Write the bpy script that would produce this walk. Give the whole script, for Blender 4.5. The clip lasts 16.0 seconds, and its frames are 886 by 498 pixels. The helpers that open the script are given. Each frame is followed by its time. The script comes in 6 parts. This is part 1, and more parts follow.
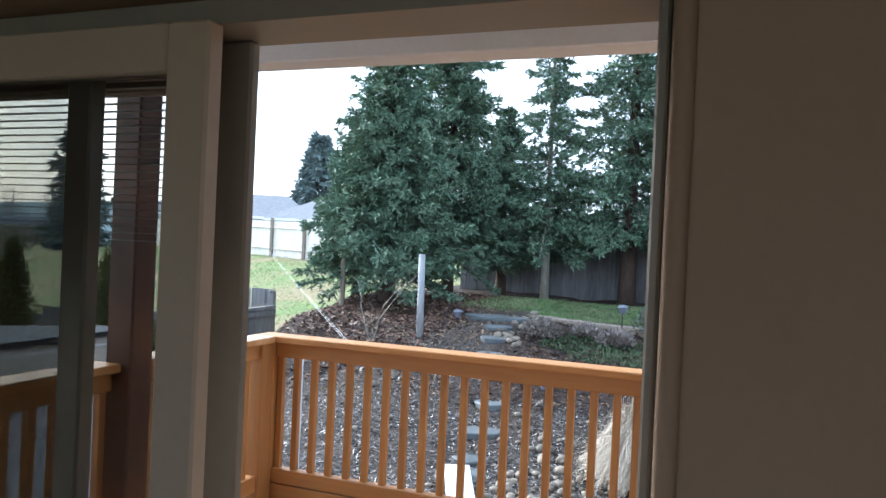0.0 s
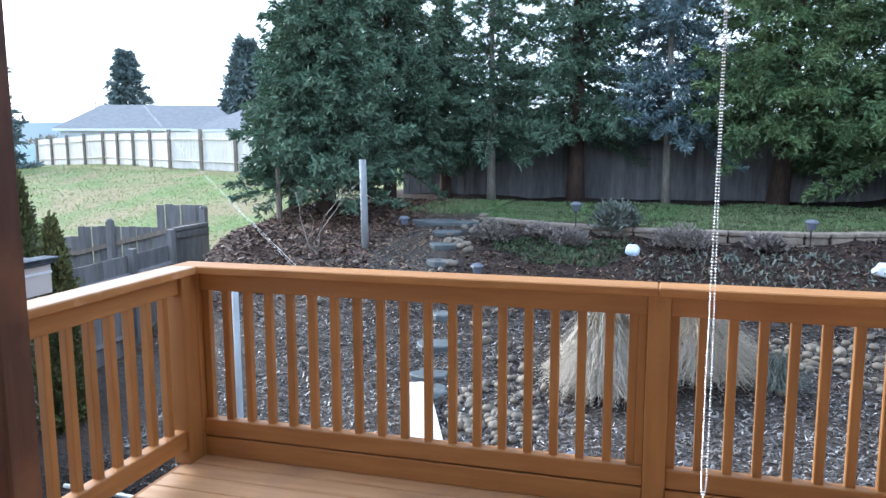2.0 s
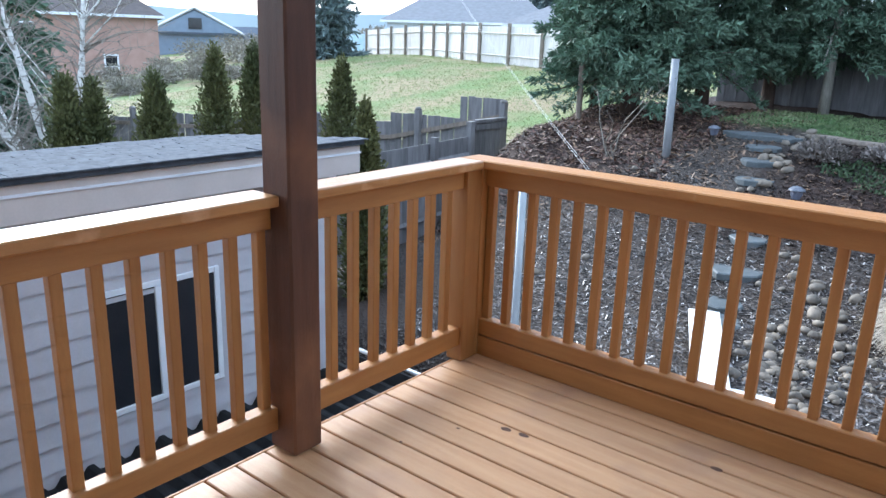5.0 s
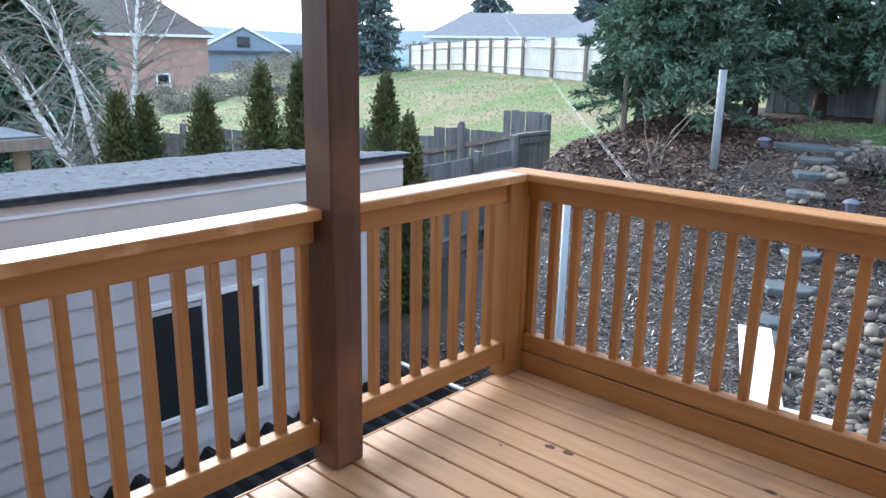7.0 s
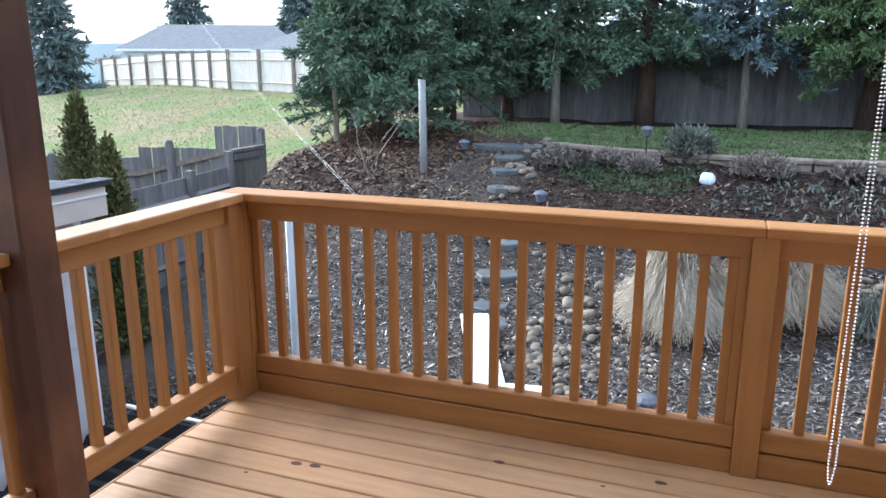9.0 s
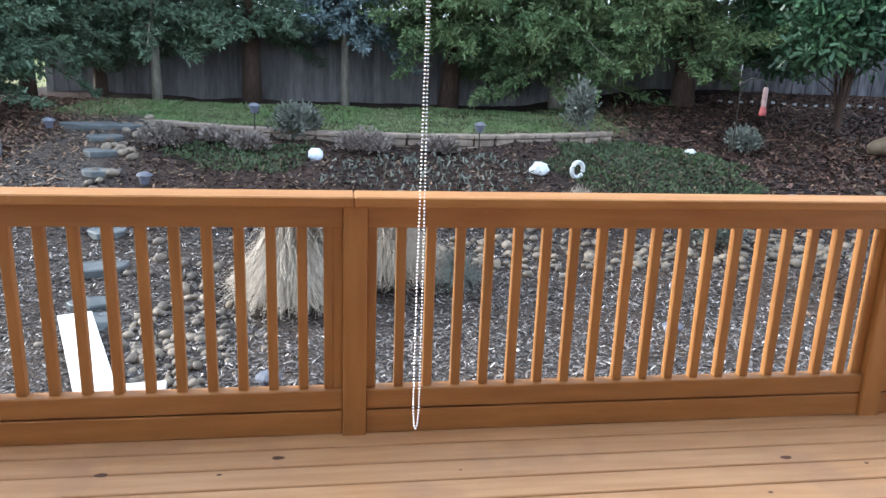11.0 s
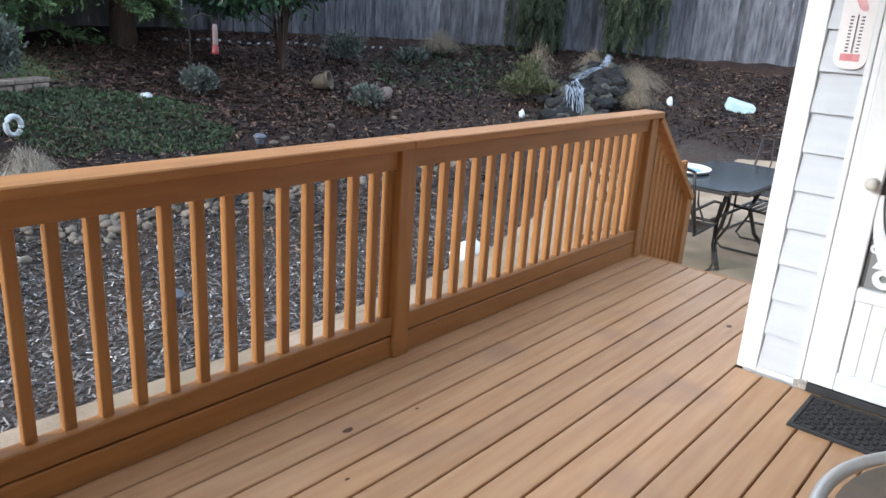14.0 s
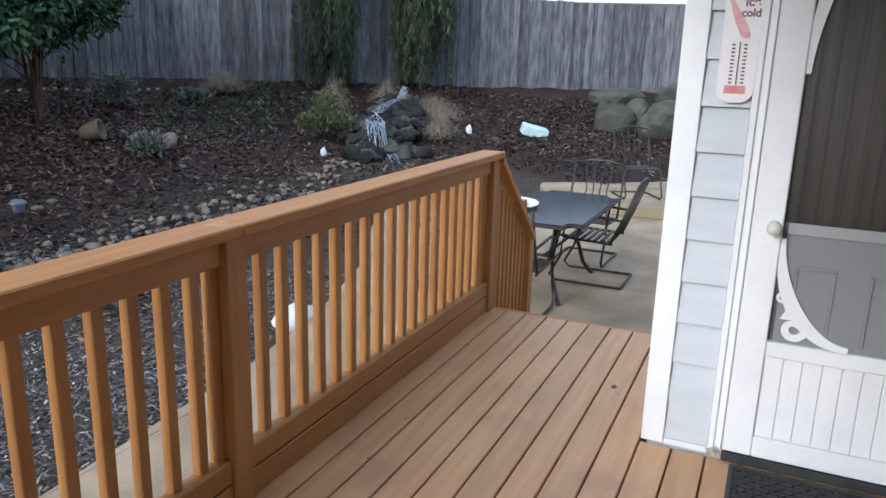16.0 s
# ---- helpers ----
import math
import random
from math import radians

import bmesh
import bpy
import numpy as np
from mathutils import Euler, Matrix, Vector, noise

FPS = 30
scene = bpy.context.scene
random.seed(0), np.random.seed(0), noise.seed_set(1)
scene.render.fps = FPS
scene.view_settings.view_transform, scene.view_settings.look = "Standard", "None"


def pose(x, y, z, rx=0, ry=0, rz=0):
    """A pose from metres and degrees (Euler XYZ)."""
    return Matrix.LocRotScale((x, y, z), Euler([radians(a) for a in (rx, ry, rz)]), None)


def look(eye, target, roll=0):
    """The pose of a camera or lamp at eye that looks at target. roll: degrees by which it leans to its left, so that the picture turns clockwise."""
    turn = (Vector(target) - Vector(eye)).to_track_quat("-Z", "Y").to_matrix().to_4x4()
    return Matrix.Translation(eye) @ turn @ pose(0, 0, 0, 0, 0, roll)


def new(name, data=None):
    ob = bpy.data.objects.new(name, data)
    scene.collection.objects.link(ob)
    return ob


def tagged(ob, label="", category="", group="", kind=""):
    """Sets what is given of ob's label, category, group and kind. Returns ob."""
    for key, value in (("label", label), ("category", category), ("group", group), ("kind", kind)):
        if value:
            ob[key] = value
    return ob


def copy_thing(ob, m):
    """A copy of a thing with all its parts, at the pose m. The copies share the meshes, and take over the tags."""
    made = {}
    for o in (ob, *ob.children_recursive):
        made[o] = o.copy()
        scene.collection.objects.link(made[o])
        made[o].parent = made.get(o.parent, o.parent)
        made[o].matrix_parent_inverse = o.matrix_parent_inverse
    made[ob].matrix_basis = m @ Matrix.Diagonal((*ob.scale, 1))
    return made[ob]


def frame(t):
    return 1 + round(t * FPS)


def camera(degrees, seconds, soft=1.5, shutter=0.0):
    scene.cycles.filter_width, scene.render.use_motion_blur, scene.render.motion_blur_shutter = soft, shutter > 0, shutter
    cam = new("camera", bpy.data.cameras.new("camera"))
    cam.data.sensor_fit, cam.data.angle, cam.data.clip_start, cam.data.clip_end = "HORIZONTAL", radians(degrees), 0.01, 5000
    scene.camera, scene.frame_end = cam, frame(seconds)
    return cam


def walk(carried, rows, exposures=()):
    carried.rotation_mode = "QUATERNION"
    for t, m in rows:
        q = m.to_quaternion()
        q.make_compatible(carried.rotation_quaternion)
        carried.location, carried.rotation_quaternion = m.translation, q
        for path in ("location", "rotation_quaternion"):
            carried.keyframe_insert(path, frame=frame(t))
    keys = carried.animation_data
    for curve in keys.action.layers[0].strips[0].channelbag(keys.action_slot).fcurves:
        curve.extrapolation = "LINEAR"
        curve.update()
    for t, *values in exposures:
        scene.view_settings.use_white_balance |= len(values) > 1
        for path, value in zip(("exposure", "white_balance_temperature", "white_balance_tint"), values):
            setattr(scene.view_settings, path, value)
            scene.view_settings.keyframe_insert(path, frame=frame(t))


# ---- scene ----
cam = camera(62.1, 16.0, soft=1.5)
PATH = [
    (0, (2.479, -3.719, 1.517), (1.768, -1.85, 1.503), 2.6),
    (0.5, (2.418, -3.52, 1.517), (1.67, -1.666, 1.458), 2.1),
    (1, (2.373, -3.373, 1.512), (1.601, -1.531, 1.399), 1.7),
    (1.5, (2.295, -3.245, 1.498), (1.548, -1.4, 1.3), 1.6),
    (2, (2.193, -3.111, 1.498), (1.644, -1.207, 1.226), -0.2),
    (2.5, (2.141, -3.019, 1.478), (1.674, -1.12, 1.059), 1.7),
    (3, (2.118, -2.944, 1.468), (1.536, -1.102, 0.949), 2.3),
    (3.5, (2.088, -2.883, 1.469), (1.312, -1.128, 0.905), 1.4),
    (4, (2.067, -2.837, 1.467), (1.093, -1.176, 0.923), 2.1),
    (4.5, (2.036, -2.812, 1.458), (0.913, -1.253, 0.903), 2.5),
    (7, (2.01, -2.78, 1.443), (0.714, -1.344, 0.936), 1.1),
    (7.5, (2.01, -2.777, 1.454), (0.938, -1.163, 0.957), 1.3),
    (8, (2.014, -2.791, 1.47), (1.09, -1.082, 0.997), 0.3),
    (10.5, (2.121, -2.803, 1.467), (2.124, -0.867, 0.965), 1.8),
    (11, (2.143, -2.726, 1.452), (2.44, -0.816, 0.94), 2.2),
    (11.5, (2.203, -2.55, 1.432), (2.626, -0.655, 0.952), 3.3),
    (12, (2.302, -2.401, 1.426), (2.87, -0.548, 0.935), 3.0),
    (12.5, (2.347, -2.325, 1.42), (3.151, -0.578, 0.874), 3.5),
    (13, (2.32, -2.254, 1.427), (3.436, -0.689, 0.872), 2.6),
    (13.5, (2.273, -2.179, 1.418), (3.605, -0.8, 0.848), 1.5),
    (14, (2.286, -2.121, 1.414), (3.754, -0.899, 0.821), 3.7),
    (14.5, (2.41, -2.01, 1.417), (3.983, -0.923, 0.827), 3.0),
    (15, (2.564, -1.874, 1.427), (4.177, -0.808, 0.917), 3.8),
    (15.5, (2.659, -1.726, 1.412), (4.331, -0.756, 0.898), 4.1),
    (16, (2.745, -1.556, 1.435), (4.515, -0.767, 0.944), 1.7),
]
walk(cam, [(t, look(e, a, r)) for t, e, a, r in PATH], exposures=((0, 1.8, 5750, 6), (1, 1.56, 5600, 7), (2, 1.5, 5600, 7), (3, 1.63, 5600, 7), (4.5, 1.52, 5550, 6.5), (7, 1.47, 5620, 7), (11, 1.63, 6100, 9), (12.5, 1.87, 6050, 9), (13, 1.72, 6100, 9), (14, 0.97, 5950, 8), (15, 0.58, 5800, 8), (16, 0.58, 5800, 8)))

# ---- world, sun ----
world = bpy.data.worlds.new("world")
scene.world = world
world.use_nodes = True
wn, wl = world.node_tree.nodes, world.node_tree.links
sky = wn.new("ShaderNodeTexSky")
sky.sky_type, sky.sun_disc = "NISHITA", False
sky.sun_elevation, sky.sun_rotation = radians(22), radians(-72)
sky.air_density, sky.dust_density, sky.ozone_density = 1.0, 3.0, 1.0
cloud = wn.new("ShaderNodeMixRGB")
cloud.inputs[0].default_value, cloud.inputs[2].default_value = 0.62, (8.8, 10.0, 11.8, 1)
wl.new(sky.outputs[0], cloud.inputs[1])
wl.new(cloud.outputs[0], wn["Background"].inputs[0])
wn["Background"].inputs[1].default_value = 0.11
sun = new("sun", bpy.data.lights.new("sun", "SUN"))
sun.data.energy, sun.data.angle, sun.data.color = 2.2, radians(26), (1.0, 0.97, 0.93)
sun.matrix_world = look((-18, 6, 8.5), (0, 0, 0))


# ---- materials ----
def mat(name, colour, colour2=None, scale=6.0, rough=0.7, metal=0.0, stretch=(1, 1, 1), bump=0.15, fine=60.0, spread=0.0, spec=0.5, low=0.35, high=0.7, island=0.0, wear=None, wear_at=(0.62, 0.72), wear_scale=1.2):
    """Two scales of noise between two colours, fine relief, a spread of tone from object to object, and worn patches."""
    m = bpy.data.materials.new(name)
    m.use_nodes = True
    n, l = m.node_tree.nodes, m.node_tree.links
    b = n["Principled BSDF"]
    b.inputs["Roughness"].default_value, b.inputs["Metallic"].default_value = rough, metal
    b.inputs["Specular IOR Level"].default_value = spec
    mp = n.new("ShaderNodeMapping")
    mp.inputs["Scale"].default_value = stretch
    geo = n.new("ShaderNodeNewGeometry")
    l.new(geo.outputs["Position"], mp.inputs[0])
    big, small = n.new("ShaderNodeTexNoise"), n.new("ShaderNodeTexNoise")
    big.inputs["Scale"].default_value, small.inputs["Scale"].default_value = scale, fine
    big.inputs["Detail"].default_value, small.inputs["Detail"].default_value = 5, 3
    l.new(mp.outputs[0], big.inputs[0]), l.new(mp.outputs[0], small.inputs[0])
    add = n.new("ShaderNodeMath")
    add.operation = "MULTIPLY_ADD"
    add.inputs[1].default_value = 0.35
    l.new(small.outputs[0], add.inputs[0]), l.new(big.outputs[0], add.inputs[2])
    ramp = n.new("ShaderNodeMapRange")
    ramp.inputs[1].default_value, ramp.inputs[2].default_value = low + 0.17, high + 0.17
    l.new(add.outputs[0], ramp.inputs[0])
    mix = n.new("ShaderNodeMixRGB")
    mix.inputs[1].default_value = (*colour, 1)
    mix.inputs[2].default_value = (*(colour2 or [c * 0.75 for c in colour]), 1)
    l.new(ramp.outputs[0], mix.inputs[0])
    out = mix.outputs[0]
    if wear:
        patch, edge, worn = n.new("ShaderNodeTexNoise"), n.new("ShaderNodeMapRange"), n.new("ShaderNodeMixRGB")
        patch.inputs["Scale"].default_value, patch.inputs["Detail"].default_value = wear_scale, 6
        edge.inputs[1].default_value, edge.inputs[2].default_value = wear_at
        l.new(geo.outputs["Position"], patch.inputs[0]), l.new(patch.outputs[0], edge.inputs[0])
        worn.inputs[2].default_value = (*wear, 1)
        l.new(edge.outputs[0], worn.inputs[0]), l.new(out, worn.inputs[1])
        out = worn.outputs[0]
    if spread or island:
        src = n.new("ShaderNodeObjectInfo").outputs["Random"] if spread else geo.outputs["Random Per Island"]
        rng, hsv = n.new("ShaderNodeMapRange"), n.new("ShaderNodeHueSaturation")
        k = spread or island
        rng.inputs[3].default_value, rng.inputs[4].default_value = 1 - k, 1 + k
        l.new(src, rng.inputs[0]), l.new(rng.outputs[0], hsv.inputs["Value"]), l.new(out, hsv.inputs["Color"])
        out = hsv.outputs[0]
    l.new(out, b.inputs["Base Color"])
    if bump:
        bp = n.new("ShaderNodeBump")
        bp.inputs["Strength"].default_value, bp.inputs["Distance"].default_value = bump, 0.01
        l.new(add.outputs[0], bp.inputs["Height"]), l.new(bp.outputs[0], b.inputs["Normal"])
    return m


M_RAILX = mat("stained_rail", (0.40, 0.186, 0.055), (0.33, 0.142, 0.040), 3, 0.5, stretch=(1, 9, 9), bump=0.2, spread=0.06)
M_RAILY = mat("stained_rail_side", (0.40, 0.186, 0.055), (0.33, 0.142, 0.040), 3, 0.5, stretch=(9, 1, 9), bump=0.2, spread=0.06)
M_POST = mat("stained_post", (0.40, 0.186, 0.055), (0.33, 0.142, 0.040), 3, 0.5, stretch=(9, 9, 1), bump=0.2, spread=0.08)
M_CAP = mat("rail_cap", (0.45, 0.212, 0.07), (0.36, 0.155, 0.048), 3, 0.5, stretch=(1, 9, 9), bump=0.3, spread=0.05, spec=0.28, wear=(0.56, 0.31, 0.15), wear_at=(0.66, 0.74), wear_scale=7)
M_CAPY = mat("rail_cap_side", (0.44, 0.218, 0.078), (0.36, 0.16, 0.053), 3, 0.3, stretch=(9, 1, 9), bump=0.25, wear=(0.58, 0.33, 0.17), wear_at=(0.6, 0.72), wear_scale=7)
M_DECK = mat("deck_plank", (0.55, 0.325, 0.165), (0.46, 0.25, 0.115), 2.2, 0.42, stretch=(1, 12, 12), bump=0.3, spread=0.09, wear=(0.36, 0.21, 0.125), wear_at=(0.56, 0.78), wear_scale=2.2)
M_KNOT = mat("knot", (0.06, 0.025, 0.012), (0.12, 0.05, 0.02), 40, 0.6)
M_BROWN = mat("brown_post", (0.10, 0.042, 0.024), (0.065, 0.026, 0.016), 3, 0.5, stretch=(10, 10, 1), bump=0.4, wear=(0.2, 0.085, 0.04), wear_at=(0.5, 0.75), wear_scale=3)
M_WHITE = mat("white_paint", (0.80, 0.81, 0.82), (0.72, 0.73, 0.75), 4, 0.4, bump=0.05)
M_SIDING = mat("pale_siding", (0.54, 0.57, 0.61), (0.49, 0.52, 0.56), 3, 0.55, bump=0.12, stretch=(1, 1, 8))
M_SHED = mat("shed_siding", (0.52, 0.5, 0.515), (0.45, 0.43, 0.445), 3, 0.6, bump=0.15)
M_SHEDTRIM = mat("shed_trim", (0.6, 0.52, 0.47), (0.53, 0.46, 0.415), 3, 0.6, bump=0.08)
M_SHINGLE = mat("shingle", (0.10, 0.11, 0.125), (0.055, 0.06, 0.07), 12, 0.95, spec=0.15, bump=0.5, island=0.3)
M_ALMOND = mat("door_vinyl", (0.42, 0.33, 0.25), (0.38, 0.3, 0.225), 2, 0.45, bump=0.03)
M_GREYVINYL = mat("screen_frame", (0.225, 0.2, 0.165), (0.195, 0.172, 0.14), 2, 0.45, bump=0.03)
M_INWALL = mat("beige_wall", (0.33, 0.225, 0.15), (0.3, 0.2, 0.135), 2, 0.85, bump=0.12)
M_BEAM = mat("beam_paint", (0.62, 0.6, 0.58), (0.55, 0.53, 0.51), 2, 0.6, bump=0.08)
M_CONC = mat("concrete", (0.40, 0.305, 0.215), (0.25, 0.19, 0.13), 2.2, 0.85, bump=0.3, wear=(0.25, 0.2, 0.13), wear_at=(0.5, 0.68), wear_scale=1.3, spec=0.25)
M_FENCE = mat("weathered_fence", (0.20, 0.19, 0.19), (0.13, 0.125, 0.125), 2.5, 0.85, stretch=(6, 6, 1), bump=0.4, spread=0.2)
# second fence tone for the sunlit stretch, with its light in the colour
M_FENCELIT = mat("sunlit_fence", (0.165, 0.163, 0.18), (0.06, 0.06, 0.07), 2.5, 0.85, stretch=(6, 6, 1), bump=0.4, spread=0.36)
M_FENCEWHITE = mat("pale_fence", (0.74, 0.70, 0.66), (0.62, 0.58, 0.54), 2, 0.8, stretch=(5, 5, 1), bump=0.2, spread=0.06)
M_FENCEPOST = mat("fence_post", (0.26, 0.21, 0.17), (0.17, 0.14, 0.11), 3, 0.85, stretch=(6, 6, 1), bump=0.3)
M_STONE = mat("grey_flagstone", (0.12, 0.135, 0.14), (0.065, 0.077, 0.082), 5, 0.65, bump=0.4, spread=0.15)
M_ROCK = mat("river_rock", (0.185, 0.15, 0.112), (0.09, 0.077, 0.062), 8, 0.7, bump=0.4, spread=0.35)
M_BOULDER = mat("boulder", (0.075, 0.072, 0.06), (0.03, 0.036, 0.024), 4, 0.85, bump=0.7, spread=0.12)
M_DARKROCK = mat("wet_rock", (0.022, 0.02, 0.019), (0.008, 0.008, 0.008), 5, 0.6, bump=0.6, spread=0.35, spec=0.2)
M_BLOCK = mat("wall_block", (0.3, 0.24, 0.19), (0.16, 0.13, 0.105), 9, 0.85, bump=0.5, spread=0.12)
M_BARK = mat("bark", (0.09, 0.055, 0.04), (0.045, 0.03, 0.022), 9, 0.9, stretch=(3, 3, 0.6), bump=0.8)
M_PALEBARK = mat("pale_bark", (0.3, 0.27, 0.23), (0.18, 0.16, 0.13), 9, 0.9, stretch=(3, 3, 0.6), bump=0.6)
M_BIRCH = mat("birch_bark", (0.68, 0.66, 0.62), (0.2, 0.17, 0.15), 5, 0.8, stretch=(1, 1, 3), low=0.5, high=0.72, bump=0.3)
M_TWIG = mat("twig", (0.17, 0.12, 0.10), (0.1, 0.07, 0.06), 9, 0.9)
M_WHITEPLAST = mat("white_board", (0.85, 0.85, 0.83), (0.8, 0.8, 0.78), 3, 0.4, bump=0.03)
M_BLACKMETAL = mat("dark_metal", (0.035, 0.03, 0.028), (0.05, 0.042, 0.035), 8, 0.45, metal=0.3, bump=0.1)
M_RUBBER = mat("black_rubber", (0.022, 0.023, 0.025), (0.035, 0.036, 0.038), 20, 0.7, bump=0.3)
M_STEEL = mat("steel_bead", (0.78, 0.77, 0.74), (0.7, 0.69, 0.66), 9, 0.25, metal=0.9, bump=0)


def leaf_mat(name, c1, c2, gloss=0.55):
    m = mat(name, c1, c2, 1.6, gloss, bump=0, island=0.35, spec=0.3)
    return m


M_FIR = leaf_mat("fir_needles", (0.14, 0.205, 0.135), (0.08, 0.137, 0.09))
M_FIRLIGHT = leaf_mat("fir_needles_light", (0.16, 0.22, 0.095), (0.08, 0.145, 0.065))
M_BLUEFIR = leaf_mat("blue_needles", (0.175, 0.235, 0.245), (0.1, 0.15, 0.165))
M_LAUREL = leaf_mat("laurel_leaf", (0.055, 0.115, 0.058), (0.032, 0.078, 0.044), 0.35)
M_CEDAR = leaf_mat("cedar_leaf", (0.125, 0.125, 0.045), (0.07, 0.082, 0.032))
M_GRASSBLADE = leaf_mat("lawn_blade", (0.115, 0.19, 0.07), (0.175, 0.2, 0.1))
M_STRAW = leaf_mat("dry_grass", (0.43, 0.375, 0.30), (0.29, 0.245, 0.19))
M_SAGE = leaf_mat("grey_shrub", (0.15, 0.165, 0.14), (0.10, 0.115, 0.095))
M_COVER = leaf_mat("ground_cover", (0.062, 0.098, 0.042), (0.04, 0.064, 0.032))
M_SCRUB = leaf_mat("winter_scrub", (0.27, 0.24, 0.19), (0.19, 0.18, 0.14))


def glass_mat(name, tint=(0.9, 0.95, 0.95), rough=0.0):
    m = bpy.data.materials.new(name)
    m.use_nodes = True
    b = m.node_tree.nodes["Principled BSDF"]
    b.inputs["Base Color"].default_value = (*tint, 1)
    b.inputs["Roughness"].default_value = rough
    b.inputs["Transmission Weight"].default_value = 1.0
    b.inputs["IOR"].default_value = 1.45
    return m


M_GLASS = glass_mat("clear_glass")
M_TINTGLASS = glass_mat("tinted_glass", (0.38, 0.39, 0.37))
M_DARKGLASS = mat("dark_window", (0.02, 0.022, 0.026), (0.03, 0.03, 0.034), 2, 0.06, bump=0)


# ---- helpers of this scene ----
def box(bm, x0, x1, y0, y1, z0, z1, bevel=0.0, m=None):
    verts = [bm.verts.new(p) for p in ((x0, y0, z0), (x1, y0, z0), (x1, y1, z0), (x0, y1, z0), (x0, y0, z1), (x1, y0, z1), (x1, y1, z1), (x0, y1, z1))]
    fs = [bm.faces.new([verts[i] for i in q]) for q in ((3, 2, 1, 0), (4, 5, 6, 7), (0, 1, 5, 4), (1, 2, 6, 5), (2, 3, 7, 6), (3, 0, 4, 7))]
    if bevel:
        bmesh.ops.bevel(bm, geom=list({e for f in fs for e in f.edges}), offset=bevel, segments=1, affect="EDGES", profile=0.5)
        verts = None
    if m is not None and verts:
        for v in verts:
            v.co = m @ v.co
    return verts


def boxed(x0, x1, y0, y1, z0, z1, bevel=0.0):
    bm = bmesh.new()
    box(bm, x0, x1, y0, y1, z0, z1, bevel)
    return bm


def mesh_of(name, bm, material, smooth=False):
    me = bpy.data.meshes.new(name)
    bmesh.ops.recalc_face_normals(bm, faces=bm.faces)
    bm.to_mesh(me)
    bm.free()
    me.materials.append(material)
    if smooth:
        me.shade_smooth()
    return me


def part(name, bm, material, parent=None, label="", smooth=False):
    ob = new(name, bm if isinstance(bm, bpy.types.Mesh) else mesh_of(name, bm, material, smooth))
    if parent is not None:
        ob.parent = parent
    if label:
        ob["label"] = label
    return ob


def thing(name, label, category, group="", kind="", at=(0, 0, 0), turn=0.0):
    ob = new(name)
    ob.matrix_world = pose(*at, 0, 0, turn)
    ob.empty_display_size = 0.1
    return tagged(ob, label, category, group, kind)


def solid(name, bm, material, label, category, group="", kind="", smooth=False):
    return tagged(part(name, bm, material, None, "", smooth), label, category, group, kind)


def tube(bm, pts, r, sides=8, r1=None):
    """A round bar along points, tapering from r to r1."""
    pts = [Vector(p) for p in pts]
    r1 = r if r1 is None else r1
    rings = []
    for i, p in enumerate(pts):
        d = (pts[min(i + 1, len(pts) - 1)] - pts[max(i - 1, 0)]).normalized()
        u = d.cross(Vector((0.13, 0.31, 0.94) if abs(d.z) < 0.9 else (1, 0, 0))).normalized()
        v = d.cross(u)
        rr = r + (r1 - r) * i / max(1, len(pts) - 1)
        rings.append([bm.verts.new(p + (u * math.cos(a) + v * math.sin(a)) * rr) for a in [k * 2 * math.pi / sides for k in range(sides)]])
    for a, b in zip(rings, rings[1:]):
        for k in range(sides):
            bm.faces.new((a[k], a[(k + 1) % sides], b[(k + 1) % sides], b[k]))
    bm.faces.new(rings[0][::-1]), bm.faces.new(rings[-1])


def lathe(bm, profile, sides=16, at=(0, 0, 0)):
    rings = [[bm.verts.new((at[0] + r * math.cos(k * 2 * math.pi / sides), at[1] + r * math.sin(k * 2 * math.pi / sides), at[2] + z)) for k in range(sides)] for r, z in profile]
    for a, b in zip(rings, rings[1:]):
        for k in range(sides):
            bm.faces.new((a[k], a[(k + 1) % sides], b[(k + 1) % sides], b[k]))
    bm.faces.new(rings[0][::-1]), bm.faces.new(rings[-1])


def quads(name, corners, material):
    """One mesh of loose quads from an array n x 4 x 3."""
    n = len(corners)
    me = bpy.data.meshes.new(name)
    me.vertices.add(4 * n), me.loops.add(4 * n), me.polygons.add(n)
    me.vertices.foreach_set("co", np.ascontiguousarray(corners, dtype=np.float32).ravel())
    me.loops.foreach_set("vertex_index", np.arange(4 * n, dtype=np.int32))
    me.polygons.foreach_set("loop_start", np.arange(0, 4 * n, 4, dtype=np.int32))
    me.update(calc_edges=True)
    me.materials.append(material)
    return me


def S(a, b, t):
    t = min(1.0, max(0.0, (t - a) / (b - a)))
    return t * t * (3 - 2 * t)


# ---- ground ----
FENCE_R = [Vector(p) for p in ((-3.6, 13.6), (6, 13.4), (15.5, 11.0), (22.3, 1.5), (22.6, -9.0))]


def seg_dist(p, a, b):
    t = max(0.0, min(1.0, (p - a).dot(b - a) / (b - a).length_squared))
    return (p - a - (b - a) * t).length


def wall_y(x):
    """The front line of the low block wall that holds the lawn."""
    return 7.6 + 0.1 * (x - 3.4) ** 2 * (1.0 if x > 3.4 else 0.8)


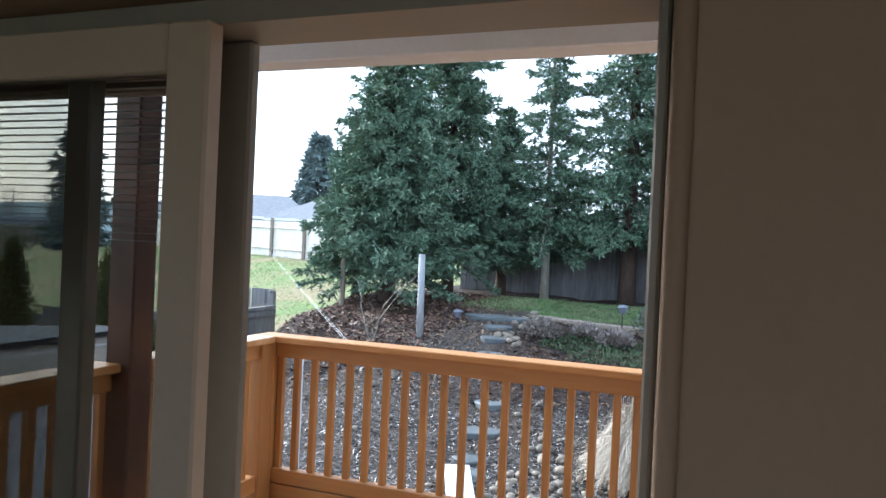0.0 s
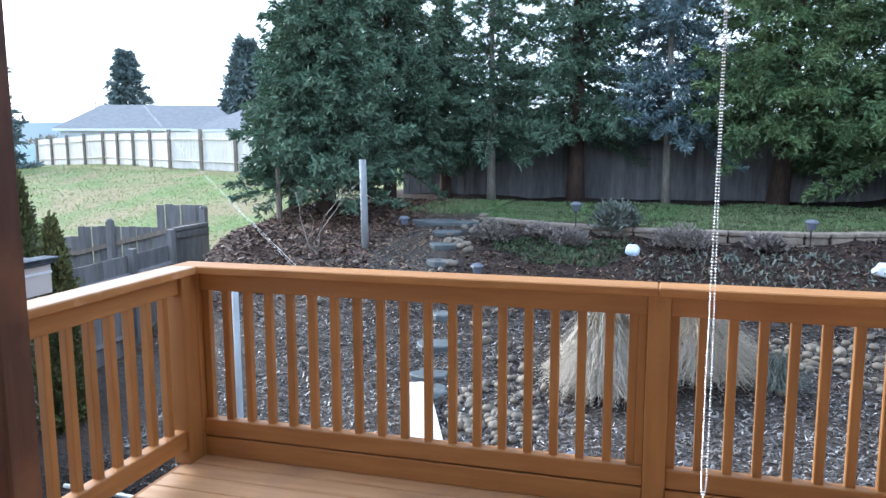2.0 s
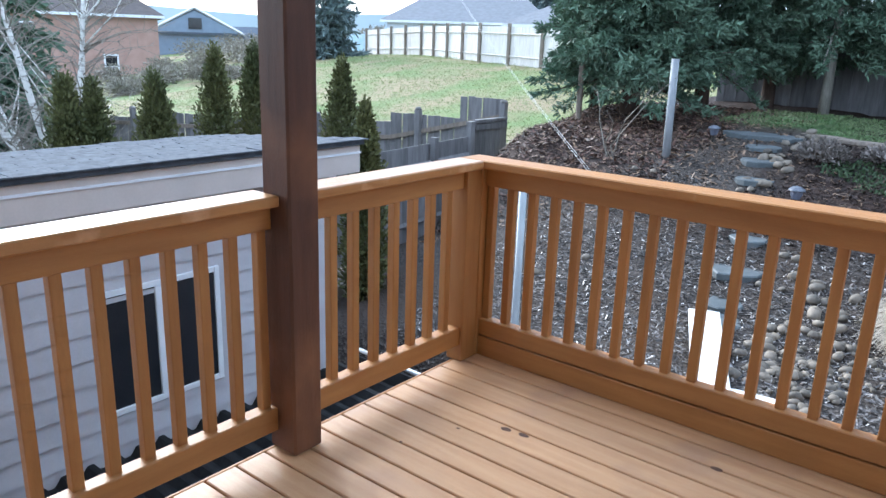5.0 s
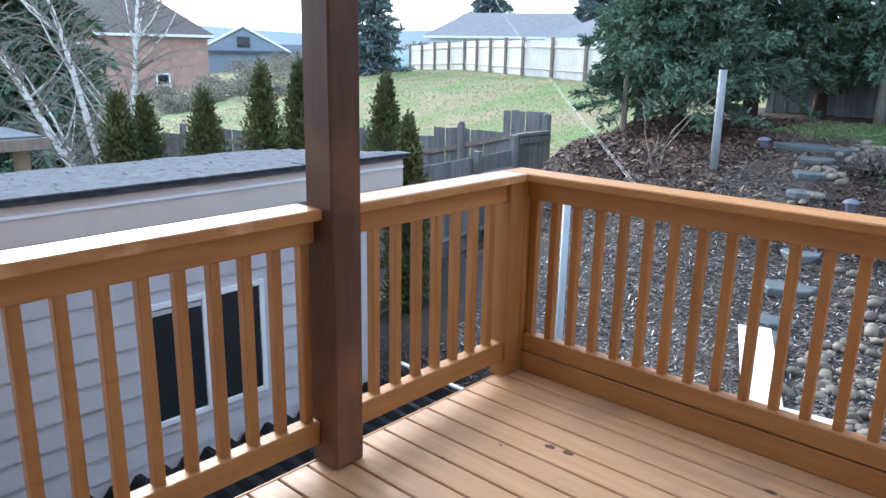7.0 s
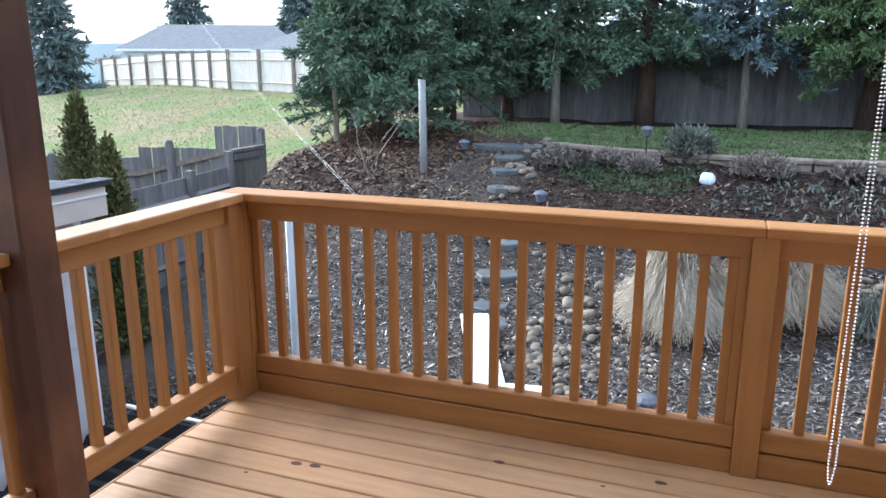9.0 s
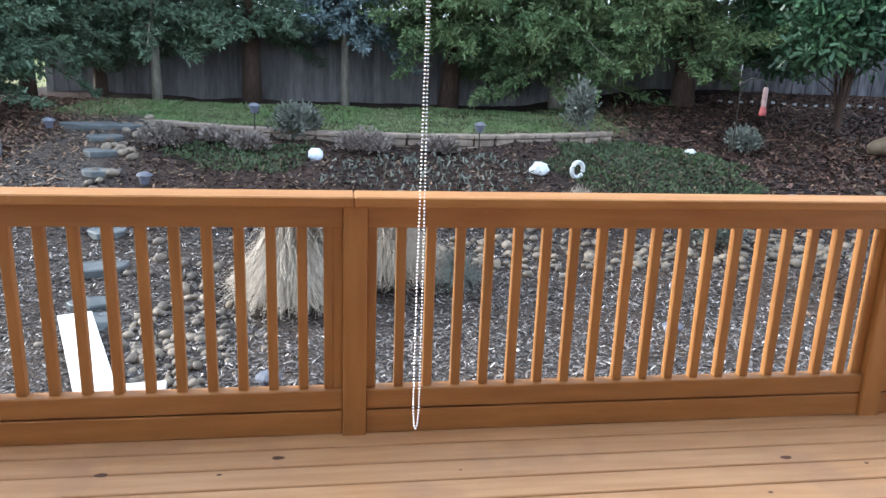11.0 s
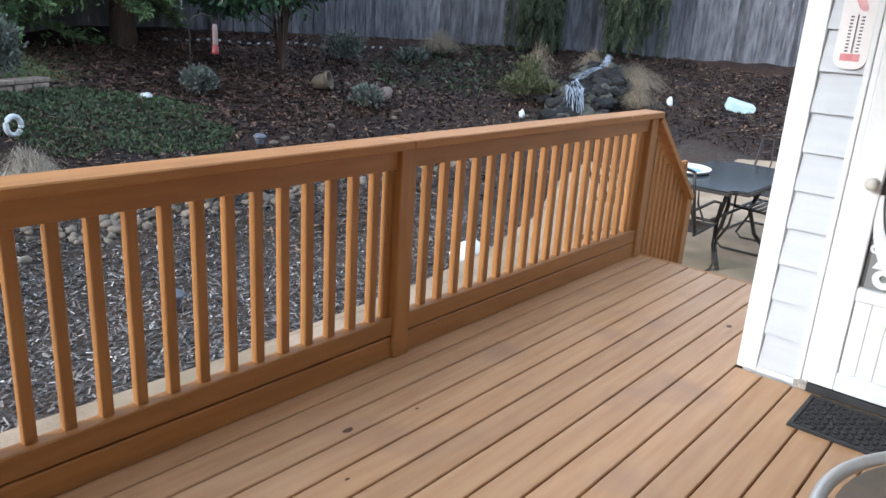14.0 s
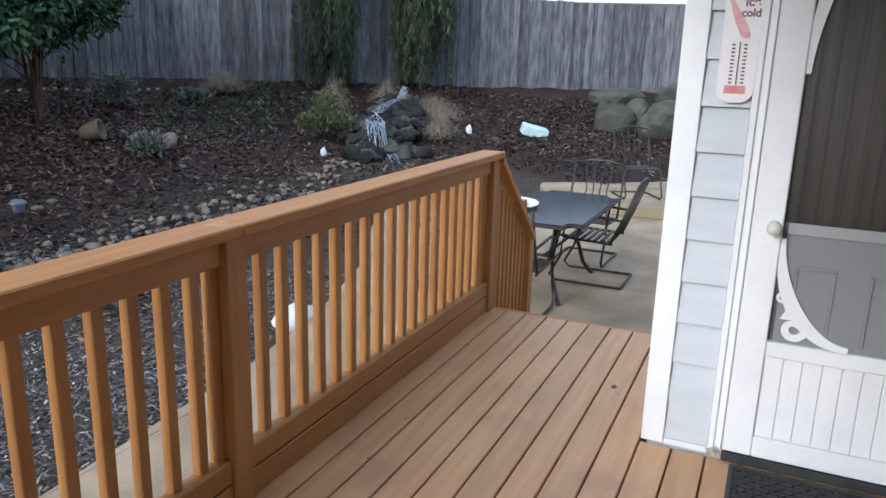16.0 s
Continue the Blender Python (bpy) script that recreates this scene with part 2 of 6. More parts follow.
def ground_z(x, y):
    bank = -0.86 + 1.10 * S(3.0, 8.2, y)
    if y > wall_y(x) and -0.6 < x < 6.6:
        bank = 0.32 + 0.06 * S(9, 13, y)
    elif y > 8.0:
        bank += 0.17 * S(8.0, 9.6, y)
    d = min(seg_dist(Vector((x, y)), a, b) for a, b in zip(FENCE_R[1:], FENCE_R[2:]))
    right = max(-0.56, 0.92 - 0.19 * d) if d < 40 else -0.56
    if y > 13 + 0.2 * (6 - x) and x > 6:
        right = 0.92
    k = S(5.6, 9.5, x)
    z = bank * (1 - k) + right * k
    z += 0.3 * S(0.5, 4.5, x) * (1 - S(0.5, 3.5, y)) * (1 - k)
    left = S(-1.2 - 3.0 * S(5.2, 7.4, y), -6.2 - 0.3 * S(5.2, 7.4, y), x)
    field = -1.75 + 2.3 * S(5, 25, y + 0.25 * x) - 0.02 * max(0.0, -x - 30)
    z = z * (1 - left) + field * left
    z -= 0.75 * S(0.6, -2.2, x) * S(5.0, 0.5, y) * S(-14, -5, x)
    z -= 0.95 * S(-0.25, -1.1, x) * S(2.7, 1.95, y) * S(-4.6, -3.2, x)
    far = S(60, 200, math.hypot(x, y))
    z = z * (1 - far) - 3.5 * far
    z += left * (1 - far) * S(80, 30, math.hypot(x, y)) * (0.16 * noise.noise((x * 0.22, y * 0.4, 3)) + 0.07 * noise.noise((x * 0.7, y * 1.0, 7)))
    near = S(45, 12, math.hypot(x, y))
    z += near * 0.05 * (noise.noise((x * 0.9, y * 0.9, 0)) + 0.4 * noise.noise((x * 3.1, y * 3.1, 4)))
    return z


def ground_mat():
    """Mulch, bare soil, lawn and the far field, laid out by place."""
    m = bpy.data.materials.new("ground")
    m.use_nodes = True
    n, l = m.node_tree.nodes, m.node_tree.links
    b = n["Principled BSDF"]
    b.inputs["Roughness"].default_value, b.inputs["Specular IOR Level"].default_value = 0.9, 0.2
    geo = n.new("ShaderNodeNewGeometry")

    def tex(scale, detail=4):
        t = n.new("ShaderNodeTexNoise")
        t.inputs["Scale"].default_value, t.inputs["Detail"].default_value = scale, detail
        l.new(geo.outputs["Position"], t.inputs[0])
        return t.outputs[0]

    def ramp(src, a, z, lo=0.0, hi=1.0):
        r = n.new("ShaderNodeMapRange")
        for i, v in enumerate((a, z, lo, hi)):
            r.inputs[i + 1].default_value = v
        l.new(src, r.inputs[0])
        return r.outputs[0]

    def mix(f, a, c):
        x = n.new("ShaderNodeMixRGB")
        l.new(f, x.inputs[0])
        for i, v in ((1, a), (2, c)):
            if isinstance(v, tuple):
                x.inputs[i].default_value = (*v, 1)
            else:
                l.new(v, x.inputs[i])
        return x.outputs[0]

    att = n.new("ShaderNodeAttribute")
    att.attribute_name = "cover"
    sep = n.new("ShaderNodeSeparateColor")
    l.new(att.outputs["Color"], sep.inputs[0])
    chip = n.new("ShaderNodeTexVoronoi")
    chip.inputs["Scale"].default_value = 34
    l.new(geo.outputs["Position"], chip.inputs[0])
    chipv = n.new("ShaderNodeSeparateColor")
    l.new(chip.outputs["Color"], chipv.inputs[0])
    mulch = mix(ramp(chipv.outputs[0], 0.2, 1.0), (0.026, 0.022, 0.02), (0.105, 0.09, 0.08))
    mulch = mix(ramp(tex(0.7), 0.45, 0.65), mulch, (0.06, 0.045, 0.036))
    reds = mix(ramp(tex(14), 0.4, 0.65), (0.028, 0.017, 0.014), (0.06, 0.036, 0.027))
    reds = mix(ramp(tex(1.1), 0.5, 0.66), reds, (0.022, 0.016, 0.016))
    lawn = mix(ramp(tex(2.5), 0.35, 0.65), (0.06, 0.12, 0.04), (0.12, 0.15, 0.07))
    field = mix(ramp(tex(0.35), 0.38, 0.58), (0.17, 0.225, 0.085), (0.29, 0.235, 0.14))
    field = mix(ramp(tex(4.0), 0.5, 0.75), field, (0.12, 0.16, 0.06))
    c = mix(sep.outputs[0], mulch, lawn)
    c = mix(sep.outputs[1], c, field)
    c = mix(sep.outputs[2], c, reds)
    l.new(c, b.inputs["Base Color"])
    bp = n.new("ShaderNodeBump")
    bp.inputs["Strength"].default_value, bp.inputs["Distance"].default_value = 0.7, 0.03
    l.new(chip.outputs[0], bp.inputs["Height"]), l.new(bp.outputs[0], b.inputs["Normal"])
    return m


def axis_steps(lo, a, b, hi, fine, grow):
    out, v, s = list(np.arange(a, b, fine)), a, fine
    while v > lo:
        s *= grow
        v -= s
        out.insert(0, v)
    v, s = out[-1], fine
    while v < hi:
        s *= grow
        v += s
        out.append(v)
    return out


def build_ground():
    xs, ys = axis_steps(-900, -8, 18, 900, 0.2, 1.13), axis_steps(-900, -3, 14.6, 900, 0.2, 1.13)
    me = bpy.data.meshes.new("ground")
    verts = [(x, y, ground_z(x, y)) for y in ys for x in xs]
    w = len(xs)
    me.from_pydata(verts, [], [(j * w + i, j * w + i + 1, (j + 1) * w + i + 1, (j + 1) * w + i) for j in range(len(ys) - 1) for i in range(w - 1)])
    cover = me.color_attributes.new("cover", "FLOAT_COLOR", "POINT")
    vals = []
    for x, y, z in verts:
        wob = 0.35 * noise.noise((x * 0.8, y * 0.8, 9))
        lawn = (1 - S(11.7, 12.7, y + wob)) * S(-2.4, -1.6, x + wob) * S(8.3, 7.0, x + wob - 0.25 * (y - 8))
        lawn *= S(-0.05, 0.05, y - wall_y(x)) if x > -0.5 else S(8.9, 9.4, y + wob)
        fld = max(S(-4.6, -5.6, x + wob + 0.1 * (y - 8)) * S(5.5, 7.5, y + 0.1 * x), S(17, 19, y), S(-13, -15, x), S(30, 34, x), S(-6, -9, y))
        red = S(6.2, 8.2, x + wob) * S(4.6, 5.8, y + wob) * S(28, 24, x)
        red = max(red, S(5.0, 5.7, y + 0.5 * wob) * S(-0.6, 0.0, x) * S(7, 6, x) * 0.85)
        red = max(red, S(13.5, 15.0, x + wob) * S(-4, -2, y) * S(28, 24, x))
        red = max(red, S(-1.6, -2.6, x) * S(5.5, 6.8, y) * S(-5.5, -4.5, x) * 0.8, S(11.6, 12.6, y + wob) * S(-5, -4, x) * 0.9 * S(15.5, 14.5, y))
        vals += [lawn, fld, red * (1 - fld), 1.0]
    cover.data.foreach_set("color", vals)
    me.materials.append(ground_mat())
    me.shade_smooth()
    return tagged(new("ground", me), "sloping yard of dark bark mulch, lawn and rough grass field", "ground", kind="structure")


build_ground()

# ---- deck ----
PLANK = 0.1258
deck = thing("floor", "orange-brown stained wooden deck of long planks with dark gaps", "deck", kind="structure")
RAIL_Y = -0.075
X_END = 6.75


def plank_mesh(x0, x1):
    bm = bmesh.new()
    box(bm, x0, x1, 0, PLANK - 0.007, -0.038, 0, 0.004)
    return mesh_of("plank", bm, M_DECK)


long_plank, short_plank = plank_mesh(0.06, X_END), plank_mesh(0.06, 5.50)
for k in range(21):
    y1 = -0.2045 - k * PLANK
    ob = part("plank", long_plank if y1 > -1.2 else short_plank, M_DECK, deck)
    ob.location = (0, y1 - PLANK + 0.007, 0)
part("plank", boxed(0.06, X_END, -0.1975, -0.04, -0.038, 0, 0.003), M_DECK, deck)
bm = boxed(0.045, 0.058, -2.86, -0.02, -0.05, -0.001, 0.003)
part("edge_strip", bm, M_RAILY, deck)
bm = boxed(X_END + 0.002, X_END + 0.04, -1.19, -0.1, -0.2, -0.002, 0.004)
part("end_fascia", bm, M_RAILY, deck)
bm = boxed(0.05, X_END, -0.075, -0.035, -0.24, -0.04, 0.003)
part("front_fascia", bm, M_RAILX, deck)
bm = boxed(0.06, 0.1, -2.86, -0.08, -0.24, -0.042, 0.003)
part("side_fascia", bm, M_RAILY, deck)
for x, y in ((0.3, -0.2), (2.3, -0.2), (4.5, -0.2), (6.6, -0.25), (0.3, -1.25), (0.3, -2.8)):
    part("footing_post", boxed(x - 0.05, x + 0.05, y - 0.05, y + 0.05, ground_z(x, y) - 0.2, -0.04), M_POST, deck)
rk = random.Random(5)
KNOTS = [(1.946, -0.264), (0.623, -0.609), (0.70, -0.60), (3.868, -0.418), (5.958, -1.012), (1.35, -0.33), (1.75, -0.36), (2.6, -0.4), (0.9, -1.0), (1.2, -1.45)] + [(rk.uniform(0.3, 6.5), rk.uniform(-1.15, -0.25)) for i in range(9)]
for i, (x, y) in enumerate(KNOTS):
    bm = bmesh.new()
    r = 0.016 if i < 6 else rk.uniform(0.004, 0.007)
    bmesh.ops.create_circle(bm, cap_ends=True, segments=9, radius=r)
    for v in bm.verts:
        v.co = Vector((v.co.x * 1.5 + x, v.co.y * rk.uniform(0.7, 1.0) + y, 0.0012))
    part("knot", bm, M_KNOT, deck)

# ---- railing ----
railing = thing("railing", "orange-stained wooden deck railing with square balusters and flat cap", "railing", kind="")
BAL = mesh_of("baluster", boxed(-0.018, 0.018, -0.018, 0.018, 0, 0.70, 0.003), M_POST)
CAPZ = 0.95


def front_run(x0, x1, first, pitch, count, extra):
    """A run of rail between two posts: apron under the cap, bottom rail, kick board and balusters."""
    part("top_rail", boxed(x0, x1, RAIL_Y - 0.022, RAIL_Y + 0.016, 0.828, 0.911, 0.003), M_RAILX, railing)
    part("bottom_rail", boxed(x0, x1, RAIL_Y - 0.03, RAIL_Y + 0.03, 0.105, 0.186, 0.004), M_RAILX, railing)
    part("kick_board", boxed(x0, x1, RAIL_Y - 0.03, RAIL_Y + 0.01, 0.001, 0.098, 0.004), M_RAILX, railing)
    for x in [first + pitch * i for i in range(count)] + extra:
        ob = part("baluster", BAL, M_POST, railing)
        ob.location = (x, RAIL_Y + 0.012, 0.16)


POSTS = [0.06, 2.226, 4.447, 6.70]
for i, x in enumerate(POSTS):
    part("post", boxed(x - 0.045, x + 0.045, RAIL_Y - 0.045, RAIL_Y + 0.045, -0.03 if i else 0.0, 0.912, 0.004), M_POST, railing)
front_run(0.105, 2.181, 0.232, 0.1125, 17, [0.126, 2.128, 2.163])
front_run(2.271, 4.402, 2.398, 0.1122, 18, [2.289, 4.383])
front_run(4.492, 6.655, 4.620, 0.1140, 18, [4.511, 6.636])
part("cap", boxed(-0.01, 2.22, RAIL_Y - 0.07, RAIL_Y + 0.07, 0.912, CAPZ, 0.005), M_CAP, railing)
part("cap", boxed(2.222, 4.45, RAIL_Y - 0.07, RAIL_Y + 0.07, 0.912, CAPZ, 0.005), M_CAP, railing)
part("cap", boxed(4.452, 6.76, RAIL_Y - 0.07, RAIL_Y + 0.07, 0.912, CAPZ, 0.005), M_CAP, railing)
# side run towards the house, broken by the porch post
LX = 0.06


def side_run(y0, y1, first, pitch, count):
    part("top_rail", boxed(LX - 0.016, LX + 0.022, y0, y1, 0.828, 0.911, 0.003), M_RAILY, railing)
    part("bottom_rail", boxed(LX - 0.03, LX + 0.03, y0, y1, 0.08, 0.17, 0.004), M_RAILY, railing)
    part("cap", boxed(LX - 0.07, LX + 0.07, y0, y1, 0.912, CAPZ, 0.005), M_CAPY, railing)
    for i in range(count):
        ob = part("baluster", BAL, M_POST, railing)
        ob.location = (LX - 0.012, first - pitch * i, 0.15)


side_run(-1.158, RAIL_Y - 0.072, -0.303, 0.115, 7)
side_run(-2.795, -1.29, -1.320, 0.1118, 13)
part("post", boxed(LX - 0.045, LX + 0.045, RAIL_Y - 0.155, RAIL_Y - 0.05, 0.0, 0.912, 0.004), M_POST, railing)
# stair rail going down to the patio
STAIR_BAL = mesh_of("baluster", boxed(-0.018, 0.018, -0.018, 0.018, 0, 0.92, 0.003), M_POST)
for dx in [0.10 + 0.075 * i for i in range(8)]:
    ob = part("baluster", STAIR_BAL, M_POST, railing)
    top = 0.88 - 0.62 * (dx / 0.72)
    ob.location = (6.74 + dx, RAIL_Y, max(-0.35, top - 0.94))
bm = bmesh.new()
box(bm, -0.01, 0.93, -0.07, 0.07, -0.02, 0.02, 0.004)
bmesh.ops.transform(bm, matrix=pose(6.75, RAIL_Y, 0.90, 0, 40.5, 0), verts=bm.verts)
part("sloping_cap", bm, M_CAP, railing)
part("stair_post", boxed(7.42, 7.51, RAIL_Y - 0.045, RAIL_Y + 0.045, -0.52, 0.30, 0.004), M_POST, railing)

# ---- porch post, beam, roof ----
porch_post = solid("porch_post", boxed(0.035, 0.175, -1.288, -1.158, 0.0005, 2.19, 0.008), M_BROWN, "dark brown stained square timber porch post", "post")
solid("trim_beam", boxed(-0.2, 5.6, -1.29, -1.155, 2.19, 2.42, 0.006), M_BEAM, "pale painted porch beam on the brown post", "beam", kind="structure")
solid("ceiling_porch", boxed(-0.25, 5.6, -2.79, -0.75, 2.425, 2.5), M_BEAM, "pale painted porch ceiling", "ceiling", kind="structure")

# ---- house walls ----
WALL_Y = -2.80
house = tagged(new("wall_south"), "pale house wall with the sliding door", "wall", kind="structure")
OPEN_L, OPEN_R, HEAD = 0.75, 2.415, 1.835


def wall_piece(name, parent, x0, x1, y0, y1, z0, z1, material):
    return part(name, boxed(x0, x1, y0, y1, z0, z1), material, parent)


wall_piece("outer_wall", house, -0.6, OPEN_L, -2.875, WALL_Y, -2.0, 2.6, M_SIDING)
wall_piece("outer_wall", house, OPEN_R, 5.52, -2.875, WALL_Y, -0.05, 2.6, M_SIDING)
wall_piece("outer_wall", house, OPEN_L, OPEN_R, -2.875, WALL_Y, HEAD, 2.6, M_SIDING)
wall_piece("inner_wall", house, -0.6, OPEN_L, -2.965, -2.877, -0.05, 2.6, M_INWALL)
wall_piece("inner_wall", house, OPEN_R + 0.012, 5.52, -2.965, -2.877, -0.05, 2.6, M_INWALL)
wall_piece("inner_wall", house, OPEN_L, OPEN_R, -2.965, -2.877, HEAD, 2.6, M_INWALL)
# far right wall with the storm door, facing the deck
DW = 5.515
wall_east = tagged(new("wall_east"), "pale grey lap-sided house wall with white corner trim", "wall", kind="structure")
part("wall_core", boxed(DW + 0.022, 8.2, -6.0, -1.232, -0.6, 2.6), M_SIDING, wall_east)
for k in range(17):
    z = 0.03 + 0.1605 * k
    bm = bmesh.new()
    vs = box(bm, DW + 0.001, DW + 0.02, -1.457, -1.297, z, z + 0.157)
    for v in vs:
        if v.co.z > z + 0.1 and v.co.x < DW + 0.01:
            v.co.x += 0.018
    part("siding_board", bm, M_SIDING, wall_east)
    bm = bmesh.new()
    vs = box(bm, DW + 0.11, 8.2, -1.231, -1.214, z, z + 0.159)
    for v in vs:
        if v.co.z > z + 0.1 and v.co.y > -1.22:
            v.co.y -= 0.013
    part("siding_board", bm, M_SIDING, wall_east)
part("corner_trim", boxed(DW - 0.004, DW + 0.02, -1.296, -1.21, 0.004, 2.5, 0.003), M_WHITE, wall_east)
part("corner_trim", boxed(DW + 0.021, DW + 0.108, -1.231, -1.208, 0.004, 2.5, 0.003), M_WHITE, wall_east)
part("sill_trim", boxed(DW - 0.002, DW + 0.02, -1.457, -1.298, 0.004, 0.028), M_WHITE, wall_east)
for k in range(19):
    bm = bmesh.new()
    vs = box(bm, OPEN_R + 0.1, DW, WALL_Y + 0.001, WALL_Y + 0.02, 0.03 + 0.1605 * k, 0.189 + 0.1605 * k)
    part("siding_board", bm, M_SIDING, house)
part("east_wall_low", boxed(DW + 0.001, DW + 0.02, -2.79, -2.44, 0.004, 2.5), M_SIDING, wall_east)

# storm door with scrolled brackets
door = thing("door_1", "white wooden storm door with arched screen, scroll brackets and beadboard panel", "door", kind="structure")
D0, D1 = -1.545, -2.40
part("door_frame", boxed(DW - 0.012, DW + 0.021, -1.482, -1.459, 0.004, 2.12, 0.003), M_WHITE, door)
part("door_frame", boxed(DW - 0.006, DW + 0.021, -1.509, -1.4835, 0.004, 2.12, 0.004), M_WHITE, door)
part("door_frame", boxed(DW - 0.012, DW + 0.021, -2.44, -2.402, 0.004, 2.12, 0.003), M_WHITE, door)
part("door_frame", boxed(DW - 0.012, DW + 0.021, -2.44, -1.459, 2.121, 2.2, 0.003), M_WHITE, door)
part("stile", boxed(DW - 0.03, DW + 0.002, -1.613, -1.5125, 0.045, 2.11, 0.004), M_WHITE, door)
part("stile", boxed(DW - 0.03, DW + 0.002, -2.398, -2.31, 0.045, 2.11, 0.004), M_WHITE, door)
part("bottom_rail", boxed(DW - 0.03, DW + 0.002, -2.309, -1.614, 0.045, 0.125, 0.003), M_WHITE, door)
part("lock_rail", boxed(DW - 0.03, DW + 0.002, -2.309, -1.614, 0.445, 0.50, 0.003), M_WHITE, door)
part("top_rail", boxed(DW - 0.03, DW + 0.002, -2.309, -1.614, 2.0, 2.11, 0.003), M_WHITE, door)
for k in range(11):
    y = -1.615 - k * 0.0631
    part("beadboard", boxed(DW - 0.018, DW - 0.004, y - 0.0618, y, 0.126, 0.444, 0.003), M_WHITE, door)


def ribbon(bm, line, widths, x0, x1):
    """A flat cut-out strip along a line of (y, z), between two depths."""
    rows = []
    for i, (y, z) in enumerate(line):
        a, b = line[max(0, i - 1)], line[min(len(line) - 1, i + 1)]
        dy, dz = b[0] - a[0], b[1] - a[1]
        n = math.hypot(dy, dz) or 1.0
        w = widths(i / (len(line) - 1)) / 2
        oy, oz = -dz / n * w, dy / n * w
        rows.append([bm.verts.new(p) for p in ((x0, y + oy, z + oz), (x0, y - oy, z - oz), (x1, y - oy, z - oz), (x1, y + oy, z + oz))])
    for a, b in zip(rows, rows[1:]):
        for k in range(4):
            bm.faces.new((a[k], a[(k + 1) % 4], b[(k + 1) % 4], b[k]))
    bm.faces.new(rows[0]), bm.faces.new(rows[-1][::-1])


def scroll_bracket(y, z, sy, sz):
    """Fretwork bracket: a sweeping arm with an S scroll in its corner."""
    bm = bmesh.new()
    x0, x1 = DW - 0.024, DW - 0.011
    P = lambda a, b: (y + sy * a, z + sz * b)
    arm = [P(0.006 + 0.25 * (1 - math.cos(t)), 0.008 + 0.37 * (1 - math.sin(t))) for t in [k * math.pi / 36 for k in range(19)]]
    ribbon(bm, arm, lambda t: 0.02 + 0.03 * math.sin(math.pi * t) ** 1.3, x0, x1)
    big = [P(0.078 + (0.047 - 0.0013 * k) * math.cos(2.6 - 0.36 * k), 0.058 + (0.047 - 0.0013 * k) * math.sin(2.6 - 0.36 * k)) for k in range(24)]
    big = [P(0.043, 0.165), P(0.058, 0.142), P(0.054, 0.118), P(0.04, 0.095)] + big[2:]
    ribbon(bm, big, lambda t: 0.015 + 0.012 * math.sin(math.pi * t), x0 + 0.001, x1 - 0.001)
    curl = [P(0.03 + (0.02 - 0.001 * k) * math.cos(0.5 + 0.5 * k), 0.165 + (0.02 - 0.001 * k) * math.sin(0.5 + 0.5 * k)) for k in range(12)]
    ribbon(bm, curl, lambda t: 0.011, x0 + 0.002, x1 - 0.002)
    part("scroll_bracket", bm, M_WHITE, door, "white fretwork bracket")


scroll_bracket(-1.613, 0.50, -1, 1)
scroll_bracket(-2.31, 0.50, 1, 1)
scroll_bracket(-1.613, 2.0, -1, -1.5)
scroll_bracket(-2.31, 2.0, 1, -1.5)
# opaque dark sheet stands in for the screen and the dark behind
M_SCREEN = mat("opaque_screen", (0.10, 0.10, 0.10), (0.085, 0.085, 0.085), 300, 0.5, bump=0.1)
part("screen", boxed(DW - 0.006, DW - 0.003, -2.309, -1.614, 0.501, 1.999), M_SCREEN, door, "opaque dark sheet for the screen and the dark behind")
# inner door parts lie in front of the sheet to show
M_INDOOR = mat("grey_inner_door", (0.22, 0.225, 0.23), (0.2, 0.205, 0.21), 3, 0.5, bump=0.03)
part("inner_panel", boxed(DW - 0.0105, DW - 0.0065, -2.309, -1.63, 0.501, 0.93, 0.001), M_INDOOR, door, "grey inner door panel set in front of the opaque screen")
part("inner_rail", boxed(DW - 0.0165, DW - 0.011, -2.309, -1.63, 0.895, 0.935, 0.0015), mat("inner_rail", (0.33, 0.335, 0.34), (0.3, 0.305, 0.31), 3, 0.5), door, "pale rail of the inner door")
for y0, y1 in ((-1.80, -1.67), (-2.28, -1.90)):
    for b in ((y0, y1, 0.775, 0.787), (y0, y0 + 0.012, 0.52, 0.7745), (y1 - 0.012, y1, 0.52, 0.7745)):
        part("inner_moulding", boxed(DW - 0.016, DW - 0.011, b[0], b[1], b[2], b[3], 0.002), M_INDOOR, door)
# curtain lies in front of the opaque sheet, its shade in the colour
bm = bmesh.new()
prev = None
for k in range(141):
    y = -1.616 - 0.69 * k / 140
    x = DW - 0.0095 + 0.0022 * math.sin(k * 0.62 + 1.3 * math.sin(k * 0.11)) + 0.0008 * math.sin(k * 1.7)
    cur = [bm.verts.new((xx, y, z)) for xx, z in ((x, 0.936), (x, 1.5), (x, 1.998), (DW - 0.0062, 1.998), (DW - 0.0062, 0.936))]
    if prev:
        for q in range(5):
            bm.faces.new((prev[q], cur[q], cur[(q + 1) % 5], prev[(q + 1) % 5]))
    prev = cur
part("curtain", bm, mat("shaded_curtain", (0.105, 0.1, 0.092), (0.07, 0.068, 0.064), 3, 0.8, stretch=(1, 8, 0.4)), door, "folded curtain set in front of the opaque screen, shade in its colour", True)
bm = bmesh.new()
lathe(bm, [(0.021, 0), (0.021, 0.005), (0.009, 0.007), (0.009, 0.026), (0.02, 0.032), (0.025, 0.045), (0.021, 0.058), (0.008, 0.065)], 14)
bmesh.ops.transform(bm, matrix=pose(DW - 0.031, -1.585, 0.92, 0, -90, 0), verts=bm.verts)
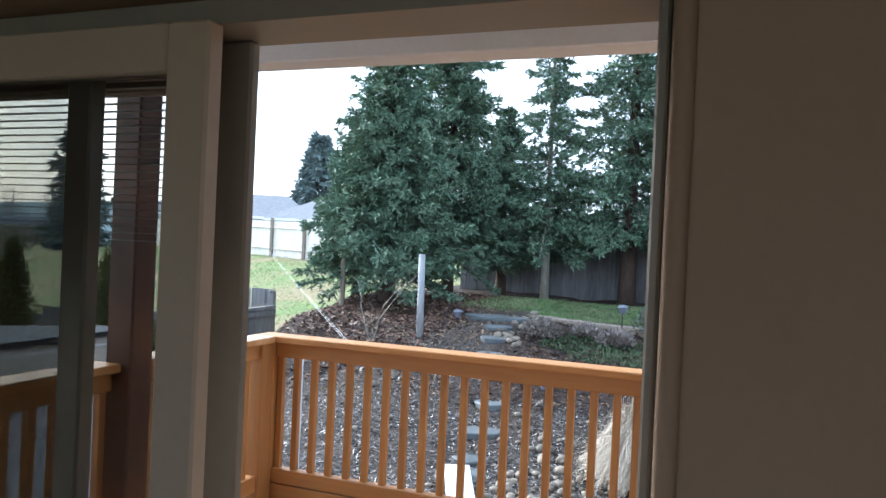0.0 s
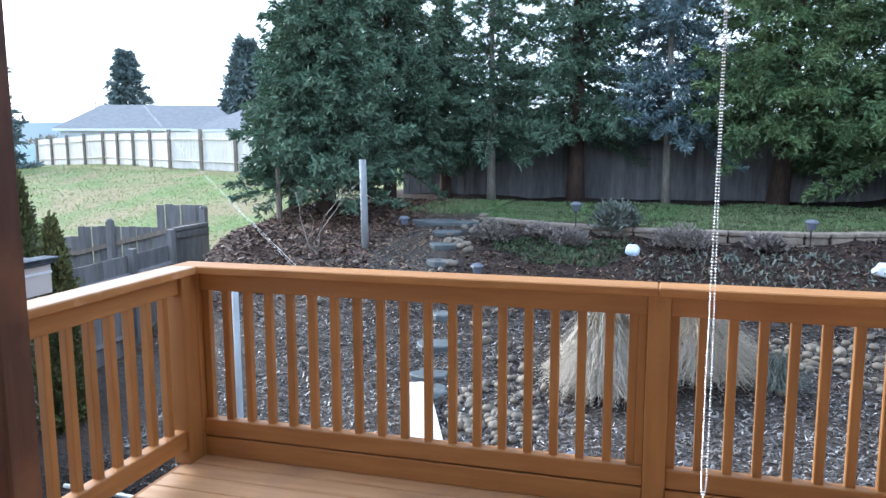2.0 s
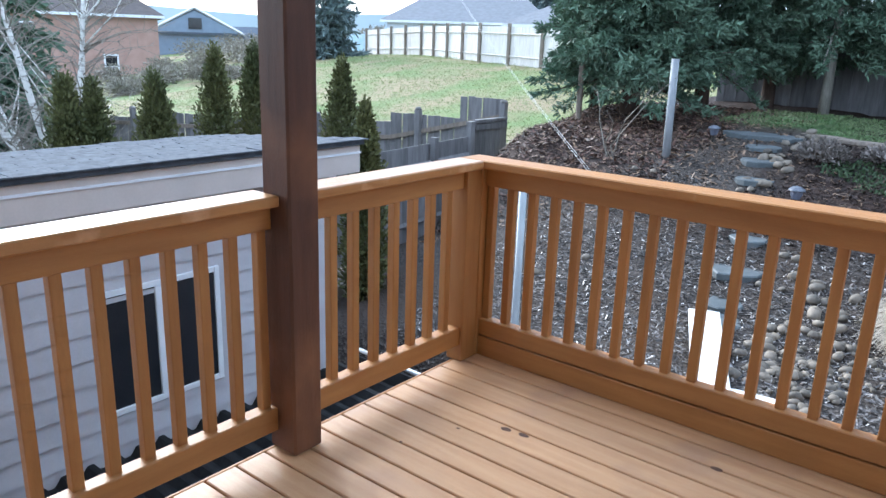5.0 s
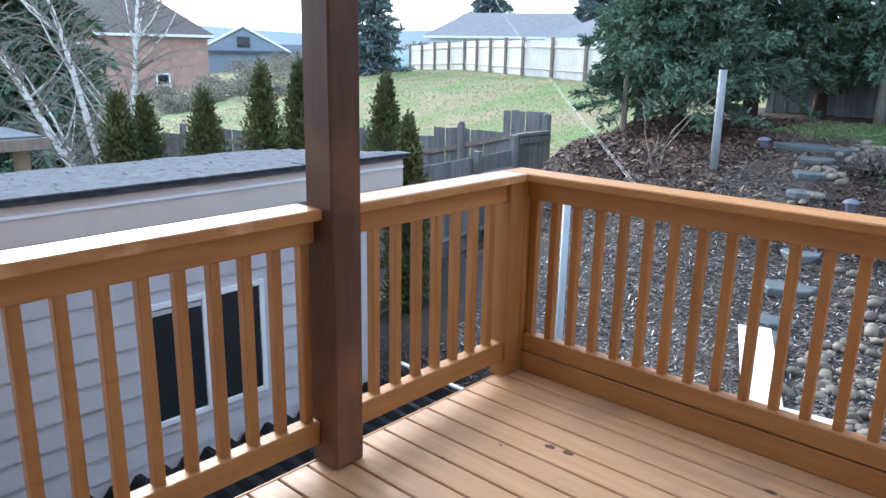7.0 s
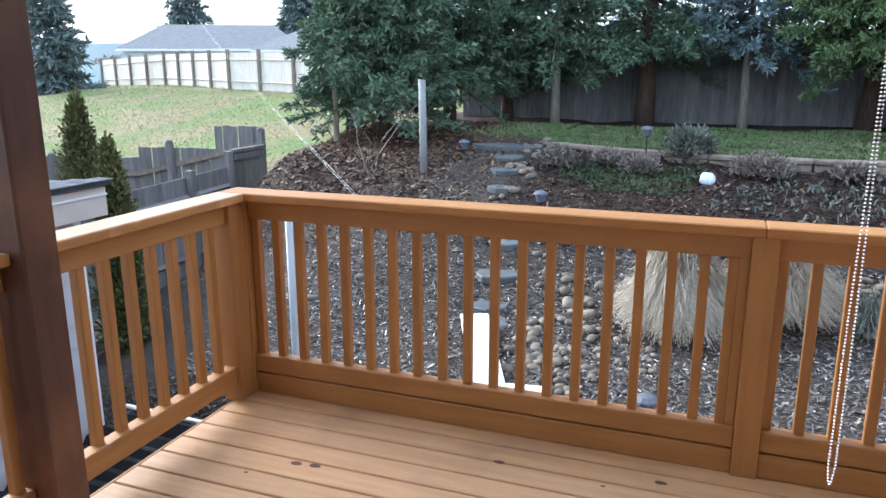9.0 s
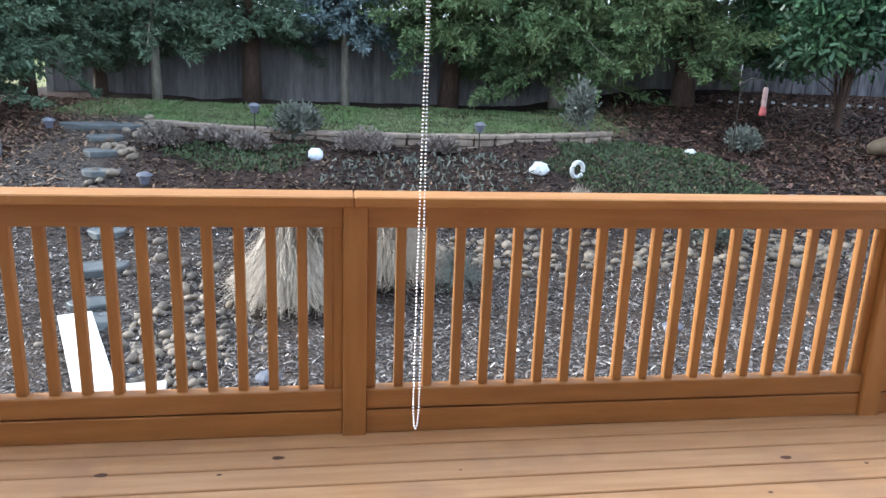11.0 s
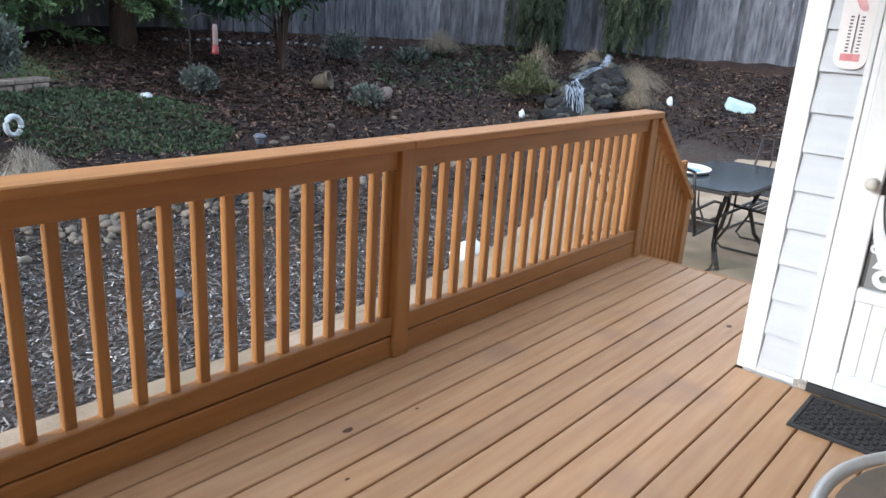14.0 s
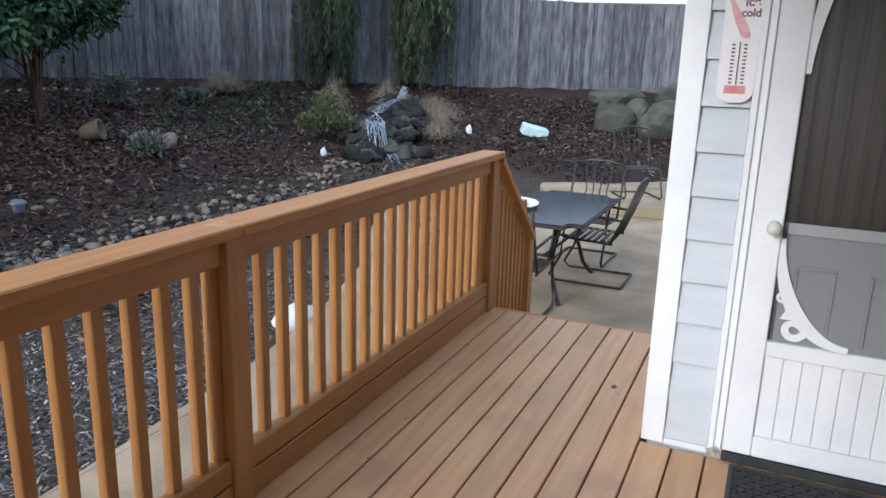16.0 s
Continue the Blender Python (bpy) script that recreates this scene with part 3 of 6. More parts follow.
part("knob", bm, mat("knob_enamel", (0.68, 0.66, 0.6), (0.6, 0.58, 0.52), 5, 0.25, bump=0), door, "round cream enamel knob", True)

bm = bmesh.new()
for k in range(7):
    box(bm, -0.004, 0.004, -0.006, 0.006, 0, 0.03 + 0.006 * (k % 3), m=pose(DW - 0.016, -1.468 - 0.007 * k, 0.002, 12 * (k % 3) - 12, 8 * (k % 2), 0))
part("torn_flashing", bm, mat("foil", (0.55, 0.53, 0.5), (0.3, 0.28, 0.26), 60, 0.4, metal=0.4), door, "torn metal flashing")
# solid black strip paints the dark of the gap under the door
part("threshold", boxed(DW - 0.035, DW + 0.0, -2.398, -1.513, 0.004, 0.04, 0.003), M_RUBBER, door, "solid black strip standing in for the dark gap at the threshold")

# thermometer on the siding
ther = thing("thermometer", "white enamel wall thermometer with faded red print on pale siding", "thermometer")
M_ENAMEL = mat("white_enamel", (0.82, 0.8, 0.8), (0.76, 0.73, 0.73), 7, 0.3, bump=0.02)
M_REDPRINT = mat("faded_red", (0.62, 0.2, 0.22), (0.72, 0.36, 0.36), 14, 0.4, bump=0)
M_PRINT = mat("purple_print", (0.2, 0.09, 0.14), (0.3, 0.16, 0.2), 14, 0.45, bump=0)
M_INK = mat("ink", (0.08, 0.06, 0.07), (0.14, 0.1, 0.11), 9, 0.5, bump=0)
TX, TY0, TY1, TZ0, TZ1 = DW - 0.012, -1.461, -1.341, 1.33, 1.735


def plate(y0, y1, z0, z1, r, x0, x1, n=6):
    """Rounded plate that stands on the wall."""
    bm = bmesh.new()
    pts = []
    for cy, cz, a0 in ((y1 - r, z1 - r, 0), (y0 + r, z1 - r, 90), (y0 + r, z0 + r, 180), (y1 - r, z0 + r, 270)):
        pts += [(cy + r * math.cos(radians(a0 + 90 * k / n)), cz + r * math.sin(radians(a0 + 90 * k / n))) for k in range(n + 1)]
    f = bm.faces.new([bm.verts.new((x1, a, b)) for a, b in pts])
    e = bmesh.ops.extrude_face_region(bm, geom=[f])
    for v in e["geom"]:
        if isinstance(v, bmesh.types.BMVert):
            v.co.x = x0
    return bm


part("plate", plate(TY0, TY1, TZ0, TZ1, 0.045, DW - 0.012, DW + 0.002), M_ENAMEL, ther)
part("tube", boxed(TX - 0.004, TX - 0.0005, -1.403, -1.400, 1.390, 1.530), M_INK, ther)
for k in range(11):
    z = 1.394 + 0.0125 * k
    for y in (-1.420, -1.382):
        part("mark", boxed(TX - 0.0015, TX - 0.0005, y - 0.0055, y + 0.0055, z, z + 0.0055), M_INK, ther)
part("label_block", boxed(TX - 0.0015, TX - 0.0005, -1.434, -1.366, 1.360, 1.387), M_REDPRINT, ther, "red printed block")
bm = bmesh.new()
lathe(bm, [(0.010, 0), (0.019, 0.01), (0.021, 0.05), (0.017, 0.075), (0.011, 0.1), (0.009, 0.12), (0.011, 0.128)], 10)
for v in bm.verts:
    a = Vector((v.co.x, 0, v.co.z))
    v.co = Vector((TX - 0.0008 - 0.001 * (v.co.y + 0.021) / 0.042, -1.42 - a.x * 0.85 + a.z * 0.5, 1.543 + a.z * 1.03))
part("bottle_print", bm, mat("faded_pink", (0.72, 0.42, 0.44), (0.62, 0.3, 0.33), 30, 0.4, bump=0), ther, "faded red bottle shape")


def words(name, text, size, m, material, parent):
    cu = bpy.data.curves.new(name, "FONT")
    cu.body, cu.size, cu.extrude, cu.offset, cu.align_x = text, size, 0.0004, size * 0.035, "LEFT"
    ob = new(name, cu)
    bpy.context.view_layer.update()
    me = bpy.data.meshes.new_from_object(ob)
    bpy.data.objects.remove(ob)
    me.transform(m)
    me.materials.append(material)
    return part(name, me, material, parent)


TEXT_M = Matrix(((0, 0, -1, TX - 0.001), (-1, 0, 0, 0), (0, 1, 0, 0), (0, 0, 0, 1)))
words("lettering", "ice", 0.042, Matrix.Translation((0, -1.403, 1.647)) @ TEXT_M, M_PRINT, ther)
words("lettering", "cold", 0.036, Matrix.Translation((0, -1.394, 1.613)) @ TEXT_M, M_PRINT, ther)

# door mat: a rubber frame with a mesh of raised ribs
mat_thing = thing("door_mat", "black woven rubber mat on the deck planks by the storm door", "mat")
part("mat_base", boxed(5.12, 5.455, -2.40, -1.545, 0.0005, 0.006), M_RUBBER, mat_thing)
for a in ((5.12, 5.138, -2.40, -1.545), (5.437, 5.455, -2.40, -1.545), (5.139, 5.436, -1.563, -1.545), (5.139, 5.436, -2.40, -2.382)):
    part("mat_border", boxed(*a, 0.0065, 0.013, 0.002), M_RUBBER, mat_thing)
bm = bmesh.new()
for i in range(11):
    for j in range(32):
        x, y = 5.153 + i * 0.0268, -1.578 - j * 0.0255
        box(bm, -0.011, 0.011, -0.004, 0.004, 0.006, 0.0125, m=pose(x, y, 0, 0, 0, 45 if (i + j) % 2 else -45))
tagged(part("mat_ribs", bm, M_RUBBER, mat_thing), kind="stuff")

# small round glass-topped table
side = thing("side_table", "round side table with smoked glass top in a pale metal rim", "table")
CX, CY, CZ, CR = 3.97, -2.38, 0.45, 0.50
M_RIM = mat("pale_rim", (0.7, 0.7, 0.68), (0.6, 0.6, 0.58), 5, 0.35, metal=0.3, bump=0.05)
M_SMOKE = mat("smoked_glass", (0.25, 0.2, 0.165), (0.2, 0.17, 0.14), 3, 0.08, bump=0)
bm = bmesh.new()
lathe(bm, [(CR - 0.03, -0.004), (CR - 0.03, 0.004)], 56, (CX, CY, CZ))
part("glass_top", bm, M_SMOKE, side)
bm = bmesh.new()
tube(bm, [(CX + CR * math.cos(a), CY + CR * math.sin(a), CZ) for a in [k * 2 * math.pi / 64 for k in range(65)]], 0.017, 8)
part("rim", bm, M_RIM, side, smooth=True)
for k in range(4):
    a = 0.6 + k * math.pi / 2
    bm = bmesh.new()
    tube(bm, [(CX + (CR - 0.03) * math.cos(a), CY + (CR - 0.03) * math.sin(a), CZ - 0.01), (CX + 0.28 * math.cos(a), CY + 0.28 * math.sin(a), 0.25), (CX + 0.38 * math.cos(a), CY + 0.38 * math.sin(a), 0.002)], 0.012, 8)
    part("leg", bm, M_RIM, side, smooth=True)

# ---- sliding door and the room behind it ----
slider = thing("sliding_door", "open sliding glass door with almond vinyl stiles and a screen frame", "door")


def panel(x0, x1, y0, y1, mat_, stile, name):
    part(name + "_stile", boxed(x1 - stile, x1, y0, y1, 0.03, HEAD - 0.036, 0.004), mat_, slider)
    part(name + "_stile", boxed(x0, x0 + stile, y0, y1, 0.03, HEAD - 0.036, 0.004), mat_, slider)
    part(name + "_rail", boxed(x0 + stile, x1 - stile, y0, y1, 0.03, 0.12, 0.003), mat_, slider)
    part(name + "_rail", boxed(x0 + stile, x1 - stile, y0, y1, HEAD - 0.105, HEAD - 0.036, 0.003), mat_, slider)


panel(1.06, 1.838, -2.93, -2.898, M_ALMOND, 0.07, "door")
pane = part("pane", boxed(1.13, 1.768, -2.917, -2.911, 0.12, HEAD - 0.105), M_TINTGLASS, slider, "dark tinted glass pane")
pane.visible_shadow = False
panel(1.02, 1.83, -2.825, -2.803, M_GREYVINYL, 0.066, "screen")
part("head_track", boxed(OPEN_L, OPEN_R, -2.90, -2.79, HEAD - 0.035, HEAD - 0.001), M_GREYVINYL, slider)
part("sill_track", boxed(OPEN_L, OPEN_R, -2.99, -2.79, 0.0, 0.028), M_GREYVINYL, slider)
part("jamb", boxed(OPEN_L, OPEN_L + 0.04, -2.94, -2.79, 0.03, HEAD - 0.036), M_ALMOND, slider)
part("jamb", boxed(OPEN_R - 0.012, OPEN_R + 0.001, -2.90, -2.79, 0.03, HEAD - 0.036, 0.003), M_GREYVINYL, slider)
fixed = part("fixed_pane", boxed(OPEN_L + 0.04, 1.55, -2.875, -2.869, 0.05, HEAD - 0.04), M_TINTGLASS, slider, "dark tinted fixed glass pane")
fixed.visible_shadow = False
part("fixed_stile", boxed(1.552, 1.60, -2.89, -2.86, 0.03, HEAD - 0.036, 0.004), M_GREYVINYL, slider)
bm = bmesh.new()
tube(bm, [(OPEN_R + 0.02, -2.968, 0.0), (OPEN_R + 0.02, -2.968, 2.45)], 0.012, 10)
part("bead_corner", bm, M_INWALL, slider, "rounded plaster corner", True)
# slats stand in for the blind lines and reflections on the glass
blind = thing("window_blind", "horizontal slat blind behind the glass, standing in for blinds reflected on it", "blind")
M_SLAT = mat("blind_slat", (0.5, 0.5, 0.5), (0.42, 0.42, 0.42), 5, 0.5, bump=0)
for k in range(24):
    part("slat", boxed(1.06, 1.76, -2.85, -2.84, 1.5 + 0.0115 * k, 1.5012 + 0.0115 * k), M_SLAT, blind)
part("headrail", boxed(1.06, 1.76, -2.855, -2.832, HEAD - 0.05, HEAD - 0.037, 0.003), M_SLAT, blind)
for x in (1.2, 1.7):
    part("cord", boxed(x, x + 0.002, -2.846, -2.844, 1.5, HEAD - 0.05), M_SLAT, blind)
# room shell behind the view is unseen, added to close the room
solid("floor_room", boxed(-2.0, 6.0, -7.0, -2.99, -0.08, 0.0), mat("tan_carpet", (0.3, 0.24, 0.18), (0.25, 0.2, 0.15), 30, 0.95), "tan carpet floor of the dim room", "floor", kind="structure")
solid("ceiling_room", boxed(-2.0, 6.0, -7.0, -2.966, 2.45, 2.6), M_INWALL, "plain beige room ceiling", "ceiling", kind="structure")
back = tagged(new("wall_room_back"), "plain beige room wall, unseen, with an assumed wide window", "wall", kind="structure")
for a in ((-2.0, 0.6, 0, 2.45), (4.6, 6.0, 0, 2.45), (0.6, 4.6, 0, 0.7), (0.6, 4.6, 2.15, 2.45)):
    part("inner_wall", boxed(a[0], a[1], -7.1, -7.0, a[2], a[3]), M_INWALL, back)
# assumed window, never in view, gives the fill lamp a place
win_back = tagged(new("window_1"), "assumed wide white-framed window, unseen, holding the fill lamp", "window", kind="structure")
for a in ((0.6, 0.66, 0.7, 2.15), (4.54, 4.6, 0.7, 2.15), (2.57, 2.63, 0.7, 2.15), (0.66, 4.54, 0.7, 0.76), (0.66, 4.54, 2.09, 2.15)):
    part("window_frame", boxed(a[0], a[1], -7.08, -7.02, a[2], a[3]), M_WHITE, win_back)
# warm fill lamp added to lift the dim inner wall
fill_lamp = new("window_fill", bpy.data.lights.new("window_fill", "AREA"))
fill_lamp.data.shape, fill_lamp.data.size, fill_lamp.data.size_y, fill_lamp.data.energy, fill_lamp.data.color = "RECTANGLE", 3.8, 1.3, 2.1, (1.0, 0.86, 0.72)
fill_lamp.matrix_world = look((2.6, -6.99, 1.45), (2.6, -3.0, 1.3))
solid("wall_room_west", boxed(-2.1, -2.0, -7.0, -2.966, 0, 2.45), M_INWALL, "plain beige room wall", "wall", kind="structure")
solid("wall_room_east", boxed(5.4, 5.5, -7.0, -2.966, 0, 2.45), M_INWALL, "plain beige room wall", "wall", kind="structure")
# wall and roof out of view, added to close the house
solid("wall_north_west", boxed(-2.1, -0.6, -2.965, WALL_Y, -2.0, 2.6), M_SIDING, "pale house wall beside the deck", "wall", kind="structure")
solid("roof_house", boxed(-2.4, 8.4, -7.3, -2.79, 2.61, 2.75), M_SHINGLE, "dark shingled house roof", "roof", kind="structure")

# bead chain that hangs from the porch
chain = thing("bead_chain", "long steel bead chain loop hanging from the porch ceiling", "chain")
bm = bmesh.new()
beads = []
zz = 0.54
while zz < 2.42:
    w = (0.007 if zz < 0.9 else 0.007 - 0.0045 * min(1.0, (zz - 0.9) / 0.6)) * min(1.0, math.sqrt(max(0.0, (zz - 0.532) / 0.05)))
    beads += [(-w, zz), (w, zz)]
    zz += 0.0085
beads.append((0, 0.533))
co, faces = [], []
for dx, z in beads:
    b0, r = len(co), 0.0032
    co += [(2.35 + dx + r * a, -1.052 + r * b, z + r * c) for a, b, c in ((1, 0, 0), (-1, 0, 0), (0, 1, 0), (0, -1, 0), (0, 0, 1), (0, 0, -1))]
    faces += [(b0 + a, b0 + b, b0 + c) for a, b, c in ((0, 2, 4), (2, 1, 4), (1, 3, 4), (3, 0, 4), (2, 0, 5), (1, 2, 5), (3, 1, 5), (0, 3, 5))]
me = bpy.data.meshes.new("beads")
me.from_pydata(co, [], faces)
me.materials.append(M_STEEL)
tagged(part("bead_string", me, M_STEEL, chain), kind="stuff")
part("hook", boxed(2.33, 2.37, -1.07, -1.035, 2.405, 2.424), M_STEEL, chain)

# ---- shed beside the deck ----
shed = thing("shed", "pale sided garden shed with grey shingled roof and sliding window", "shed")
SX, SY1, SY0 = -2.945, 1.80, -4.2
part("shed_core", boxed(SX - 2.1, SX - 0.012, SY0, SY1 - 0.05, -2.2, 0.34), M_SHED, shed)
for k in range(13):
    z0 = 0.135 - 0.19 * k
    for y0, y1 in (((SY0, -0.50), (0.51, SY1 - 0.09)) if -1.3 < z0 < -0.5 else ((SY0, SY1 - 0.09),)):
        bm = bmesh.new()
        vs = box(bm, SX - 0.011, SX + 0.016, y0, y1, z0, z0 + 0.188)
        for v in vs:
            if v.co.z > z0 + 0.1 and v.co.x > SX:
                v.co.x -= 0.02
        part("siding_board", bm, M_SHED, shed)
part("corner_board", boxed(SX - 0.01, SX + 0.018, SY1 - 0.088, SY1, -2.2, 0.328, 0.003), M_WHITE, shed)
part("fascia", boxed(SX + 0.2, SX + 0.225, SY0 - 0.2, SY1 + 0.10, 0.29, 0.535, 0.003), M_SHEDTRIM, shed)
part("soffit", boxed(SX + 0.013, SX + 0.199, SY0 - 0.2, SY1 + 0.10, 0.345, 0.36), M_SHEDTRIM, shed)
part("drip_edge", boxed(SX + 0.226, SX + 0.236, SY0 - 0.2, SY1 + 0.10, 0.462, 0.48), M_WHITE, shed, "white metal drip edge")
bm = bmesh.new()
vs = box(bm, -2.4, 0.26, SY0 - 0.22, SY1 + 0.12, -0.02, 0.015)
bmesh.ops.transform(bm, matrix=pose(SX, 0, 0.543, 0, -5.0, 0), verts=bm.verts)
part("roof_deck", bm, M_SHINGLE, shed)
SHING = mesh_of("shingle", boxed(-0.16, 0.02, -0.148, 0.148, 0.0, 0.012, 0.002), M_SHINGLE)
rs = random.Random(3)
for row in range(16):
    n = int((SY1 - SY0 + 0.3) / 0.3)
    for i in range(n):
        ob = part("shingle", SHING, M_SHINGLE, shed)
        u = 0.27 - row * 0.14
        y = SY1 + 0.0 - 0.3 * i - (0.15 if row % 2 else 0)
        ob.matrix_local = pose(SX, y, 0.543, 0, -5.0, 0) @ pose(u, 0, 0.019, rs.uniform(-0.8, 0.8), 4 + rs.uniform(-1.0, 2.5), 0)
win = part("window", boxed(SX + 0.005, SX + 0.03, -0.50, -0.455, -1.32, -0.34, 0.003), M_WHITE, shed, "white framed sliding window")
for b in ((0.46, 0.505, -1.32, -0.34), (-0.454, 0.459, -0.385, -0.34), (-0.454, 0.459, -1.32, -1.275), (-0.055, 0.05, -1.274, -0.386)):
    part("frame", boxed(SX + 0.006, SX + 0.03, b[0], b[1], b[2], b[3], 0.003), M_WHITE, win)
part("pane", boxed(SX + 0.007, SX + 0.012, -0.454, -0.056, -1.274, -0.386), M_DARKGLASS, win, "dark glass pane")
part("pane", boxed(SX + 0.007, SX + 0.016, 0.051, 0.459, -1.274, -0.386), M_DARKGLASS, win, "dark glass pane")

# dark corrugated lean-to panel between shed and deck
lean = thing("lean_to_roof", "black corrugated plastic panel with white edge beside the shed", "roof panel")
bm = bmesh.new()
rows = []
for j in range(190):
    y = -2.6 + j * 0.0235
    h = 0.034 * math.tanh(2.2 * math.sin(j * math.pi / 4)) - 0.09
    rows.append([bm.verts.new((x, y, z + h)) for x, z in ((-2.90, -1.55), (-1.7, -1.58), (-0.62, -1.60))])
for a, b in zip(rows, rows[1:]):
    for k in range(2):
        bm.faces.new((a[k], a[k + 1], b[k + 1], b[k]))
bmesh.ops.solidify(bm, geom=bm.faces[:], thickness=0.006)
part("corrugated_sheet", bm, M_RUBBER, lean)
bm = bmesh.new()
tube(bm, [(-2.74, 1.885, -1.45), (-0.45, 1.885, -1.5)], 0.02, 8)
part("edge_pipe", bm, M_WHITE, lean, "white edge pipe", True)
part("edge_strip", boxed(-2.74, -0.55, 1.845, 1.864, -1.74, -1.5, 0.003), M_RUBBER, lean)
for y in (-2.4, -0.8, 0.88):
    part("support", boxed(-0.72, -0.66, y - 0.03, y + 0.03, ground_z(-0.7, y) - 0.3, -1.73), M_FENCEPOST, lean)

# ---- fences ----
BOARD = mesh_of("board", boxed(-0.0735, 0.0735, -0.009, 0.009, 0.0, 1.85), M_FENCE)
BOARD_SUNLIT = mesh_of("board", boxed(-0.0735, 0.0735, -0.009, 0.009, 0.0, 2.12), M_FENCELIT)


def run_fence(fence, pts, mesh, drop, gap=0.143, step=0.0, tops=None):
    rnd = random.Random(11)
    for a, b in zip(pts, pts[1:]):
        a, b = Vector(a), Vector(b)
        d = b - a
        ang = math.degrees(math.atan2(d.y, d.x))
        n = int(d.length / gap)
        for i in range(n):
            p = a + d * ((i + 0.5) / n) + Vector((-d.y, d.x)).normalized() * (0.019 if i % 2 else 0.0)
            ob = part("board", mesh, None, fence)
            z = (tops(p) if tops else ground_z(p.x, p.y) + drop) + rnd.uniform(-0.008, 0.008)
            ob.matrix_local = pose(p.x, p.y, z, rnd.uniform(-0.5, 0.5), rnd.uniform(-0.4, 0.4), ang + rnd.uniform(-1, 1))
        for h in (0.35, 1.5):
            bm = bmesh.new()
            za, zb = [(tops(q) if tops else ground_z(q.x, q.y) + drop) + h for q in (a, b)]
            vs = box(bm, 0, d.length, 0.032, 0.07, 0, 0.085)
            for v in vs:
                v.co.z += za + (zb - za) * (v.co.x / d.length)
            bmesh.ops.transform(bm, matrix=pose(a.x, a.y, 0, 0, 0, ang), verts=bm.verts)
            part("fence_rail", bm, M_FENCEPOST, fence)


back_fence = thing("back_fence", "weathered grey cedar board fence behind the trees", "fence")
run_fence(back_fence, FENCE_R[:2] + [Vector((10.7, 12.21))], BOARD, -0.04, gap=0.135)
right_fence = thing("side_fence", "silvery weathered cedar board fence along the bank, sunlit tone in its colour", "fence")
run_fence(right_fence, [Vector((10.72, 12.2))] + FENCE_R[2:], BOARD_SUNLIT, -0.1, gap=0.132)


def low_top(p):
    """Foot of the stepped fence below the field."""
    s = (-5.7 - p.x)
    return -1.37 - (0.0 if s < 1.0 else 0.42 if s < 2.6 else 0.62 if s < 5 else 0.8 if s < 9 else 1.0)


left_fence = thing("stepped_fence", "grey weathered board fence stepping down the slope", "fence")
run_fence(left_fence, [Vector((-5.75, 8.6)), Vector((-8.3, 8.3)), Vector((-21, 4.6)), Vector((-26, -6))], BOARD, 0, tops=low_top)
for x, y, z in ((-5.7, 8.6, 0.42), (-7.55, 8.36, 0.16), (-9.9, 7.83, -0.10), (-12.3, 7.13, -0.25), (-14.8, 6.4, -0.3), (-18, 5.5, -0.4)):
    part("fence_post", boxed(x - 0.055, x + 0.055, y - 0.13, y - 0.02, z - 2.2, z), M_FENCE, left_fence)
    bm = bmesh.new()
    lathe(bm, [(0.085, 0.001), (0.085, 0.025), (0.055, 0.05), (0.0, 0.06)], 4, (x, y - 0.075, z))
    part("post_cap", bm, M_FENCE, left_fence)
gate = thing("garden_gate", "weathered grey wooden garden gate beside the fence", "gate")
for i in range(6):
    part("board", boxed(-5.62, -5.60, 7.55 + 0.15 * i, 7.69 + 0.15 * i, -1.5, 0.12), M_FENCE, gate)
part("gate_rail", boxed(-5.6, -5.55, 7.5, 8.45, 0.0, 0.1), M_FENCE, gate)
part("gate_rail", boxed(-5.64, -5.55, 7.5, 8.45, 0.13, 0.18), M_FENCE, gate)
part("gate_rail", boxed(-5.6, -5.55, 7.5, 8.45, -0.9, -0.8), M_FENCE, gate)
part("gate_post", boxed(-5.66, -5.55, 7.36, 7.48, -1.6, 0.16), M_FENCE, gate)
low_fence = thing("low_fence", "grey board fence between shed and gate", "fence")
LOWB = mesh_of("board", boxed(-0.009, 0.009, -0.066, 0.066, 0.0, 1.5), M_FENCE)
for i in range(36):
    y = 2.6 + 0.137 * i
    ob = part("board", LOWB, M_FENCE, low_fence)
    ob.location = (-5.0 - 0.018 * i, y, -1.6)
for y in (2.6, 4.4, 6.2):
    part("fence_post", boxed(-4.98 - 0.13 * (y - 2.6), -4.88 - 0.13 * (y - 2.6), y - 0.05, y + 0.05, -2.0, 0.0), M_FENCE, low_fence)
for h in (0.3, 1.2):
    bm = bmesh.new()
    tube(bm, [(-4.96, 2.5, h - 1.6), (-5.6, 7.4, h - 1.6)], 0.045, 4)
    part("fence_rail", bm, M_FENCE, low_fence)

edge = thing("timber_edge", "weathered pale landscape timbers stacked along the fence foot", "edging")
for k, (y0, y1) in enumerate(((3.3, 5.1), (5.12, 6.9))):
    for row in range(2):
        z = -1.78 - 0.155 * row
        bm = boxed(-0.07, 0.07, y0 - 0.2 * row, y1 - 0.2 * row, z, z + 0.15, 0.012)
        bmesh.ops.transform(bm, matrix=pose(-4.72, 0, 0, 0, 0, 0), verts=bm.verts)
        part("timber", bm, M_PALEBARK, edge)

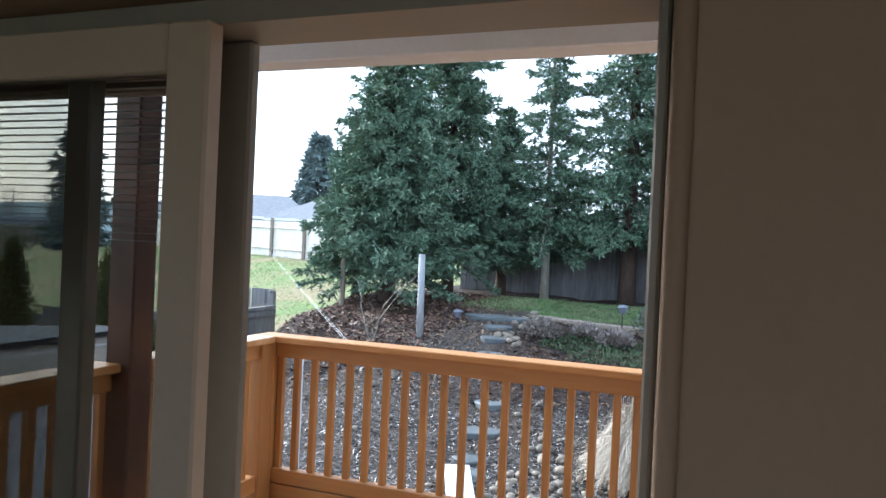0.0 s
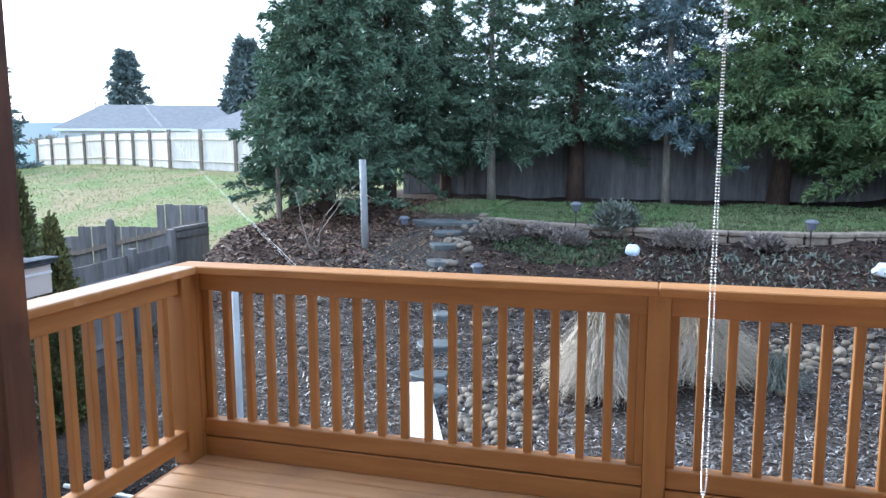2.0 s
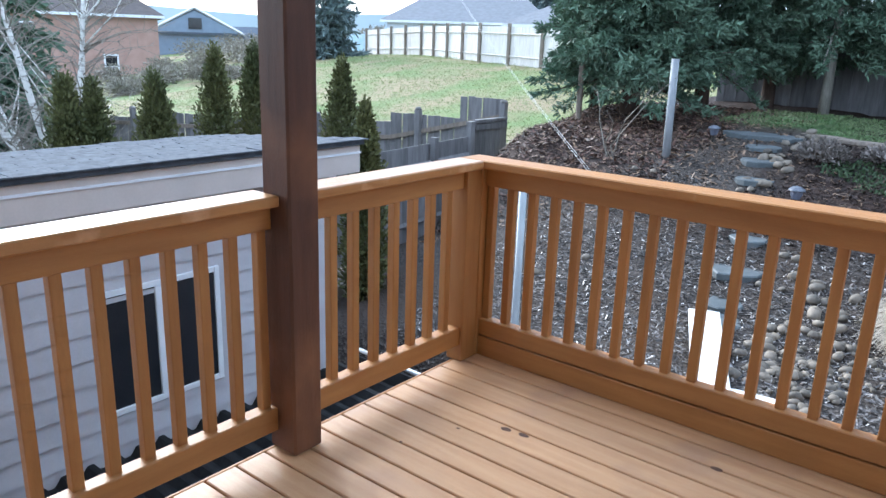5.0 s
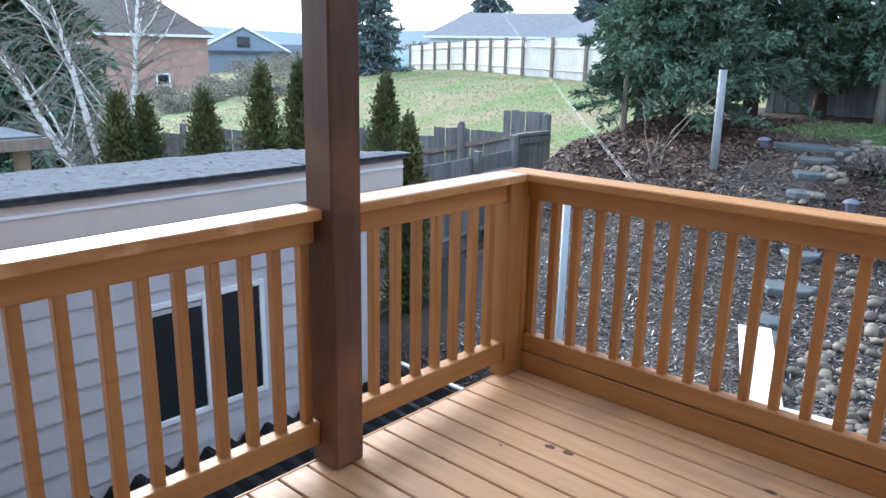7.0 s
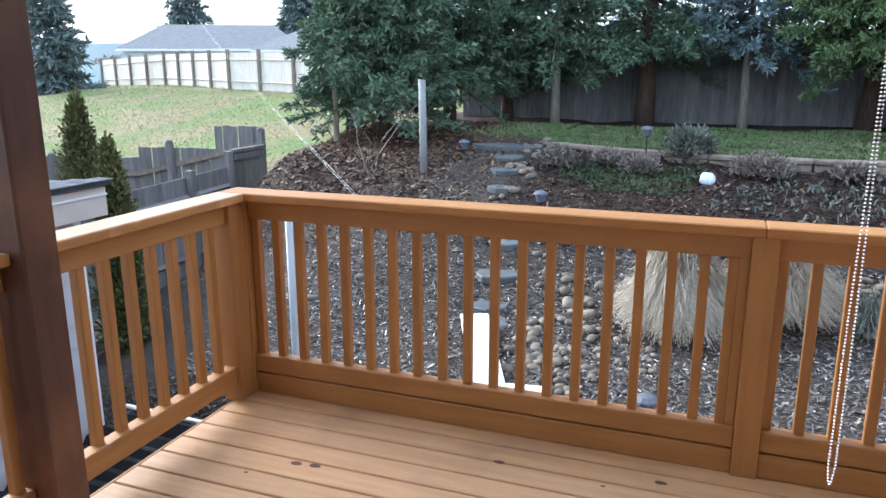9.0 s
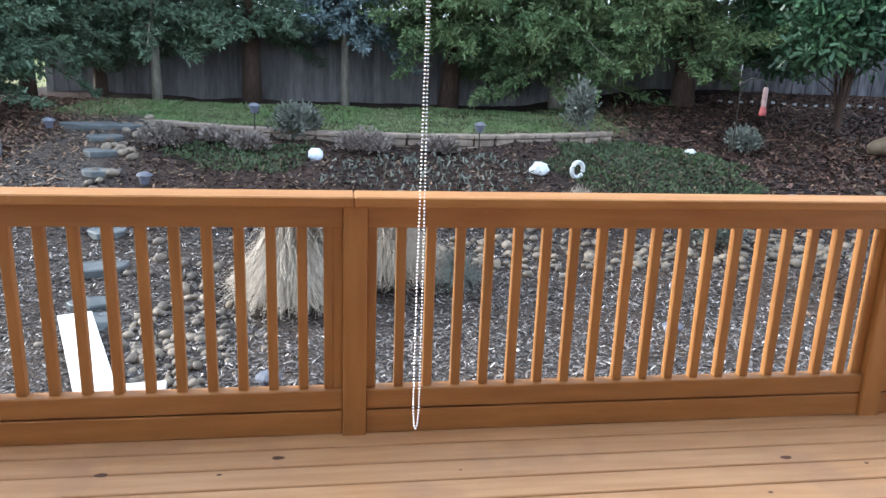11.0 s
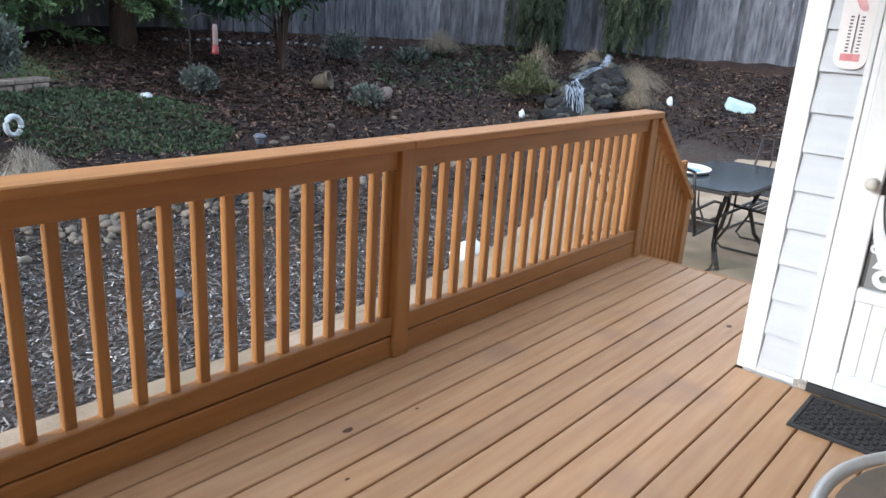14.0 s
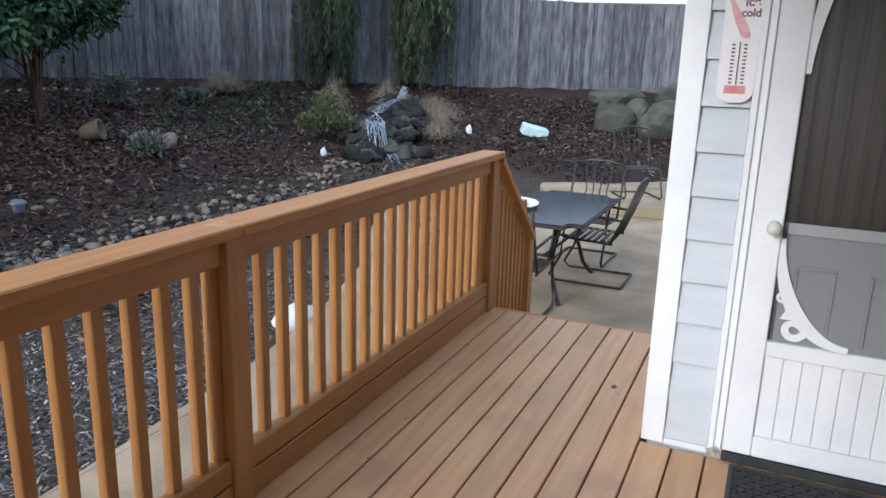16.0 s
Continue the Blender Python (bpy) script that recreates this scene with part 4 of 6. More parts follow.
# pale fence along the top of the field
white_fence = thing("pale_fence", "pale board fence with dark posts along the field", "fence")
WB = mesh_of("board", boxed(-0.14, 0.14, -0.01, 0.01, 0.0, 1.78), M_FENCEWHITE)
WPTS = [Vector((-11.0, 24.5)), Vector((-21.3, 29.0)), Vector((-30.0, 34.5)), Vector((-40.5, 40.1))]
for a, b in zip(WPTS, WPTS[1:]):
    d = b - a
    ang = math.degrees(math.atan2(d.y, d.x))
    n = int(d.length / 0.285)
    za, zb = ground_z(a.x, a.y), ground_z(b.x, b.y)
    for i in range(n):
        p = a + d * ((i + 0.5) / n)
        ob = part("board", WB, M_FENCEWHITE, white_fence)
        ob.matrix_local = pose(p.x, p.y, za + (zb - za) * (i + 0.5) / n + 0.05, 0, 0, ang)
    m = int(d.length / 2.45)
    for i in range(m + 1):
        p = a + d * (i / m)
        side_ = Vector((d.y, -d.x)).normalized() * (-0.07)
        z = za + (zb - za) * i / m
        part("fence_post", boxed(p.x + side_.x - 0.07, p.x + side_.x + 0.07, p.y + side_.y - 0.07, p.y + side_.y + 0.07, z - 0.3, z + 1.98), M_FENCEPOST, white_fence)
    for h in (0.45, 1.5):
        bm = bmesh.new()
        tube(bm, [(a.x, a.y - 0.05, za + h), (b.x, b.y - 0.05, zb + h)], 0.04, 4)
        part("fence_rail", bm, M_FENCEWHITE, white_fence)
blue_tarp = solid("tarp_fence", boxed(-43.0, -40.7, 40.2, 40.35, 0.55, 1.9), mat("blue_tarp", (0.45, 0.62, 0.75), (0.6, 0.7, 0.78), 3, 0.6), "pale blue panel at the fence end", "fence panel")
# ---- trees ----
# needles paled and blued to paint distance haze
M_FARFIR = leaf_mat("hazed_needles", (0.15, 0.195, 0.19), (0.11, 0.15, 0.15))
def spread_quads(p, d, length, width, rng, tip_width=1.0):
    """Leaf sprays: quads that start at p along d, with a random roll."""
    d = d / np.linalg.norm(d, axis=1, keepdims=True)
    r = rng.normal(size=d.shape)
    s = np.cross(d, r)
    s /= np.linalg.norm(s, axis=1, keepdims=True)
    L, W = length[:, None], width[:, None]
    a, b = p - s * W * 0.35, p + s * W * 0.35
    tip = p + d * L
    tip[:, 2] -= 0.12 * length
    return np.stack([a, b, tip + s * W * 0.5 * tip_width, tip - s * W * 0.5 * tip_width], 1)


def conifer(name, label, x, y, h, zb, radius, material, seed, bark=None, branches=230, lean=(0, 0), power=0.75, droop=0.25, leaf=0.092, trunk=0.13, gaps=0.31, group="conifers along the fence"):
    """A trunk with whorled limbs; each limb is a frond of drooping branchlets set with needle sprays."""
    rng = np.random.default_rng(seed)
    base = ground_z(x, y)
    tree = thing(name, label, "tree", group, at=(x, y, base - 0.1))
    bm = bmesh.new()
    tube(bm, [(lean[0] * t, lean[1] * t, h * t) for t in (0, 0.08, 0.2, 0.4, 0.6, 0.8, 0.98)], trunk * 1.15, 10, 0.015)
    part("trunk", bm, bark or M_BARK, tree, smooth=True)
    ps, ds, ls = [], [], []
    limbs = bmesh.new()
    up = np.array([0.0, 0.0, 1.0])
    for i in range(branches):
        f = ((i + rng.random()) / branches) ** 1.15
        if noise.noise((x + math.cos(i * 2.399) * 1.6, y + math.sin(i * 2.399) * 1.6, f * h * 1.3)) < -gaps + 0.15 * f * f:
            continue
        z = zb + (h - zb) * f
        L = radius * ((1 - f) ** power * rng.uniform(0.55, 1.18) + 0.05)
        az = i * 2.399 + rng.normal() * 0.3
        rise = rng.normal() * 0.2 + 0.12 * f
        out = np.array([math.cos(az), math.sin(az), 0.0])
        side = np.array([-out[1], out[0], 0.0])
        m = 2 * max(4, int(L / (0.72 * leaf)))
        t = np.clip(np.linspace(0.1, 1.0, m) + rng.normal(size=m) * 0.02, 0.05, 1.0)
        root = np.outer(t * L, out)
        root[:, 2] += z + rise * L * t - droop * L * t ** 1.3 + 0.4 * droop * L * t ** 3
        root[:, 0] += lean[0] * z / h
        root[:, 1] += lean[1] * z / h
        turn = np.where(np.arange(m) % 2 == 0, 1.0, -1.0) * rng.uniform(0.55, 1.1, m) * (1 - 0.6 * t ** 4)
        sec = out + turn[:, None] * side + (rng.normal(size=m) * 0.45 - 0.3 * droop)[:, None] * up
        sec /= np.linalg.norm(sec, axis=1, keepdims=True)
        reach = (0.9 * leaf + 0.34 * L * (1 - t) ** 0.8 * np.minimum(1, 3 * t)) * rng.uniform(0.7, 1.2, m)
        k = 9
        g = rng.random((m, k)) ** 0.8
        P = root[:, None, :] + sec[:, None, :] * (reach[:, None] * g)[:, :, None]
        P[:, :, 2] -= 0.3 * droop * reach[:, None] * g ** 2
        P += rng.normal(size=P.shape) * 0.016
        D = sec[:, None, :] * 0.9 + rng.normal(size=P.shape) * 0.6 + out * 0.15 + up * 0.1
        if i % 3 == 0:
            tube(limbs, [(lean[0] * z / h, lean[1] * z / h, z), tuple(root[m // 2]), tuple(root[-1])], 0.022, 4, 0.005)
        ps.append(P.reshape(-1, 3)), ds.append(D.reshape(-1, 3))
        ls.append(leaf * rng.uniform(0.6, 1.3, m * k))
    length = np.concatenate(ls)
    q = spread_quads(np.concatenate(ps), np.concatenate(ds), length, length * rng.uniform(0.34, 0.55, len(length)), rng, 0.35)
    part("crown", quads("crown", q, material), material, tree)
    tagged(part("branch_wood", limbs, bark or M_BARK, tree), kind="stuff")
    return tree


FIR = "dark green conifer with full drooping branches on the bark bed"
conifer("fir_tree", "large dense dark green fir beside the gate and pole", -3.6, 9.3, 6.0, 0.75, 1.58, M_FIR, 1, branches=480, power=0.85, droop=0.3, trunk=0.16)
conifer("fir_tree", "small dense green fir leaning over the field edge", -4.5, 9.7, 3.7, 0.9, 0.85, M_FIR, 12, branches=240, power=0.6, droop=0.3, trunk=0.09)
conifer("fir_tree", "tall dark green fir behind the pole", -3.1, 11.3, 8.8, 1.0, 1.48, M_FIR, 2, branches=430, power=0.85)
conifer("fir_tree", FIR, -2.3, 12.7, 4.4, 1.0, 1.2, M_FIR, 3, branches=240, power=0.8)
conifer("fir_tree", "slender green fir with sparse top before the board fence", -1.15, 12.2, 7.2, 1.3, 1.18, M_FIR, 4, branches=260, bark=M_PALEBARK, trunk=0.09, power=1.0, droop=0.5)
conifer("fir_tree", FIR, 0.55, 12.8, 9.8, 1.5, 1.6, M_FIR, 5, branches=380, trunk=0.19, power=0.8)
conifer("blue_spruce", "blue-grey spruce with pale slender trunk before the fence", 2.4, 12.6, 7.8, 1.6, 1.3, M_BLUEFIR, 6, branches=230, bark=M_PALEBARK, trunk=0.09, power=0.7)
conifer("fir_tree", "dark conifer with leaning thick trunk before the fence", 4.5, 12.6, 8.6, 1.5, 2.2, M_FIRLIGHT, 7, branches=330, lean=(0.5, 0), trunk=0.2, power=0.6)
conifer("fir_tree", "yellow-green conifer with low feathery branches", 6.7, 12.2, 7.5, 1.0, 2.0, M_FIRLIGHT, 8, branches=300, bark=M_PALEBARK, trunk=0.15, power=0.6, droop=0.45)
conifer("fir_tree", "dense conifer with low feathery branches and thick trunk", 9.0, 11.3, 7.5, 1.3, 2.1, M_FIRLIGHT, 9, branches=300, trunk=0.22, power=0.6, droop=0.4)


M_WEEP = leaf_mat("weeping_needles", (0.075, 0.092, 0.05), (0.04, 0.056, 0.03))


def weeping(x, y, h, r, seed):
    """A narrow evergreen whose long shoots hang straight down."""
    rng = np.random.default_rng(seed)
    tree = thing("weeping_spruce", "weeping narrow evergreen hanging against the board fence", "tree", "weeping evergreens", at=(x, y, ground_z(x, y) - 0.1))
    bm = bmesh.new()
    tube(bm, [(0, 0, 0), (0.05, 0, h * 0.5), (-0.04, 0.03, h)], 0.05, 8, 0.02)
    part("trunk", bm, M_BARK, tree, smooth=True)
    shoots = bmesh.new()
    P, D = [], []
    for i in range(120):
        az, rr = rng.uniform(0, 2 * math.pi), r * rng.random() ** 0.6
        top = h * rng.uniform(0.42, 1.0) - 0.25 * rr
        low = max(0.2, top - rng.uniform(0.4, 1.9))
        cx, cy = rr * math.cos(az), rr * math.sin(az)
        if i % 2 == 0:
            tube(shoots, [(0, 0, top - 0.1), (cx * 0.6, cy * 0.6, top + 0.06), (cx, cy, top - 0.1), (cx, cy, (top + low) / 2)], 0.012, 4, 0.004)
        n = int(130 * (top - low))
        z = rng.uniform(low, top, n)
        sway = 0.05 * np.sin(z * 3 + i)
        P.append(np.stack([cx + sway + rng.normal(size=n) * 0.03, cy + sway + rng.normal(size=n) * 0.03, z], 1))
        D.append(np.stack([rng.normal(size=n) * 0.35, rng.normal(size=n) * 0.35, -np.ones(n)], 1))
    P, D = np.concatenate(P), np.concatenate(D)
    n = len(P)
    part("crown", quads("crown", spread_quads(P, D, rng.uniform(0.06, 0.15, n), rng.uniform(0.012, 0.024, n), rng), M_WEEP), M_WEEP, tree)
    tagged(part("branch_wood", shoots, M_BARK, tree), kind="stuff")


weeping(17.2, 7.9, 3.5, 0.75, 31)
weeping(18.4, 6.1, 3.5, 0.75, 32)


def leafy(name, label, category, x, y, blobs, material, seed, count, leaf, group="", up=0.3, trunk=0.0, base=None, shell=0.55, fork=0.5, wood=None):
    """A shrub: lumps of loose leaves at (dx, dy, z, rx, rz) above its foot, on short stems."""
    rng = np.random.default_rng(seed)
    z0 = ground_z(x, y) if base is None else base
    ob = thing(name, label, category, group, at=(x, y, z0))
    P, D = [], []
    stems = bmesh.new()
    per = count // len(blobs)
    for dx, dy, z, rx, rz in blobs:
        v = rng.normal(size=(per, 3))
        v /= np.linalg.norm(v, axis=1, keepdims=True)
        rad = (shell + (1 - shell) * rng.random((per, 1))) * rng.uniform(0.8, 1.12, (per, 1))
        P.append(v * rad * np.array([rx, rx, rz]) + np.array([dx, dy, z]))
        D.append(v + np.array([0, 0, up]) + rng.normal(size=(per, 3)) * 0.6)
        tube(stems, [(0, 0, -0.05), (dx * fork, dy * fork, z * 0.5), (dx, dy, max(z, 0.05))], max(trunk, 0.006), 5, 0.004)
    P, D = np.concatenate(P), np.concatenate(D)
    P[:, 2] = np.maximum(P[:, 2], 0.01)
    q = spread_quads(P, D, leaf * rng.uniform(0.6, 1.3, len(P)), leaf * rng.uniform(0.3, 0.55, len(P)), rng)
    part("foliage", quads("foliage", q, material), material, ob)
    tagged(part("stem_wood", stems, wood or M_TWIG, ob), kind="stuff")
    return ob


rl = random.Random(8)
leafy("laurel_tree", "glossy broad-leaved evergreen overhanging the bark bank", "tree", 10.85, 9.1,
      [(rl.uniform(-1.3, 1.25), rl.uniform(-1.2, 1.2), rl.uniform(1.3, 4.1), rl.uniform(0.45, 0.85), rl.uniform(0.4, 0.75)) for i in range(28)], M_LAUREL, 41, 26000, 0.13, trunk=0.022, shell=0.4, fork=0.12, wood=M_BARK)
for i, (x, y, w, top) in enumerate(((-8.4, 1.9, 0.5, 0.74), (-8.15, 2.15, 0.45, 0.68), (-8.1, 3.05, 0.48, 0.78), (-7.9, 3.95, 0.44, 1.15), (-7.75, 4.55, 0.42, 1.18), (-7.4, 6.1, 0.46, 1.0), (-4.2, 3.45, 0.3, 0.62))):
    g = ground_z(x, y)
    H = top - g
    leafy("arborvitae", "narrow green-gold arborvitae in front of the fence", "shrub", x, y, [(0, 0, H * f, w * k * 1.12, H * 0.17) for f, k in ((0.12, 0.9), (0.3, 1.0), (0.48, 0.95), (0.65, 0.75), (0.8, 0.5), (0.9, 0.28))],
          M_CEDAR, 50 + i, 11000, 0.062, "arborvitae by the fence", up=1.4, shell=0.35)


def bare_tree(name, label, x, y, stems, bark, twig, seed, twigs=160, base=None, spread=1.0, category="tree", limbs_each=0):
    """Leafless trunks that fork into fine twigs."""
    rng = random.Random(seed)
    z0 = ground_z(x, y) if base is None else base
    ob = thing(name, label, category, at=(x, y, z0))
    fine = bmesh.new()
    for k, (tx, ty, tz, r) in enumerate(stems):
        bm = bmesh.new()
        pts = [Vector((0.06 * k, 0, -0.1))]
        for f in (0.15, 0.35, 0.55, 0.75, 1.0):
            pts.append(Vector((tx * f ** 1.2 + rng.uniform(-0.06, 0.06), ty * f ** 1.2 + rng.uniform(-0.06, 0.06), tz * f)))
        tube(bm, pts, r, 8, r * 0.25)
        part("trunk", bm, bark, ob, smooth=True)
        for j in range(limbs_each):
            i = rng.randint(1, 4)
            p = pts[i].lerp(pts[i + 1], rng.random())
            a, L = rng.uniform(0, 6.28), tz * rng.uniform(0.2, 0.4)
            bm = bmesh.new()
            mid = p + Vector((math.cos(a) * L * 0.4, math.sin(a) * L * 0.4, L * 0.35))
            tip = mid + Vector((math.cos(a) * L * 0.35, math.sin(a) * L * 0.35, L * 0.5))
            tube(bm, [p, mid, tip], r * 0.27, 6, r * 0.07)
            part("limb", bm, bark, ob, smooth=True)
            for q in range(6):
                c = p.lerp(mid, rng.uniform(0.4, 1.0)) if q < 3 else mid.lerp(tip, rng.random())
                tube(fine, [c, c + Vector((rng.uniform(-0.6, 0.6), rng.uniform(-0.6, 0.6), rng.uniform(-0.1, 0.7))) * spread], r * 0.13, 3, r * 0.03)
        for j in range(twigs // len(stems)):
            f = rng.uniform(0.3, 1.0)
            p = pts[0].lerp(pts[-1], f)
            i = min(4, int(f * 5))
            p = pts[i].lerp(pts[i + 1], f * 5 - i)
            a = rng.uniform(0, 6.28)
            L = rng.uniform(0.4, 1.3) * spread
            e = p + Vector((math.cos(a) * L, math.sin(a) * L, rng.uniform(0.1, 0.9) * L))
            mid = p.lerp(e, 0.5) + Vector((0, 0, 0.08 * L))
            tube(fine, [p, mid, e], r * 0.16, 3, r * 0.03)
            for q in range(3):
                b = mid.lerp(e, rng.random())
                tube(fine, [b, b + Vector((rng.uniform(-0.4, 0.4), rng.uniform(-0.4, 0.4), rng.uniform(-0.3, 0.35))) * spread], r * 0.07, 3, r * 0.02)
    tagged(part("twig_spray", fine, twig, ob), kind="stuff")
    return ob


bare_tree("birch_tree", "leafless white-barked birch with several stems beyond the shed", -10.9, 2.9, [(-2.2, -1.6, 4.6, 0.11), (-1.0, -0.6, 5.2, 0.10), (0.5, 0.5, 5.0, 0.09), (-0.2, 0.9, 4.6, 0.07), (-2.6, -0.4, 3.2, 0.06)], M_BIRCH, M_PALEBARK, 4, 320, base=-2.2, limbs_each=4)
bare_tree("grape_vine", "bare twisting vine stems beside the grey pole", -2.6, 6.6, [(0.5, 0.1, 1.0, 0.012), (-0.4, 0.2, 0.9, 0.011), (0.75, 0.2, 1.15, 0.012), (0.2, -0.5, 0.7, 0.01)], M_PALEBARK, M_TWIG, 6, 24, spread=0.3, category="vine")
conifer("cedar_tree", "dark drooping cedar at the edge of the yard", -16.5, 3.2, 8.5, 0.3, 2.4, M_FIR, 21, branches=260, droop=0.7, leaf=0.3, group="")
conifer("cedar_tree", "dark drooping cedar at the edge of the yard", -20.0, 3.6, 8.5, 0.3, 2.2, M_FIR, 22, branches=230, droop=0.7, leaf=0.3, group="")
conifer("far_conifer", "distant dark conifer at the field's edge, needles paled for haze", -34.5, 30.4, 8.0, 0.4, 2.0, M_FARFIR, 23, branches=150, leaf=0.4, group="distant conifers")
conifer("far_conifer", "distant dark conifer behind the houses, needles paled for haze", -52.0, 64.0, 12.0, 2.0, 3.0, M_FARFIR, 24, branches=220, leaf=0.5, group="distant conifers")
conifer("far_conifer", "distant dark conifer behind the houses, needles paled for haze", -34.0, 58.0, 11.0, 2.0, 2.9, M_FARFIR, 25, branches=220, leaf=0.5, group="distant conifers")
conifer("far_conifer", "distant dark conifer behind the houses, needles paled for haze", -31.0, 60.0, 10.5, 2.0, 2.8, M_FARFIR, 26, branches=220, leaf=0.5, group="distant conifers")
for i in range(12):
    bare_tree("far_bare_tree", "distant leafless tree behind the houses", -100 + 9.5 * i + 2 * math.sin(5 * i), 78 + 4 * math.sin(3 * i), [(0.5, 0.3, 8.0 + 1.5 * math.sin(7 * i), 0.22), (-1.3, 0.4, 7, 0.16), (1.4, -0.4, 6.5, 0.15)], M_TWIG, M_TWIG, 60 + i, 110, base=-1.0, spread=1.7)
for i in range(14):
    x, y = -78 + 6.2 * i, 56 + 6 * math.sin(2.3 * i)
    leafy("far_bush", "distant leafless brown scrub", "shrub", x, y, [(math.sin(k * 2.1) * 2, math.cos(k * 1.7), 1.2, 2.0, 1.4) for k in range(4)], M_SCRUB, 90 + i, 2600, 0.3, "distant scrub")

for i, (x, y, r) in enumerate(((-36, 17, 1.1), (-38, 20, 1.5), (-40, 24, 1.3), (-37, 26, 1.6), (-43, 29, 1.8), (-40, 32, 1.5), (-46, 34, 1.8), (-34, 22, 1.0), (-49, 39, 2.0), (-52, 43, 2.0))):
    leafy("field_scrub", "brown winter scrub at the edge of the field", "shrub", x, y, [(math.sin(k * 2.1) * r, math.cos(k * 1.7) * r, 0.4 * r, 0.85 * r, 0.42 * r) for k in range(4)], M_SCRUB, 190 + i, 4400, 0.13, "scrub beside the field", shell=0.2)

# ---- far houses ----
# brick colour lightened to carry the distance haze
M_BRICK = mat("hazed_brick", (0.45, 0.29, 0.235), (0.38, 0.235, 0.19), 2, 0.85)
M_ROOFBROWN = mat("brown_shingle", (0.10, 0.08, 0.075), (0.07, 0.058, 0.055), 3, 0.85)
M_ROOFGREY = mat("grey_shingle", (0.2, 0.21, 0.235), (0.16, 0.17, 0.19), 3, 0.85)
M_ROOFDULL = mat("dull_shingle", (0.2, 0.205, 0.22), (0.16, 0.165, 0.175), 3, 0.95)
M_ROOFDARK = mat("slate_shingle", (0.10, 0.12, 0.15), (0.08, 0.095, 0.12), 3, 0.9)
M_BLUEHOUSE = mat("blue_siding", (0.22, 0.28, 0.36), (0.19, 0.245, 0.32), 2, 0.7)
M_WHITEHOUSE = mat("white_siding", (0.68, 0.71, 0.76), (0.62, 0.65, 0.7), 2, 0.7)


def far_house(name, label, x, y, turn, w, d, z0, eave, ridge, wall, roof, windows, hip=0.0):
    h = thing(name, label, "house", at=(x, y, z0), turn=turn)
    part("wall", boxed(-w / 2, w / 2, -d / 2, d / 2, 0, eave), wall, h)
    bm = bmesh.new()
    o = 0.45
    a = [bm.verts.new(p) for p in ((-w / 2 - o, -d / 2 - o, eave), (w / 2 + o, -d / 2 - o, eave), (w / 2 + o, d / 2 + o, eave), (-w / 2 - o, d / 2 + o, eave))]
    b = [bm.verts.new((v.co.x, v.co.y, eave + 0.18)) for v in a]
    r = [bm.verts.new((-w / 2 - o + hip, 0, ridge)), bm.verts.new((w / 2 + o - hip, 0, ridge))]
    for f in ((a[3], a[2], a[1], a[0]), (a[0], a[1], b[1], b[0]), (a[1], a[2], b[2], b[1]), (a[2], a[3], b[3], b[2]), (a[3], a[0], b[0], b[3]), (b[0], b[1], r[1], r[0]), (b[2], b[3], r[0], r[1]), (b[1], b[2], r[1]), (b[3], b[0], r[0])):
        bm.faces.new(f)
    part("roof", bm, roof, h)
    for s in (-1, 1) if not hip else ():
        bm = bmesh.new()
        e = s * (w / 2 + o + 0.02)
        tri = [bm.verts.new(p) for p in ((e, -d / 2, eave + 0.2), (e, d / 2, eave + 0.2), (e, 0, ridge - 0.35))]
        tri2 = [bm.verts.new((v.co.x - s * 0.4, v.co.y, v.co.z)) for v in tri]
        bm.faces.new(tri), bm.faces.new(tri2[::-1])
        for k in range(3):
            bm.faces.new((tri[k], tri[(k + 1) % 3], tri2[(k + 1) % 3], tri2[k]))
        part("gable", bm, wall, h)
        bm = bmesh.new()
        for q in (-1, 1):
            tube(bm, [(e + s * 0.04, q * (d / 2 + o), eave + 0.1), (e + s * 0.04, 0, ridge - 0.05)], 0.12, 4)
        part("barge_board", bm, M_WHITE, h)
        part("window", boxed(min(e, e + s * 0.1), max(e, e + s * 0.1), -0.6, 0.6, eave + 0.5, eave + 1.5), M_DARKGLASS, h)
    part("gutter", boxed(-w / 2 - o, w / 2 + o, -d / 2 - o - 0.06, -d / 2 - o - 0.003, eave - 0.02, eave + 0.16), M_WHITE, h)
    for wx, wz, ww, wh in windows:
        wn_ = part("window", boxed(wx - ww / 2, wx + ww / 2, -d / 2 - 0.08, -d / 2 - 0.004, wz, wz + wh), M_WHITE, h)
        part("pane", boxed(wx - ww / 2 + 0.12, wx + ww / 2 - 0.12, -d / 2 - 0.1, -d / 2 - 0.083, wz + wh / 2 + 0.05, wz + wh - 0.12), M_DARKGLASS, wn_)
        part("pane", boxed(wx - ww / 2 + 0.12, wx + ww / 2 - 0.12, -d / 2 - 0.1, -d / 2 - 0.083, wz + 0.12, wz + wh / 2 - 0.05), M_DARKGLASS, wn_)
    return h


far_house("brick_house", "two-storey brick house with brown hipped roof and white windows", -56.3, 21.4, 62, 17, 13, -3.2, 5.6, 9.2, M_BRICK, M_ROOFBROWN, [(5.4, 1.5, 0.95, 1.65), (0.4, 3.6, 1.1, 1.5), (-5, 1.4, 1.2, 1.6)], 5.0)
far_house("blue_house", "blue-grey gabled house in the distance", -66, 41.5, -34, 9, 8, -2.6, 4.0, 6.5, M_BLUEHOUSE, M_ROOFDARK, [(-2, 1, 1.4, 1.4), (2, 1, 1.4, 1.4)])
